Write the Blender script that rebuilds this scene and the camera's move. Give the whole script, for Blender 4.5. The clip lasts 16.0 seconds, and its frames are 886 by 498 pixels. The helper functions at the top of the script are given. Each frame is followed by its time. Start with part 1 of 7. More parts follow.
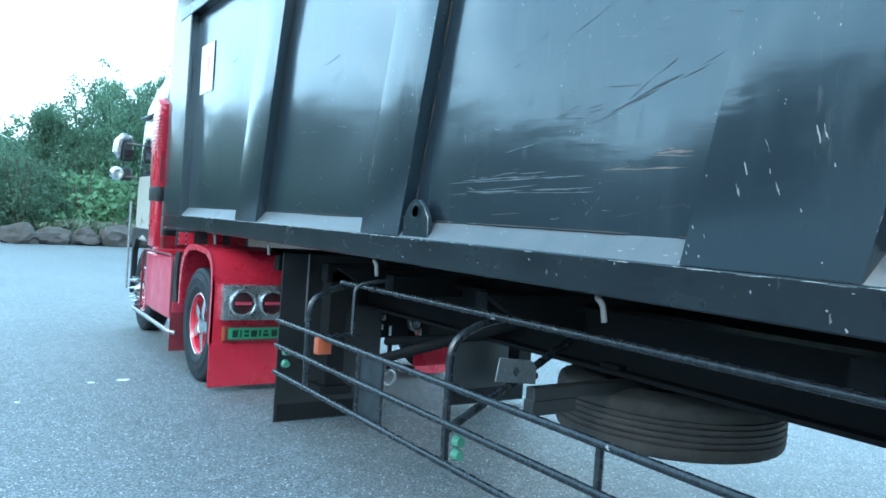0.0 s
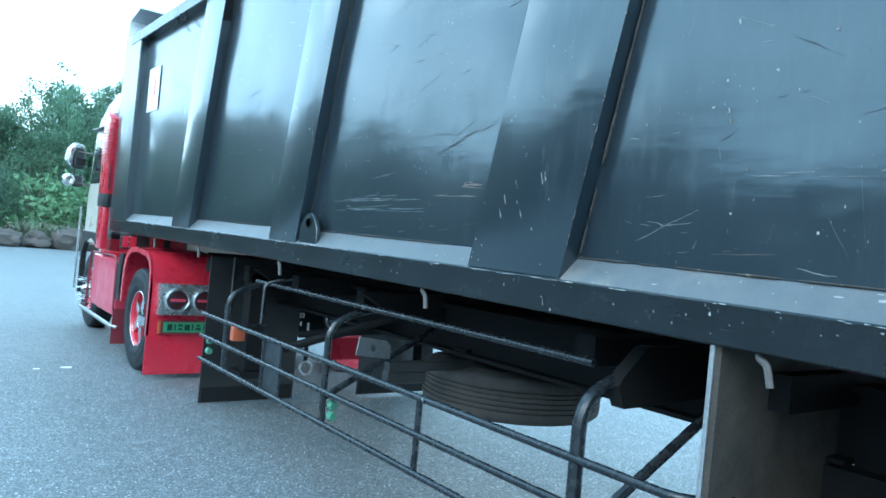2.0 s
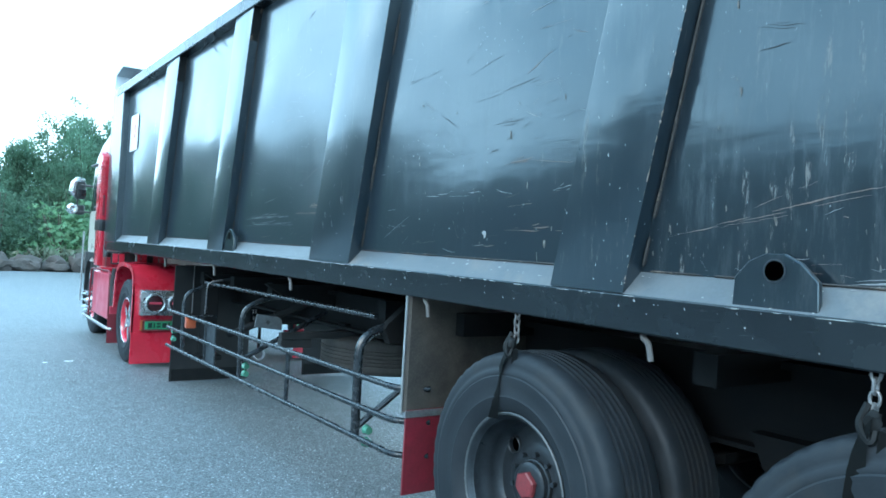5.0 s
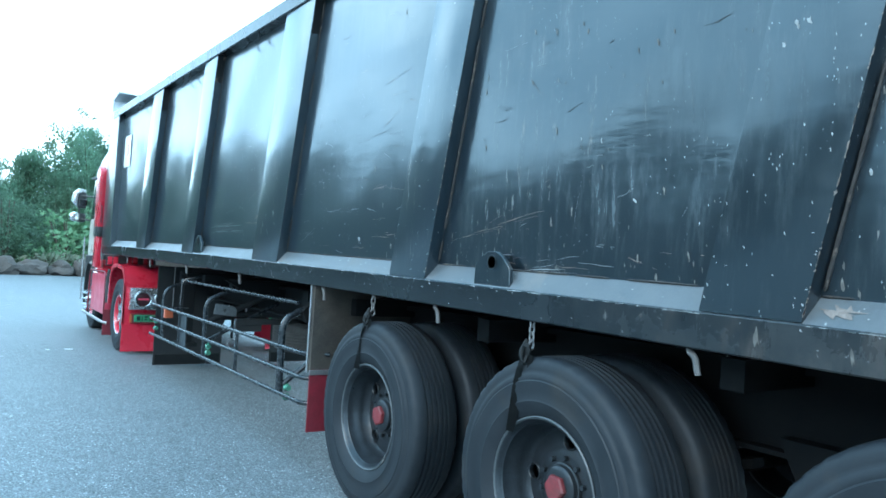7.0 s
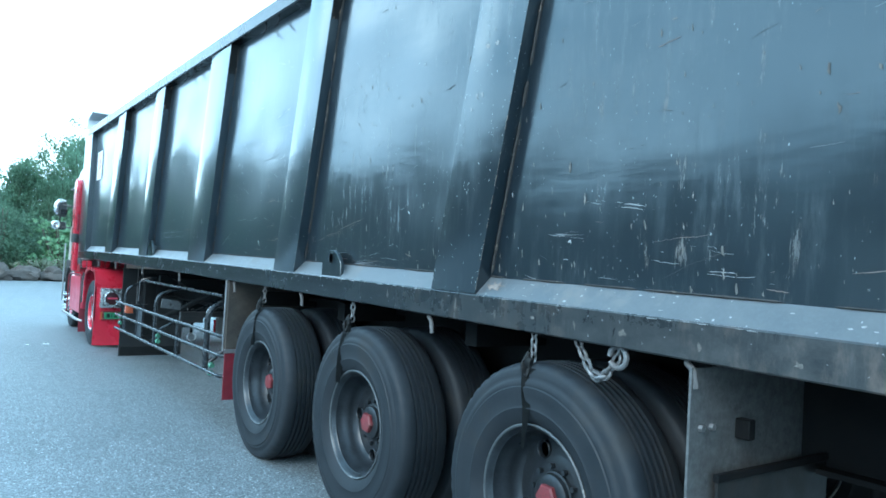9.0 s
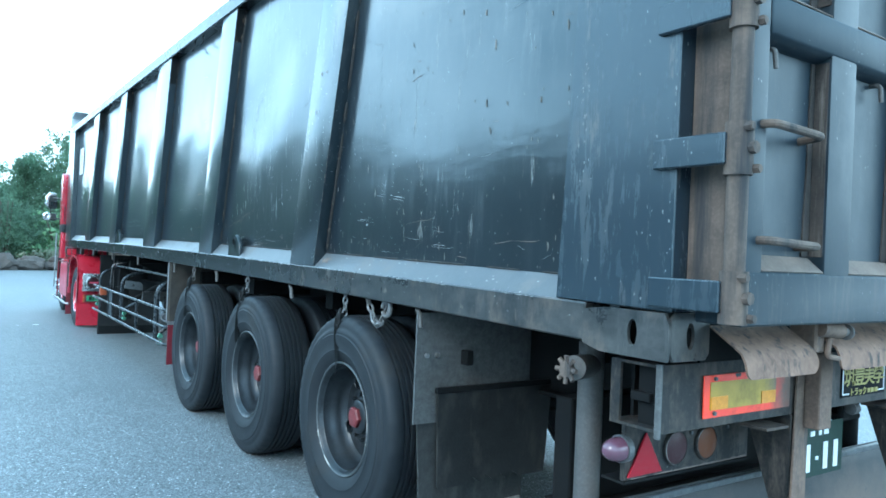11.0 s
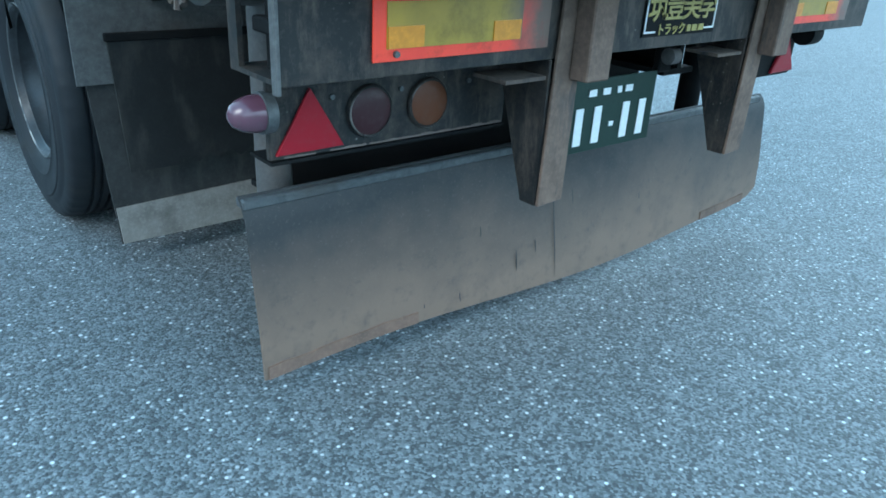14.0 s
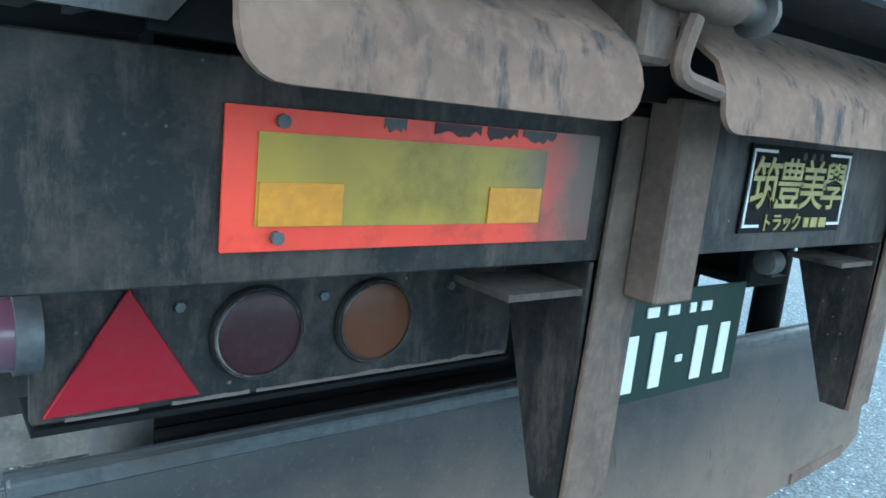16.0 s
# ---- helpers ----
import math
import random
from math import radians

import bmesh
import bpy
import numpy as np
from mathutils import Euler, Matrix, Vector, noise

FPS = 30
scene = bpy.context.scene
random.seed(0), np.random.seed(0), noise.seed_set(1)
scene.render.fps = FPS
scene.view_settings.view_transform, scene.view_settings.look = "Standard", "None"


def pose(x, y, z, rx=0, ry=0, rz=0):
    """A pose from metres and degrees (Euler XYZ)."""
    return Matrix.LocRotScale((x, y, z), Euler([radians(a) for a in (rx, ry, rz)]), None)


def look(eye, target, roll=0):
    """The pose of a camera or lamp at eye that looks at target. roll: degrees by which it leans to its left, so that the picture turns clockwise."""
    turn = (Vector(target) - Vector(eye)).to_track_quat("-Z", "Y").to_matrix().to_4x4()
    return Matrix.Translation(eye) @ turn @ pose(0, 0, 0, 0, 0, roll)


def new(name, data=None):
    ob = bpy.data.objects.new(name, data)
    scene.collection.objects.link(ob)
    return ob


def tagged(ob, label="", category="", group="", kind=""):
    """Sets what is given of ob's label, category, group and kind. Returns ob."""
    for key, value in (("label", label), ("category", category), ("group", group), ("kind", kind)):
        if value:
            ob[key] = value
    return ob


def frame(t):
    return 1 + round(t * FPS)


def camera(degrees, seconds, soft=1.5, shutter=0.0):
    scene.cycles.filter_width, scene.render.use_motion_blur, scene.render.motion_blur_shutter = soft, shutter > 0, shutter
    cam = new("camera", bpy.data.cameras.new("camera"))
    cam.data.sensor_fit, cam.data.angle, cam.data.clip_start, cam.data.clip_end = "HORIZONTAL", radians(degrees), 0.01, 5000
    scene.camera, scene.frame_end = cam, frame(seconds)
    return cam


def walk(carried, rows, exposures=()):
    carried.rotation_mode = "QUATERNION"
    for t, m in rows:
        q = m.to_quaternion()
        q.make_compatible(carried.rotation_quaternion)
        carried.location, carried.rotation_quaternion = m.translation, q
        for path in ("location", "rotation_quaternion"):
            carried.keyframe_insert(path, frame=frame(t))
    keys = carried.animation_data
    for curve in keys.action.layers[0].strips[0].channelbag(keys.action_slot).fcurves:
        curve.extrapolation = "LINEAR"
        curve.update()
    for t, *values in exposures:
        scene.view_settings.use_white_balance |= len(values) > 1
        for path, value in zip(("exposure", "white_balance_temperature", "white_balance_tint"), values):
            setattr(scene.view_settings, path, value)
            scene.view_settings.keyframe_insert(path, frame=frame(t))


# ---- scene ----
cam = camera(63.2, 16.0, soft=1.65)
PATH = [
    (0, (0.005, 0.014, 1.484), (1.131, 1.667, 1.434), 4.0),
    (0.5, (-0.002, -0.262, 1.477), (1.148, 1.374, 1.437), 4.6),
    (1, (-0.041, -0.499, 1.472), (1.131, 1.121, 1.437), 4.5),
    (1.5, (-0.093, -0.727, 1.488), (1.084, 0.889, 1.470), 5.1),
    (2, (-0.118, -0.968, 1.500), (1.091, 0.625, 1.495), 5.5),
    (2.5, (-0.086, -1.213, 1.505), (1.127, 0.378, 1.508), 5.4),
    (3, (-0.100, -1.483, 1.506), (1.077, 0.133, 1.504), 5.0),
    (3.5, (-0.146, -1.799, 1.501), (1.034, -0.185, 1.508), 4.4),
    (4, (-0.142, -2.145, 1.497), (1.041, -0.533, 1.510), 3.9),
    (6.5, (-0.293, -3.988, 1.488), (0.848, -2.346, 1.524), 3.0),
    (7, (-0.313, -4.369, 1.482), (0.839, -2.734, 1.526), 3.6),
    (7.5, (-0.297, -4.753, 1.488), (0.856, -3.119, 1.524), 3.4),
    (8, (-0.293, -5.126, 1.495), (0.863, -3.494, 1.537), 3.3),
    (8.5, (-0.249, -5.480, 1.487), (0.906, -3.848, 1.543), 3.2),
    (11, (0.036, -7.209, 1.474), (1.166, -5.559, 1.491), 2.5),
    (11.5, (0.206, -7.464, 1.438), (1.408, -5.867, 1.351), 3.1),
    (12, (0.408, -7.594, 1.400), (1.592, -6.000, 1.158), 3.9),
    (12.5, (0.597, -7.476, 1.357), (1.874, -6.006, 0.901), 4.6),
    (13, (0.794, -7.299, 1.347), (2.057, -5.863, 0.763), 4.8),
    (13.5, (1.045, -7.125, 1.302), (2.257, -5.728, 0.541), 3.5),
    (14, (1.249, -6.977, 1.251), (2.432, -5.599, 0.414), 3.2),
    (14.5, (1.414, -6.805, 1.201), (2.549, -5.415, 0.318), 4.1),
    (15, (1.551, -6.664, 1.171), (2.712, -5.201, 0.457), 5.8),
    (15.5, (1.711, -6.522, 1.150), (2.882, -5.001, 0.589), 5.7),
    (16, (1.841, -6.420, 1.132), (3.034, -4.861, 0.754), 5.9),]
EXPOSURES = [(0.0, 1.73, 6500, 10), (11.0, 1.78, 6500, 10), (12.0, 1.84, 6500, 10), (12.5, 1.64, 6500, 10), (13.0, 1.42, 6500, 10), (14.0, 1.12, 6500, 10), (14.5, 1.12, 6550, 10), (15.0, 1.13, 6650, 12), (16.0, 1.47, 6900, 14)]
walk(cam, [(t, look(eye, target, roll)) for t, eye, target, roll in PATH], EXPOSURES)

# ---- light: bright overcast evening sky ----
world = bpy.data.worlds.new("overcast_sky")
scene.world = world
world.use_nodes = True
wn, wl = world.node_tree.nodes, world.node_tree.links
wn.clear()
w_out = wn.new("ShaderNodeOutputWorld")
w_bg = wn.new("ShaderNodeBackground")
w_sky = wn.new("ShaderNodeTexSky")
w_sky.sky_type = "NISHITA"
w_sky.sun_disc = False
w_sky.sun_elevation, w_sky.sun_rotation = radians(32), radians(250)
w_sky.dust_density, w_sky.ozone_density = 2.0, 2.5
w_co = wn.new("ShaderNodeTexCoord")
w_noise = wn.new("ShaderNodeTexNoise")
w_noise.inputs["Scale"].default_value, w_noise.inputs["Detail"].default_value = 4.2, 7
w_sep = wn.new("ShaderNodeSeparateXYZ")
w_ramp = wn.new("ShaderNodeValToRGB")
els = w_ramp.color_ramp.elements
els[0].position, els[0].color = 0.0, (8.2, 12.6, 15.4, 1)
els[1].position, els[1].color = 1.0, (1.8, 4.3, 6.4, 1)
mid = els.new(0.35)
mid.color = (4.9, 8.7, 11.7, 1)
w_add = wn.new("ShaderNodeMath")
w_add.operation = "MULTIPLY_ADD"
w_add.inputs[1].default_value, w_add.inputs[2].default_value = 2.9, -1.40
w_sum = wn.new("ShaderNodeMath")
w_sum.operation = "ADD"
w_mix = wn.new("ShaderNodeMix")
w_mix.data_type = "RGBA"
w_mix.inputs[0].default_value = 0.85
wl.new(w_co.outputs["Generated"], w_noise.inputs["Vector"])
wl.new(w_co.outputs["Generated"], w_sep.inputs[0])
wl.new(w_noise.outputs[0], w_add.inputs[0])
wl.new(w_add.outputs[0], w_sum.inputs[0])
wl.new(w_sep.outputs["Z"], w_sum.inputs[1])
w_side = wn.new("ShaderNodeMath")
w_side.operation = "MULTIPLY_ADD"
w_side.inputs[1].default_value = -0.38
wl.new(w_sep.outputs["X"], w_side.inputs[0])
wl.new(w_sum.outputs[0], w_side.inputs[2])
wl.new(w_side.outputs[0], w_ramp.inputs[0])
wl.new(w_sky.outputs[0], w_mix.inputs[6])
wl.new(w_ramp.outputs[0], w_mix.inputs[7])
wl.new(w_mix.outputs[2], w_bg.inputs[0])
wl.new(w_bg.outputs[0], w_out.inputs[0])
w_bg.inputs[1].default_value = 0.15
sun = new("sun", bpy.data.lights.new("sun", "SUN"))
sun.data.energy, sun.data.angle, sun.data.color = 0.6, radians(25), (0.88, 0.98, 1.0)
sun.matrix_world = look((-20, -8, 16), (0, 0, 0))


# ---- materials ----
def node(nt, kind, **inputs):
    n = nt.nodes.new(kind)
    for k, v in inputs.items():
        n.inputs[k.replace("_", " ")].default_value = v
    return n


def base_mat(name):
    m = bpy.data.materials.new(name)
    m.use_nodes = True
    nt = m.node_tree
    b = nt.nodes["Principled BSDF"]
    co = nt.nodes.new("ShaderNodeTexCoord")
    geo = nt.nodes.new("ShaderNodeNewGeometry")
    return m, nt, b, geo.outputs["Position"], co.outputs["Object"]


def noise_node(nt, vec, scale, detail=5, rough=0.6, stretch=None):
    if stretch:
        mp = nt.nodes.new("ShaderNodeMapping")
        mp.inputs["Scale"].default_value = stretch
        nt.links.new(vec, mp.inputs["Vector"])
        vec = mp.outputs[0]
    n = node(nt, "ShaderNodeTexNoise", Scale=scale, Detail=detail, Roughness=rough)
    nt.links.new(vec, n.inputs["Vector"])
    return n.outputs[0]


def ramp_node(nt, fac, a, b, ca=(0, 0, 0, 1), cb=(1, 1, 1, 1)):
    r = nt.nodes.new("ShaderNodeValToRGB")
    e = r.color_ramp.elements
    e[0].position, e[0].color, e[1].position, e[1].color = a, ca, b, cb
    nt.links.new(fac, r.inputs[0])
    return r.outputs[0]


def mix_node(nt, fac, a, b):
    m = nt.nodes.new("ShaderNodeMix")
    m.data_type = "RGBA"
    for sock, v in ((m.inputs[0], fac), (m.inputs[6], a), (m.inputs[7], b)):
        if isinstance(v, bpy.types.NodeSocket):
            nt.links.new(v, sock)
        elif isinstance(v, (int, float)):
            sock.default_value = v
        else:
            sock.default_value = (*v[:3], 1)
    return m.outputs[2]


def mul_node(nt, a, k, op="MULTIPLY"):
    m = nt.nodes.new("ShaderNodeMath")
    m.operation = op
    for sock, v in ((m.inputs[0], a), (m.inputs[1], k)):
        if isinstance(v, bpy.types.NodeSocket):
            nt.links.new(v, sock)
        else:
            sock.default_value = v
    return m.outputs[0]


def bump_node(nt, b, height, strength, dist=0.002):
    n = node(nt, "ShaderNodeBump", Strength=strength, Distance=dist)
    nt.links.new(height, n.inputs["Height"])
    nt.links.new(n.outputs[0], b.inputs["Normal"])


def plain(name, col, col2=None, rough=0.5, metal=0.0, scale=6.0, bump=0.2, dirt=None, dirt_at=(0.5, 0.7), dirt_stretch=(1, 1, 1), grain=90.0, coat=0.0, spec=0.5):
    """A surface with two scales of colour noise, optional dirt, grain bump."""
    m, nt, b, pos, obj = base_mat(name)
    col2 = col2 or tuple(c * 0.75 for c in col)
    n1 = noise_node(nt, pos, scale, 6)
    n2 = noise_node(nt, pos, grain, 3)
    c = mix_node(nt, ramp_node(nt, n1, 0.3, 0.7), col, col2)
    c = mix_node(nt, mul_node(nt, ramp_node(nt, n2, 0.45, 0.75), 0.35), c, tuple(min(1, v * 1.5) for v in col))
    rv = mul_node(nt, n1, 0.35)
    rsock = mul_node(nt, rv, rough - 0.17, "ADD")
    if dirt:
        n3 = noise_node(nt, pos, 3.0, 9, 0.65, dirt_stretch)
        f = ramp_node(nt, n3, *dirt_at)
        c = mix_node(nt, f, c, dirt)
        rsock = mix_node(nt, f, rsock, (0.8, 0.8, 0.8))
    nt.links.new(c, b.inputs["Base Color"])
    nt.links.new(rsock, b.inputs["Roughness"])
    b.inputs["Metallic"].default_value = metal
    b.inputs["Coat Weight"].default_value = coat
    b.inputs["Specular IOR Level"].default_value = spec
    bump_node(nt, b, n2, bump)
    return m


def black_paint(name, wear=0.5, rough=0.06, dust=0.0, spec=0.6, lift=1.0, haze=0.0, tone=(0.10, 0.108, 0.108)):
    """Glossy blue-black truck paint, scuffed: vertical runs, chips down to primer, dull patches, gentle dents."""
    m, nt, b, pos, obj = base_mat(name)
    big = noise_node(nt, pos, 1.7, 5)
    fine = noise_node(nt, pos, 160, 2)
    runs = noise_node(nt, pos, 20.0, 8, 0.75, (1, 1, 0.16))
    patch = noise_node(nt, pos, 1.3, 4, 0.6)
    base = mix_node(nt, big, tuple(lift * v for v in (0.008, 0.016, 0.024)), tuple(lift * v for v in (0.016, 0.028, 0.038)))
    # washed-down streaks of dust
    streak = mul_node(nt, ramp_node(nt, runs, 0.50, 0.72), ramp_node(nt, patch, 0.40, 0.62))
    streak = mul_node(nt, streak, min(1.0, 0.30 * wear + dust))
    base = mix_node(nt, streak, base, tone)
    brown = ramp_node(nt, noise_node(nt, pos, 15.0, 8, 0.75, (1, 1, 0.16)), 0.60, 0.70)
    brown = mul_node(nt, brown, ramp_node(nt, noise_node(nt, pos, 0.9, 3), 0.45, 0.62))
    brown = mul_node(nt, brown, min(1.0, 0.85 * wear))
    base = mix_node(nt, brown, base, (0.20, 0.165, 0.135))
    mp = nt.nodes.new("ShaderNodeMapping")
    mp.inputs["Scale"].default_value = (1, 1, 0.38)
    nt.links.new(pos, mp.inputs["Vector"])
    chips = None
    for scale, size, seed, at in ((9.0, 0.026, 3.3, 0.60), (24.0, 0.045, 5.1, 0.58), (60.0, 0.085, 2.3, 0.60)):
        vo = node(nt, "ShaderNodeTexVoronoi", Scale=scale, Randomness=1.0)
        nt.links.new(mp.outputs[0], vo.inputs["Vector"])
        rag = mul_node(nt, vo.outputs["Distance"], mul_node(nt, fine, size * 0.9), "SUBTRACT")
        spot = ramp_node(nt, rag, size * 0.35, size * 0.75, (1, 1, 1, 1), (0, 0, 0, 1))
        where = ramp_node(nt, noise_node(nt, pos, seed, 5, 0.65), at - 0.13 * wear, at + 0.07 - 0.13 * wear)
        sp = nt.nodes.new("ShaderNodeSeparateColor")
        nt.links.new(vo.outputs["Color"], sp.inputs[0])
        one = mul_node(nt, mul_node(nt, spot, where), ramp_node(nt, sp.outputs[0], 0.15, 0.9))
        chips = one if chips is None else mul_node(nt, chips, one, "MAXIMUM")
    chips = mul_node(nt, chips, min(1.0, 0.45 + 0.4 * wear))
    base = mix_node(nt, chips, base, (0.42, 0.44, 0.44))
    nt.links.new(base, b.inputs["Base Color"])
    r = mul_node(nt, ramp_node(nt, big, 0.25, 0.8), 0.07)
    r = mul_node(nt, r, rough, "ADD")
    r = mul_node(nt, r, mul_node(nt, ramp_node(nt, runs, 0.42, 0.75), 0.10), "ADD")
    r = mul_node(nt, r, mul_node(nt, ramp_node(nt, noise_node(nt, pos, 6.0, 7, 0.68), 0.42, 0.68), 0.08), "ADD")
    r = mix_node(nt, streak, r, (0.6, 0.6, 0.6))
    r = mix_node(nt, brown, r, (0.8, 0.8, 0.8))
    r = mix_node(nt, chips, r, (0.8, 0.8, 0.8))
    nt.links.new(r, b.inputs["Roughness"])
    b.inputs["Specular IOR Level"].default_value = spec
    b.inputs["Coat Weight"].default_value = haze
    b.inputs["Coat Roughness"].default_value = 0.33
    b.inputs["Specular Tint"].default_value = (0.84, 0.97, 1.0, 1)
    wav = noise_node(nt, pos, 2.2, 2, 0.4)
    ripple = noise_node(nt, pos, 5.0, 2, 0.5, (1, 1, 0.3))
    h = mul_node(nt, mul_node(nt, wav, 1.5), mul_node(nt, fine, 0.02), "ADD")
    h = mul_node(nt, h, mul_node(nt, ripple, 0.35), "ADD")
    h = mul_node(nt, h, mul_node(nt, noise_node(nt, pos, 11.0, 3, 0.55), 0.10), "ADD")
    h = mul_node(nt, h, mul_node(nt, noise_node(nt, pos, 4.5, 4, 0.5, (1, 0.4, 1.8)), 1.0), "ADD")
    bump_node(nt, b, h, 0.42, 0.004)
    return m


def rail_paint(name):
    """Black rail paint, dusty and blotched over the last metres behind the wheels."""
    m, nt, b, pos, obj = base_mat(name)
    sp = nt.nodes.new("ShaderNodeSeparateXYZ")
    nt.links.new(pos, sp.inputs[0])
    n = noise_node(nt, pos, 3.5, 6)
    c = mix_node(nt, ramp_node(nt, n, 0.3, 0.7), (0.0025, 0.0045, 0.0065), (0.006, 0.010, 0.013))
    back = mul_node(nt, mul_node(nt, sp.outputs[1], -0.25), -0.62, "ADD")
    blot = ramp_node(nt, noise_node(nt, pos, 7.0, 8, 0.72, (1, 0.6, 1)), 0.36, 0.68)
    amount = ramp_node(nt, mul_node(nt, back, mul_node(nt, n, 0.4), "ADD"), 0.10, 1.0)
    streak = ramp_node(nt, noise_node(nt, pos, 16.0, 8, 0.75, (1, 1, 0.2)), 0.42, 0.66)
    blot = mul_node(nt, blot, streak, "MAXIMUM")
    dust = mul_node(nt, mul_node(nt, blot, 0.95), mul_node(nt, amount, 0.62), "MULTIPLY")
    c = mix_node(nt, dust, c, (0.125, 0.122, 0.115))
    brown = ramp_node(nt, noise_node(nt, pos, 5.0, 7, 0.72, (1, 1.2, 0.6)), 0.52, 0.66)
    c = mix_node(nt, mul_node(nt, mul_node(nt, brown, 0.8), amount), c, (0.13, 0.10, 0.082))
    scuff = ramp_node(nt, noise_node(nt, pos, 30.0, 6, 0.7, (1, 0.25, 2)), 0.64, 0.72)
    c = mix_node(nt, mul_node(nt, scuff, 0.22), c, (0.14, 0.145, 0.15))
    nt.links.new(c, b.inputs["Base Color"])
    nt.links.new(mix_node(nt, dust, mul_node(nt, mul_node(nt, n, 0.25), 0.12, "ADD"), (0.6, 0.6, 0.6)), b.inputs["Roughness"])
    b.inputs["Specular IOR Level"].default_value = 0.5
    b.inputs["Coat Weight"].default_value = 0.18
    b.inputs["Coat Roughness"].default_value = 0.42
    bump_node(nt, b, noise_node(nt, pos, 90, 3), 0.08)
    return m


def film(name, col, col2, dust, dust_at, rough=0.4):
    """Reflector film whose far end is covered with dust."""
    m, nt, b, pos, obj = base_mat(name)
    co = nt.nodes.new("ShaderNodeTexCoord")
    sp = nt.nodes.new("ShaderNodeSeparateXYZ")
    nt.links.new(co.outputs["Generated"], sp.inputs[0])
    n = noise_node(nt, pos, 14, 6, 0.65)
    c = mix_node(nt, ramp_node(nt, noise_node(nt, pos, 9, 5), 0.35, 0.7), col, col2)
    f = mul_node(nt, sp.outputs[0], mul_node(nt, mul_node(nt, n, 0.25), 0.12, "SUBTRACT"), "ADD")
    c = mix_node(nt, ramp_node(nt, f, *dust_at), c, dust)
    soot = ramp_node(nt, noise_node(nt, pos, 7, 6, 0.7), 0.54, 0.72)
    c = mix_node(nt, mul_node(nt, soot, 0.62), c, tuple(v * 0.3 for v in col))
    nt.links.new(c, b.inputs["Base Color"])
    b.inputs["Roughness"].default_value = rough
    bump_node(nt, b, noise_node(nt, pos, 220, 2), 0.1)
    return m


def sooty(name, k=1.0, spec=0.3, rough=0.35, runs_at=(0.50, 0.72), grain=(26, 0.25)):
    """Dull black steel under dried splash: blotches, faint runs, specks."""
    m, nt, b, pos, obj = base_mat(name)
    n = noise_node(nt, pos, 5, 7, 0.65)
    c = mix_node(nt, ramp_node(nt, n, 0.35, 0.7), tuple(k * v for v in (0.009, 0.0105, 0.012)), tuple(k * v for v in (0.026, 0.027, 0.027)))
    runs = ramp_node(nt, noise_node(nt, pos, grain[0], 8, 0.75, (1, 1, grain[1])), *runs_at)
    c = mix_node(nt, mul_node(nt, runs, 0.9), c, (0.115 + 0.04 * (k - 1), 0.09 + 0.04 * (k - 1), 0.075 + 0.04 * (k - 1)))
    low = ramp_node(nt, noise_node(nt, pos, 4.5, 8, 0.75), 0.47, 0.62)
    c = mix_node(nt, mul_node(nt, low, 0.62), c, (0.085, 0.064, 0.052))
    vo = node(nt, "ShaderNodeTexVoronoi", Scale=34.0)
    nt.links.new(pos, vo.inputs["Vector"])
    sp = nt.nodes.new("ShaderNodeSeparateColor")
    nt.links.new(vo.outputs["Color"], sp.inputs[0])
    speck = mul_node(nt, ramp_node(nt, vo.outputs["Distance"], 0.04, 0.11, (1, 1, 1, 1), (0, 0, 0, 1)), ramp_node(nt, sp.outputs[0], 0.60, 0.95))
    c = mix_node(nt, mul_node(nt, speck, 0.85), c, (0.24, 0.225, 0.21))
    c = mix_node(nt, mul_node(nt, ramp_node(nt, noise_node(nt, pos, 90, 4, 0.7), 0.55, 0.72), 0.5), c, (0.06, 0.054, 0.05))
    nt.links.new(c, b.inputs["Base Color"])
    nt.links.new(mul_node(nt, mul_node(nt, n, 0.4), rough, "ADD"), b.inputs["Roughness"])
    b.inputs["Specular IOR Level"].default_value = spec
    bump_node(nt, b, noise_node(nt, pos, 70, 4), 0.25)
    return m


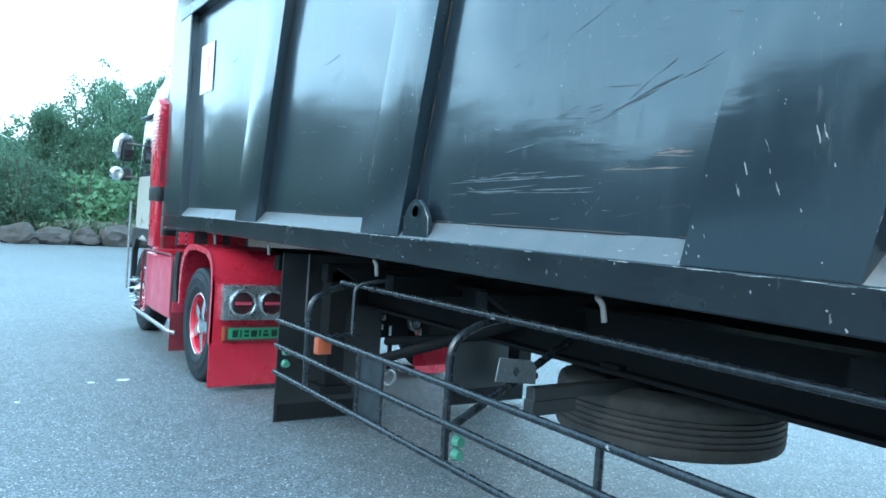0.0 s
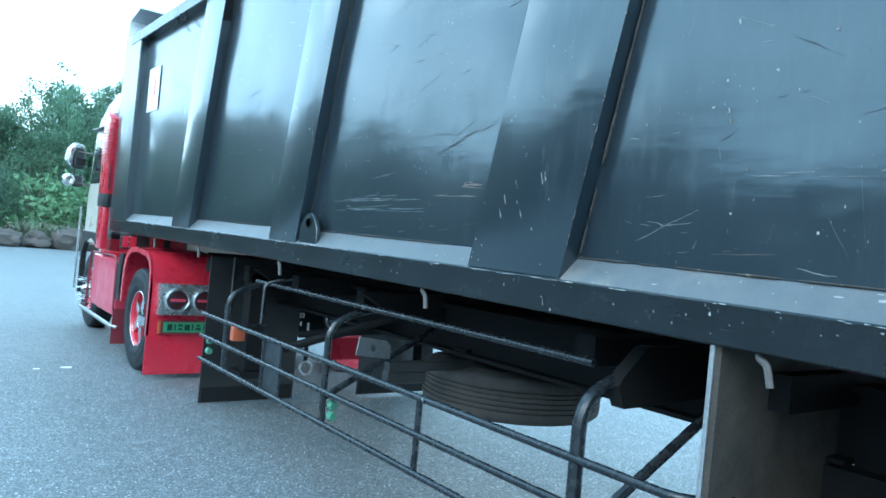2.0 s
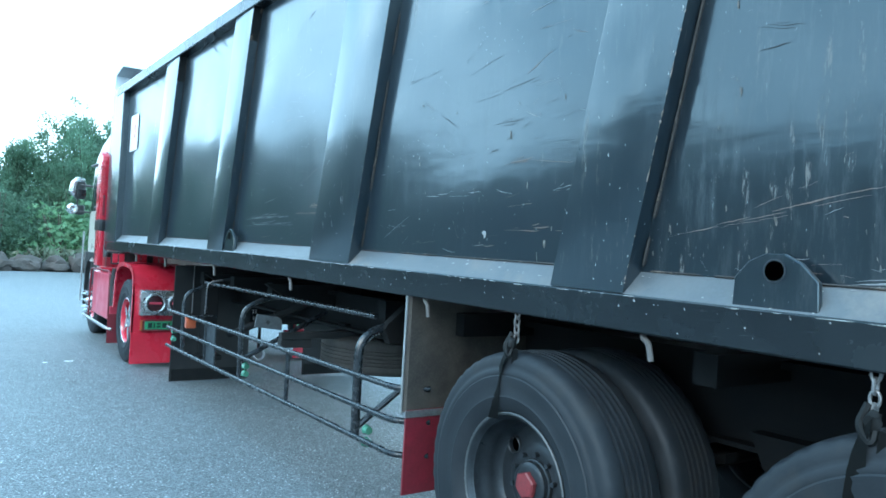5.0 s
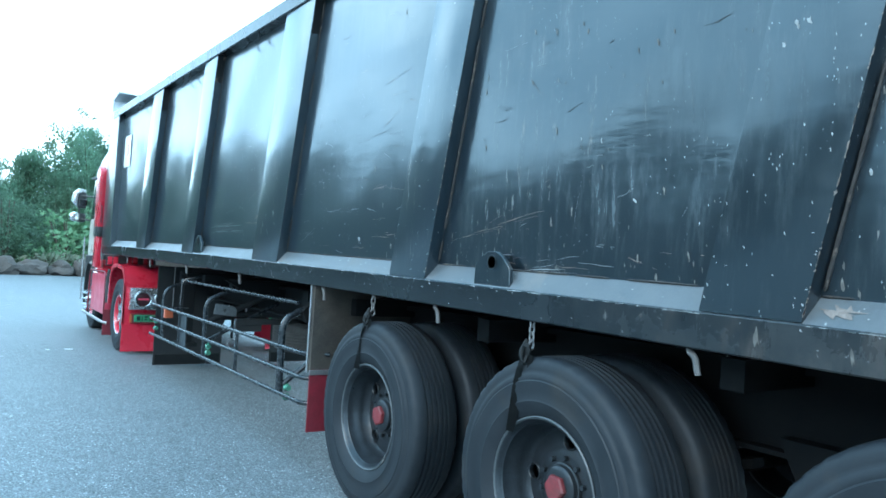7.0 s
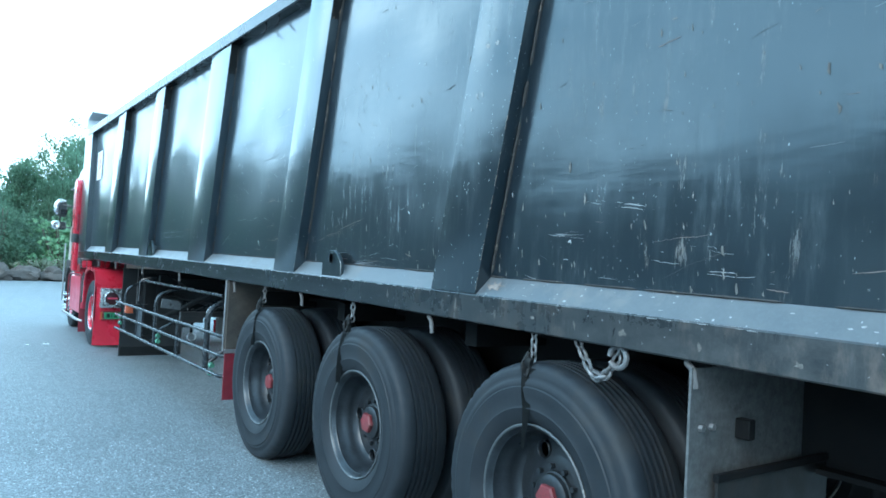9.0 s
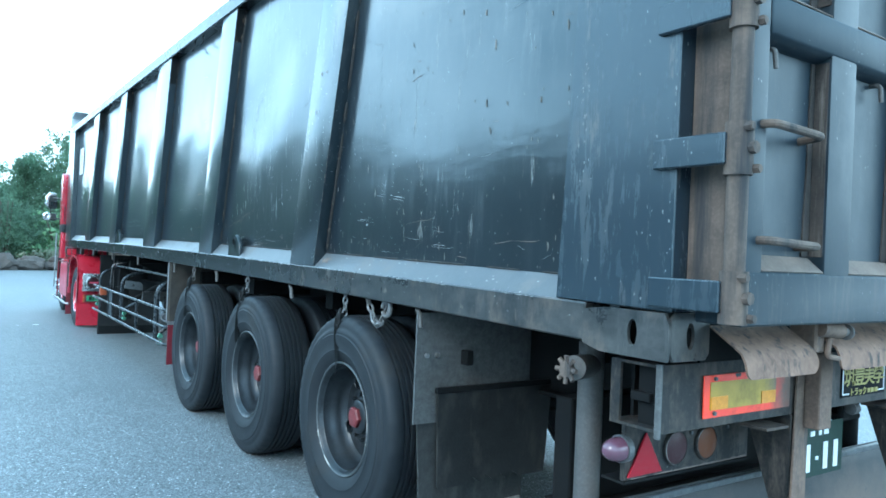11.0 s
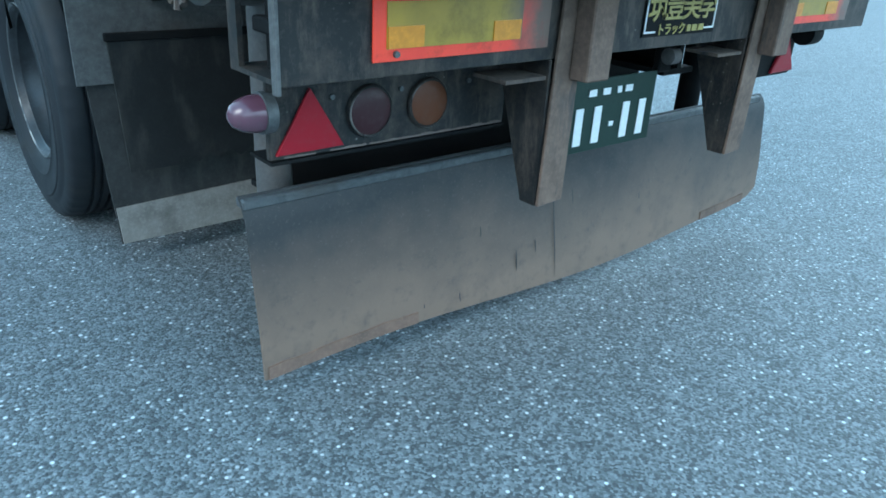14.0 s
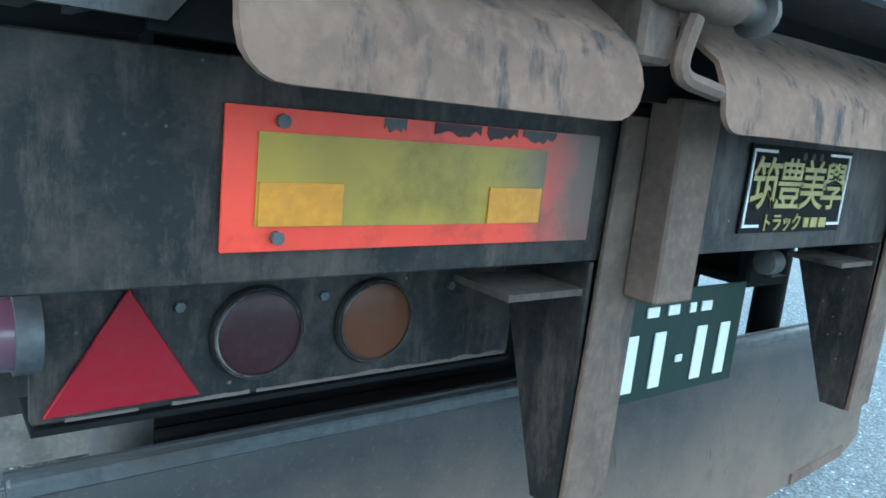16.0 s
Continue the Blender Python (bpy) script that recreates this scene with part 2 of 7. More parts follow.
def dusty_board(name):
    """Dark rubber board, brown with dried splash from its lower edge up."""
    m, nt, b, pos, obj = base_mat(name)
    co = nt.nodes.new("ShaderNodeTexCoord")
    sp = nt.nodes.new("ShaderNodeSeparateXYZ")
    nt.links.new(co.outputs["Generated"], sp.inputs[0])
    n = noise_node(nt, pos, 2.3, 7, 0.6)
    f = mul_node(nt, sp.outputs[2], mul_node(nt, mul_node(nt, n, 0.9), 0.45, "SUBTRACT"), "ADD")
    c = mix_node(nt, ramp_node(nt, f, 0.22, 0.86), (0.20, 0.132, 0.099), (0.030, 0.031, 0.033))
    c = mix_node(nt, mul_node(nt, ramp_node(nt, noise_node(nt, pos, 26, 6, 0.7), 0.55, 0.72), 0.35), c, (0.05, 0.048, 0.046))
    c = mix_node(nt, mul_node(nt, ramp_node(nt, noise_node(nt, pos, 6.5, 8, 0.7), 0.50, 0.70), 0.45), c, (0.065, 0.055, 0.05))
    c = mix_node(nt, mul_node(nt, ramp_node(nt, noise_node(nt, pos, 120, 4, 0.7), 0.58, 0.75), 0.3), c, (0.24, 0.19, 0.16))
    scuff = ramp_node(nt, noise_node(nt, pos, 11, 5, 0.7, (1, 1, 0.25)), 0.68, 0.72)
    c = mix_node(nt, mul_node(nt, scuff, 0.6), c, (0.04, 0.042, 0.045))
    nt.links.new(c, b.inputs["Base Color"])
    b.inputs["Roughness"].default_value = 0.65
    bump_node(nt, b, noise_node(nt, pos, 60, 4), 0.25)
    return m


def asphalt():
    m, nt, b, pos, obj = base_mat("asphalt")
    big = noise_node(nt, pos, 0.35, 7, 0.6)
    mid = noise_node(nt, pos, 5.0, 6, 0.65)
    vo = node(nt, "ShaderNodeTexVoronoi", Scale=125.0)
    nt.links.new(pos, vo.inputs["Vector"])
    vo2 = node(nt, "ShaderNodeTexVoronoi", Scale=48.0)
    nt.links.new(pos, vo2.inputs["Vector"])
    c = mix_node(nt, ramp_node(nt, big, 0.3, 0.7), (0.110, 0.128, 0.135), (0.152, 0.172, 0.180))
    c = mix_node(nt, mul_node(nt, ramp_node(nt, mid, 0.4, 0.75), 0.5), c, (0.19, 0.21, 0.22))
    patch = noise_node(nt, pos, 14.0, 5, 0.7)
    c = mix_node(nt, mul_node(nt, ramp_node(nt, patch, 0.50, 0.72), 0.28), c, (0.085, 0.10, 0.108))
    c = mix_node(nt, mul_node(nt, ramp_node(nt, noise_node(nt, pos, 33.0, 4, 0.7), 0.56, 0.70), 0.30), c, (0.22, 0.24, 0.25))
    sep = nt.nodes.new("ShaderNodeSeparateColor")
    nt.links.new(vo.outputs["Color"], sep.inputs[0])
    stone = ramp_node(nt, sep.outputs[0], 0.20, 0.98, (0.50, 0.50, 0.50, 1), (1.66, 1.66, 1.66, 1))
    mm = nt.nodes.new("ShaderNodeMix")
    mm.data_type, mm.blend_type = "RGBA", "MULTIPLY"
    mm.inputs[0].default_value = 1.0
    nt.links.new(c, mm.inputs[6])
    nt.links.new(stone, mm.inputs[7])
    sep2 = nt.nodes.new("ShaderNodeSeparateColor")
    nt.links.new(vo2.outputs["Color"], sep2.inputs[0])
    chip = mul_node(nt, ramp_node(nt, vo2.outputs["Distance"], 0.20, 0.34, (1, 1, 1, 1), (0, 0, 0, 1)), ramp_node(nt, sep2.outputs[1], 0.68, 0.94))
    pit = mul_node(nt, ramp_node(nt, vo2.outputs["Distance"], 0.25, 0.45, (1, 1, 1, 1), (0, 0, 0, 1)), ramp_node(nt, sep2.outputs[2], 0.80, 0.92))
    c = mix_node(nt, mul_node(nt, pit, 0.6), mm.outputs[2], (0.035, 0.04, 0.043))
    c = mix_node(nt, mul_node(nt, chip, 0.9), c, (0.72, 0.76, 0.78))
    nt.links.new(c, b.inputs["Base Color"])
    b.inputs["Roughness"].default_value = 0.6
    h = mul_node(nt, vo.outputs["Distance"], -1.0)
    h2 = mul_node(nt, h, mul_node(nt, mid, 0.8), "ADD")
    bump_node(nt, b, h2, 0.45, 0.005)
    return m


def leaf_mat(name, dark, light):
    m, nt, b, pos, obj = base_mat(name)
    geo = nt.nodes.new("ShaderNodeNewGeometry")
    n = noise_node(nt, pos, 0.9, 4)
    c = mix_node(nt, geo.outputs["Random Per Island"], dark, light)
    # Noise blends in a darker leaf colour, imitating shade within the clumps.
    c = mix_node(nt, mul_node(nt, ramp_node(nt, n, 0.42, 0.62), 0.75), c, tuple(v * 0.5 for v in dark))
    nt.links.new(c, b.inputs["Base Color"])
    b.inputs["Roughness"].default_value = 0.55
    tr = nt.nodes.new("ShaderNodeBsdfTranslucent")
    nt.links.new(c, tr.inputs["Color"])
    mx = nt.nodes.new("ShaderNodeMixShader")
    mx.inputs[0].default_value = 0.45
    nt.links.new(b.outputs[0], mx.inputs[1])
    nt.links.new(tr.outputs[0], mx.inputs[2])
    nt.links.new(mx.outputs[0], nt.nodes["Material Output"].inputs["Surface"])
    return m


def glassy(name, col, rough=0.08, coat=0.6):
    m, nt, b, pos, obj = base_mat(name)
    n = noise_node(nt, pos, 60, 4)
    c = mix_node(nt, mul_node(nt, ramp_node(nt, n, 0.5, 0.8), 0.35), col, tuple(v * 0.5 + 0.05 for v in col))
    nt.links.new(c, b.inputs["Base Color"])
    b.inputs["Roughness"].default_value = rough
    b.inputs["Coat Weight"].default_value = coat
    b.inputs["Specular IOR Level"].default_value = 0.25 + 0.4 * coat
    return m


BLACK = black_paint("black_paint_scuffed", 0.45, 0.055, 0.06, 0.74, 0.8, 0.62)
BLACK_REAR = black_paint("black_paint_worn", 0.78, 0.06, 0.20, 0.68, 0.6, 0.54)
REAR_PLATE = black_paint("dusty_rear_plate_paint", 1.0, 0.16, 0.40, 0.5, 1.3, 0.5, (0.115, 0.118, 0.115))
BEAM = sooty("sooty_black_steel", 0.85)
BLACK_GATE = black_paint("grimy_gate_paint", 0.7, 0.36, 0.22, 0.36, 1.0, 0.06, (0.085, 0.084, 0.080))
FLANGE = plain("scuffed_grey_paint", (0.075, 0.085, 0.092), (0.11, 0.118, 0.122), 0.38, scale=7, bump=0.2, dirt=(0.20, 0.185, 0.17), dirt_at=(0.55, 0.75))
BLACK_RAIL = rail_paint("black_rail_paint")
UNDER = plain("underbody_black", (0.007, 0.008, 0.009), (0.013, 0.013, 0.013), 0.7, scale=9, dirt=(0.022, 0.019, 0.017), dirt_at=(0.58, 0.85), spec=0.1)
TUBE = plain("black_tube_paint", (0.009, 0.012, 0.015), (0.018, 0.022, 0.026), 0.26, scale=22, dirt=(0.30, 0.32, 0.32), dirt_at=(0.66, 0.70), dirt_stretch=(3.2, 3.2, 3.2), spec=0.45)
DUSTY = plain("dust_caked_steel", (0.175, 0.112, 0.083), (0.092, 0.062, 0.050), 0.85, scale=12, bump=0.7, grain=60, dirt=(0.045, 0.042, 0.042), dirt_at=(0.55, 0.68), dirt_stretch=(3.5, 3.5, 0.9))
DUSTY_RUST = plain("rusty_dusty_steel", (0.13, 0.092, 0.072), (0.068, 0.052, 0.044), 0.85, scale=10, bump=0.5, dirt=(0.024, 0.024, 0.026), dirt_at=(0.48, 0.66), dirt_stretch=(5, 5, 0.35))
PLOW = dusty_board("dusty_rubber_sheet")
GREYPLATE = plain("galvanised_grey_plate", (0.105, 0.115, 0.12), (0.06, 0.066, 0.07), 0.5, metal=0.3, scale=30, bump=0.25, dirt=(0.07, 0.06, 0.055), dirt_at=(0.55, 0.75))
BROWNPLATE = plain("dusty_brown_plate", (0.075, 0.064, 0.054), (0.038, 0.034, 0.031), 0.7, scale=5, dirt=(0.025, 0.022, 0.02), dirt_at=(0.5, 0.8), spec=0.3)
RUBBER = plain("tyre_rubber", (0.010, 0.013, 0.0165), (0.019, 0.023, 0.027), 0.58, scale=7, bump=0.35, grain=60, dirt=(0.036, 0.033, 0.030), dirt_at=(0.54, 0.8), spec=0.30)
RUBBER_OLD = plain("old_tyre_rubber", (0.048, 0.045, 0.041), (0.028, 0.027, 0.026), 0.85, scale=7, bump=0.6, grain=45)
SHEETRUBBER = plain("scuffed_sheet_rubber", (0.020, 0.021, 0.022), (0.012, 0.013, 0.013), 0.42, scale=7, bump=0.3, dirt=(0.060, 0.056, 0.051), dirt_at=(0.52, 0.70), dirt_stretch=(3, 3, 1), spec=0.4)
DUSTFLAP = plain("dusty_flap_rubber", (0.050, 0.051, 0.050), (0.030, 0.031, 0.031), 0.7, scale=8, bump=0.3, dirt=(0.085, 0.08, 0.074), dirt_at=(0.52, 0.75), dirt_stretch=(4, 4, 1), spec=0.2)
FLAP = plain("mudflap_rubber", (0.010, 0.011, 0.012), (0.018, 0.019, 0.02), 0.5, scale=6, dirt=(0.04, 0.037, 0.035), dirt_at=(0.58, 0.8), dirt_stretch=(1, 1, 0.4), spec=0.3)
RIMGREY = plain("rim_grey_paint", (0.030, 0.036, 0.042), (0.014, 0.017, 0.020), 0.34, metal=0.3, scale=14, dirt=(0.025, 0.023, 0.022), dirt_at=(0.55, 0.75))
RED = plain("red_truck_paint", (0.56, 0.022, 0.045), (0.47, 0.018, 0.035), 0.28, scale=4, bump=0.04, coat=0.5)
RED_DULL = plain("red_dusty_paint", (0.20, 0.016, 0.028), (0.13, 0.014, 0.02), 0.5, scale=7, dirt=(0.12, 0.07, 0.065), dirt_at=(0.6, 0.85))
REDCAP = plain("red_hub_paint", (0.21, 0.028, 0.032), (0.13, 0.024, 0.027), 0.5, scale=20, dirt=(0.10, 0.065, 0.058), dirt_at=(0.56, 0.8))
PINK = plain("red_tank_cover", (0.55, 0.06, 0.10), (0.48, 0.045, 0.08), 0.35, scale=5, bump=0.05, coat=0.3)
CHROME = plain("chrome", (0.75, 0.77, 0.78), (0.6, 0.62, 0.63), 0.22, metal=1.0, scale=18, bump=0.04)
RIMEDGE = plain("rim_edge_chipped", (0.10, 0.11, 0.115), (0.06, 0.066, 0.07), 0.45, metal=0.3, scale=5, dirt=(0.5, 0.47, 0.43), dirt_at=(0.56, 0.62))
HOODSKIN = plain("dust_caked_rubber", (0.225, 0.128, 0.090), (0.125, 0.075, 0.056), 0.85, scale=9, bump=0.9, grain=55, dirt=(0.040, 0.034, 0.032), dirt_at=(0.53, 0.64), dirt_stretch=(9, 9, 2.4))
PIPE = plain("dull_grey_pipe", (0.10, 0.095, 0.092), (0.065, 0.062, 0.062), 0.6, scale=6, bump=0.3, dirt=(0.13, 0.10, 0.085), dirt_at=(0.55, 0.8))
STRIP = plain("galvanised_strip", (0.30, 0.275, 0.25), (0.20, 0.185, 0.17), 0.6, scale=12, dirt=(0.1, 0.09, 0.08), dirt_at=(0.6, 0.8))
STEEL = plain("steel_bare", (0.42, 0.43, 0.44), (0.30, 0.30, 0.30), 0.42, metal=0.8, scale=30, bump=0.2, dirt=(0.2, 0.14, 0.1), dirt_at=(0.6, 0.8))
CREAM = plain("cream_white_paint", (0.50, 0.49, 0.43), (0.44, 0.43, 0.38), 0.3, scale=4, bump=0.03, coat=0.2)
WHITE = plain("white_paint", (0.78, 0.80, 0.80), (0.70, 0.72, 0.72), 0.4, scale=3, bump=0.05)
DARKGLASS = glassy("dark_glass", (0.012, 0.016, 0.018), 0.05)
TRIM = plain("black_trim", (0.015, 0.017, 0.018), (0.03, 0.03, 0.03), 0.4, scale=10)
HEADER = plain("pale_grey_sheet", (0.66, 0.70, 0.73), (0.55, 0.59, 0.62), 0.4, scale=4)
LAMPBOX = plain("bright_lamp_case", (0.50, 0.52, 0.53), (0.38, 0.40, 0.41), 0.26, metal=0.8, scale=10, bump=0.08)
LOWSTRIP = plain("red_brown_strip", (0.20, 0.118, 0.088), (0.13, 0.085, 0.066), 0.85, scale=8, bump=0.4)
CHAINSTEEL = plain("dull_chain_steel", (0.22, 0.225, 0.23), (0.13, 0.13, 0.13), 0.5, metal=0.5, scale=40, dirt=(0.13, 0.09, 0.07), dirt_at=(0.55, 0.75))
STRAPRUBBER = plain("strap_rubber", (0.004, 0.0045, 0.005), (0.008, 0.009, 0.009), 0.6, scale=20, spec=0.25)
RIMDUST = plain("lamp_rim_dust", (0.03, 0.03, 0.03), (0.015, 0.015, 0.016), 0.8, scale=18, dirt=(0.28, 0.25, 0.23), dirt_at=(0.50, 0.60))
MUDPLATE = plain("mudguard_grey_plate", (0.125, 0.128, 0.128), (0.068, 0.07, 0.071), 0.55, metal=0.2, scale=26, bump=0.3, dirt=(0.07, 0.062, 0.057), dirt_at=(0.52, 0.72))
PURPLE = glassy("purple_lens", (0.12, 0.05, 0.075), 0.25)
RED_LENS = glassy("red_lens", (0.30, 0.005, 0.016), 0.45, 0.05)
DARK_LENS = glassy("dark_red_lens", (0.04, 0.010, 0.013), 0.45, 0.1)
AMBER_LENS = glassy("amber_lens", (0.12, 0.036, 0.014), 0.45, 0.1)
ORANGE_LENS = glassy("orange_lens", (0.42, 0.09, 0.04), 0.3, 0.2)
GREEN_LENS = glassy("green_lens", (0.06, 0.22, 0.15), 0.2)
GREEN_GLOW = plain("green_marker_film", (0.03, 0.26, 0.12), (0.022, 0.19, 0.09), 0.4, scale=20)
REFL_RED = film("reflector_red_film", (0.95, 0.07, 0.035), (0.85, 0.05, 0.03), (0.15, 0.092, 0.070), (0.74, 0.93))
REFL_YEL = film("reflector_yellow_film", (0.42, 0.27, 0.035), (0.32, 0.21, 0.03), (0.17, 0.115, 0.07), (0.80, 1.06))
REFL_ORA = plain("reflector_orange_film", (0.70, 0.27, 0.02), (0.60, 0.22, 0.02), 0.4, scale=40, bump=0.1)
PLATE_GREEN = plain("plate_green", (0.005, 0.026, 0.019), (0.009, 0.032, 0.024), 0.5, scale=18, spec=0.3)
GOLD = plain("gold_lettering", (0.42, 0.34, 0.10), (0.34, 0.27, 0.08), 0.5, scale=40)
ASPHALT = asphalt()
ROCK = plain("grey_brown_rock", (0.085, 0.07, 0.062), (0.045, 0.04, 0.036), 0.9, scale=3, bump=0.8, grain=25)
BARK = plain("bark", (0.10, 0.08, 0.06), (0.06, 0.05, 0.04), 0.9, scale=8, bump=0.8)
CULM = plain("bamboo_culm", (0.06, 0.10, 0.055), (0.04, 0.07, 0.04), 0.5, scale=5)
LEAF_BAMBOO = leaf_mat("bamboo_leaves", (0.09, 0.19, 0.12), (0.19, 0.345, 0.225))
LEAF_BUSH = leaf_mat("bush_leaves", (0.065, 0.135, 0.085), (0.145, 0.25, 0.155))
# Paler than the other leaves: haze over the woods is put into the colour.
LEAF_WOODS = leaf_mat("hazed_wood_leaves", (0.11, 0.19, 0.155), (0.24, 0.34, 0.285))
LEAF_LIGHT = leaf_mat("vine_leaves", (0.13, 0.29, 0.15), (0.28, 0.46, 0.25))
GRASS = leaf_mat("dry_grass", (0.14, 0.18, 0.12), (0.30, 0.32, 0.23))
ORANGE = plain("orange_rail_paint", (0.75, 0.27, 0.05), (0.62, 0.22, 0.045), 0.5, scale=2)
EARTH = plain("bank_earth", (0.10, 0.085, 0.06), (0.06, 0.06, 0.04), 0.95, scale=1.5, bump=0.8)


# ---- mesh helpers ----
def box(bm, x0, x1, y0, y1, z0, z1, bev=0.0, seg=1):
    m = Matrix.Translation(((x0 + x1) / 2, (y0 + y1) / 2, (z0 + z1) / 2)) @ Matrix.Diagonal((x1 - x0, y1 - y0, z1 - z0, 1))
    vs = bmesh.ops.create_cube(bm, size=1.0, matrix=m)["verts"]
    if bev:
        es = list({e for v in vs for e in v.link_edges})
        bmesh.ops.bevel(bm, geom=es, offset=bev, segments=seg, affect="EDGES", profile=0.7)
    return bm


def prism(bm, pts, axis, a, b, bev=0.0, seg=1):
    """A polygon given in the plane across axis, pulled from a to b along it."""
    def at(p, v):
        return {"x": (v, p[0], p[1]), "y": (p[0], v, p[1]), "z": (p[0], p[1], v)}[axis]
    va = [bm.verts.new(at(p, a)) for p in pts]
    vb = [bm.verts.new(at(p, b)) for p in pts]
    n = len(pts)
    fs = [bm.faces.new(va), bm.faces.new(list(reversed(vb)))]
    for i in range(n):
        fs.append(bm.faces.new((va[i], vb[i], vb[(i + 1) % n], va[(i + 1) % n])))
    bmesh.ops.recalc_face_normals(bm, faces=fs)
    if bev:
        es = list({e for f in fs for e in f.edges})
        bmesh.ops.bevel(bm, geom=es, offset=bev, segments=seg, affect="EDGES", profile=0.7)
    return bm


def ribbon(bm, pts, axis, a, b, thick):
    """A bent sheet: an open outline with thickness, pulled from a to b along axis."""
    n = len(pts)
    off = []
    for i in range(n):
        p, q = Vector(pts[max(i - 1, 0)]), Vector(pts[min(i + 1, n - 1)])
        d = (q - p).normalized()
        off.append((pts[i][0] - d.y * thick, pts[i][1] + d.x * thick))
    return prism(bm, list(pts) + off[::-1], axis, a, b)


def tube(bm, pts, r, n=10, cap=True):
    pts = [Vector(p) for p in pts]
    rings, up = [], None
    for i, p in enumerate(pts):
        d = (pts[min(i + 1, len(pts) - 1)] - pts[max(i - 1, 0)]).normalized()
        if up is None:
            up = Vector((0, 0, 1)) if abs(d.z) < 0.9 else Vector((1, 0, 0))
        s = d.cross(up).normalized()
        up = s.cross(d).normalized()
        rr = r[i] if isinstance(r, (list, tuple)) else r
        rings.append([bm.verts.new(p + rr * (math.cos(2 * math.pi * k / n) * s + math.sin(2 * math.pi * k / n) * up)) for k in range(n)])
    for a, b in zip(rings, rings[1:]):
        for k in range(n):
            bm.faces.new((a[k], a[(k + 1) % n], b[(k + 1) % n], b[k]))
    if cap:
        bm.faces.new(rings[0][::-1])
        bm.faces.new(rings[-1])
    return bm


def bend(pts, r=0.06, n=5):
    """Rounds the corners of a polyline."""
    pts = [Vector(p) for p in pts]
    out = [pts[0]]
    for a, b, c in zip(pts, pts[1:], pts[2:]):
        u, v = (a - b), (c - b)
        k = min(r, u.length * 0.45, v.length * 0.45)
        p, q = b + u.normalized() * k, b + v.normalized() * k
        for i in range(n + 1):
            t = i / n
            out.append((1 - t) ** 2 * p + 2 * t * (1 - t) * b + t * t * q)
    out.append(pts[-1])
    return out


def lathe(bm, prof, n=48, centre=(0, 0, 0), axis="x", close=False):
    """Turns an outline of (along, radius) about an axis."""
    rings = []
    for a, r in prof:
        ring = []
        for k in range(n):
            c, s = r * math.cos(2 * math.pi * k / n), r * math.sin(2 * math.pi * k / n)
            v = {"x": (a, c, s), "y": (c, a, s), "z": (c, s, a)}[axis]
            ring.append(bm.verts.new(Vector(centre) + Vector(v)))
        rings.append(ring)
    pairs = list(zip(rings, rings[1:])) + ([(rings[-1], rings[0])] if close else [])
    fs = []
    for p, q in pairs:
        for k in range(n):
            fs.append(bm.faces.new((p[k], p[(k + 1) % n], q[(k + 1) % n], q[k])))
    if not close:
        fs.append(bm.faces.new(rings[0]))
        fs.append(bm.faces.new(rings[-1]))
    bmesh.ops.recalc_face_normals(bm, faces=fs)
    return bm


def smooth_by_angle(me, deg=35):
    for p in me.polygons:
        p.use_smooth = True
    bm = bmesh.new()
    bm.from_mesh(me)
    lim = radians(deg)
    for e in bm.edges:
        if len(e.link_faces) == 2 and e.calc_face_angle(0) > lim:
            e.smooth = False
    bm.to_mesh(me)
    bm.free()


def raw(name, verts, faces, material, parent=None, label=""):
    me = bpy.data.meshes.new(name)
    me.from_pydata(verts, [], faces)
    me.materials.append(material)
    ob = new(name, me)
    if parent:
        ob.parent = parent
    if label:
        ob["label"] = label
    return ob


def twin(ob, m, parent=None):
    """Another part on the same mesh."""
    o = ob.copy()
    scene.collection.objects.link(o)
    o.parent = parent or ob.parent
    o.matrix_parent_inverse = ob.matrix_parent_inverse.copy()
    o.matrix_basis = m @ Matrix.Diagonal((*ob.scale, 1))
    for ch in ob.children:
        twin(ch, ch.matrix_basis.copy(), o)
    return o


B = bmesh.new


def part(name, bm, material, parent=None, label="", smooth=True):
    me = bpy.data.meshes.new(name)
    bm.normal_update()
    bm.to_mesh(me)
    bm.free()
    me.materials.append(material)
    if smooth:
        smooth_by_angle(me)
    ob = new(name, me)
    if parent:
        ob.parent = parent
        if parent.type == "EMPTY":
            ob.matrix_parent_inverse = Matrix.Translation(-parent.location)
    if label:
        ob["label"] = label
    return ob


def thing(name, at, label, category, group=""):
    ob = new(name)
    ob.location = at
    ob.empty_display_size = 0.2
    return tagged(ob, label, category, group)


# ---- ground ----
bm = B()
bmesh.ops.create_grid(bm, x_segments=40, y_segments=40, size=450, matrix=Matrix.Translation((0, 0, 0)))
ground = tagged(part("ground", bm, ASPHALT, smooth=False), "blue-grey worn asphalt of a wide parking area", "asphalt", kind="structure")

# ---- dump trailer ----
XL, XM = 1.830, 3.125          # outer left face of the body, middle line
LEAN = -0.21                   # the ribs lean back by this per metre of height
TOP0, TOP1 = 1.95, 2.07        # top rail above the lower rail
RIBS = [(5.64, 5.17), (3.51, 3.11), (1.42, 0.885), (-0.80, -1.165), (-2.86, -3.22)]
REAR, FRONT = -5.81, 7.98
GX = 1.845                     # side guard


def floor_z(y):
    return 1.4146 + 0.01088 * y - 0.000664 * y * y


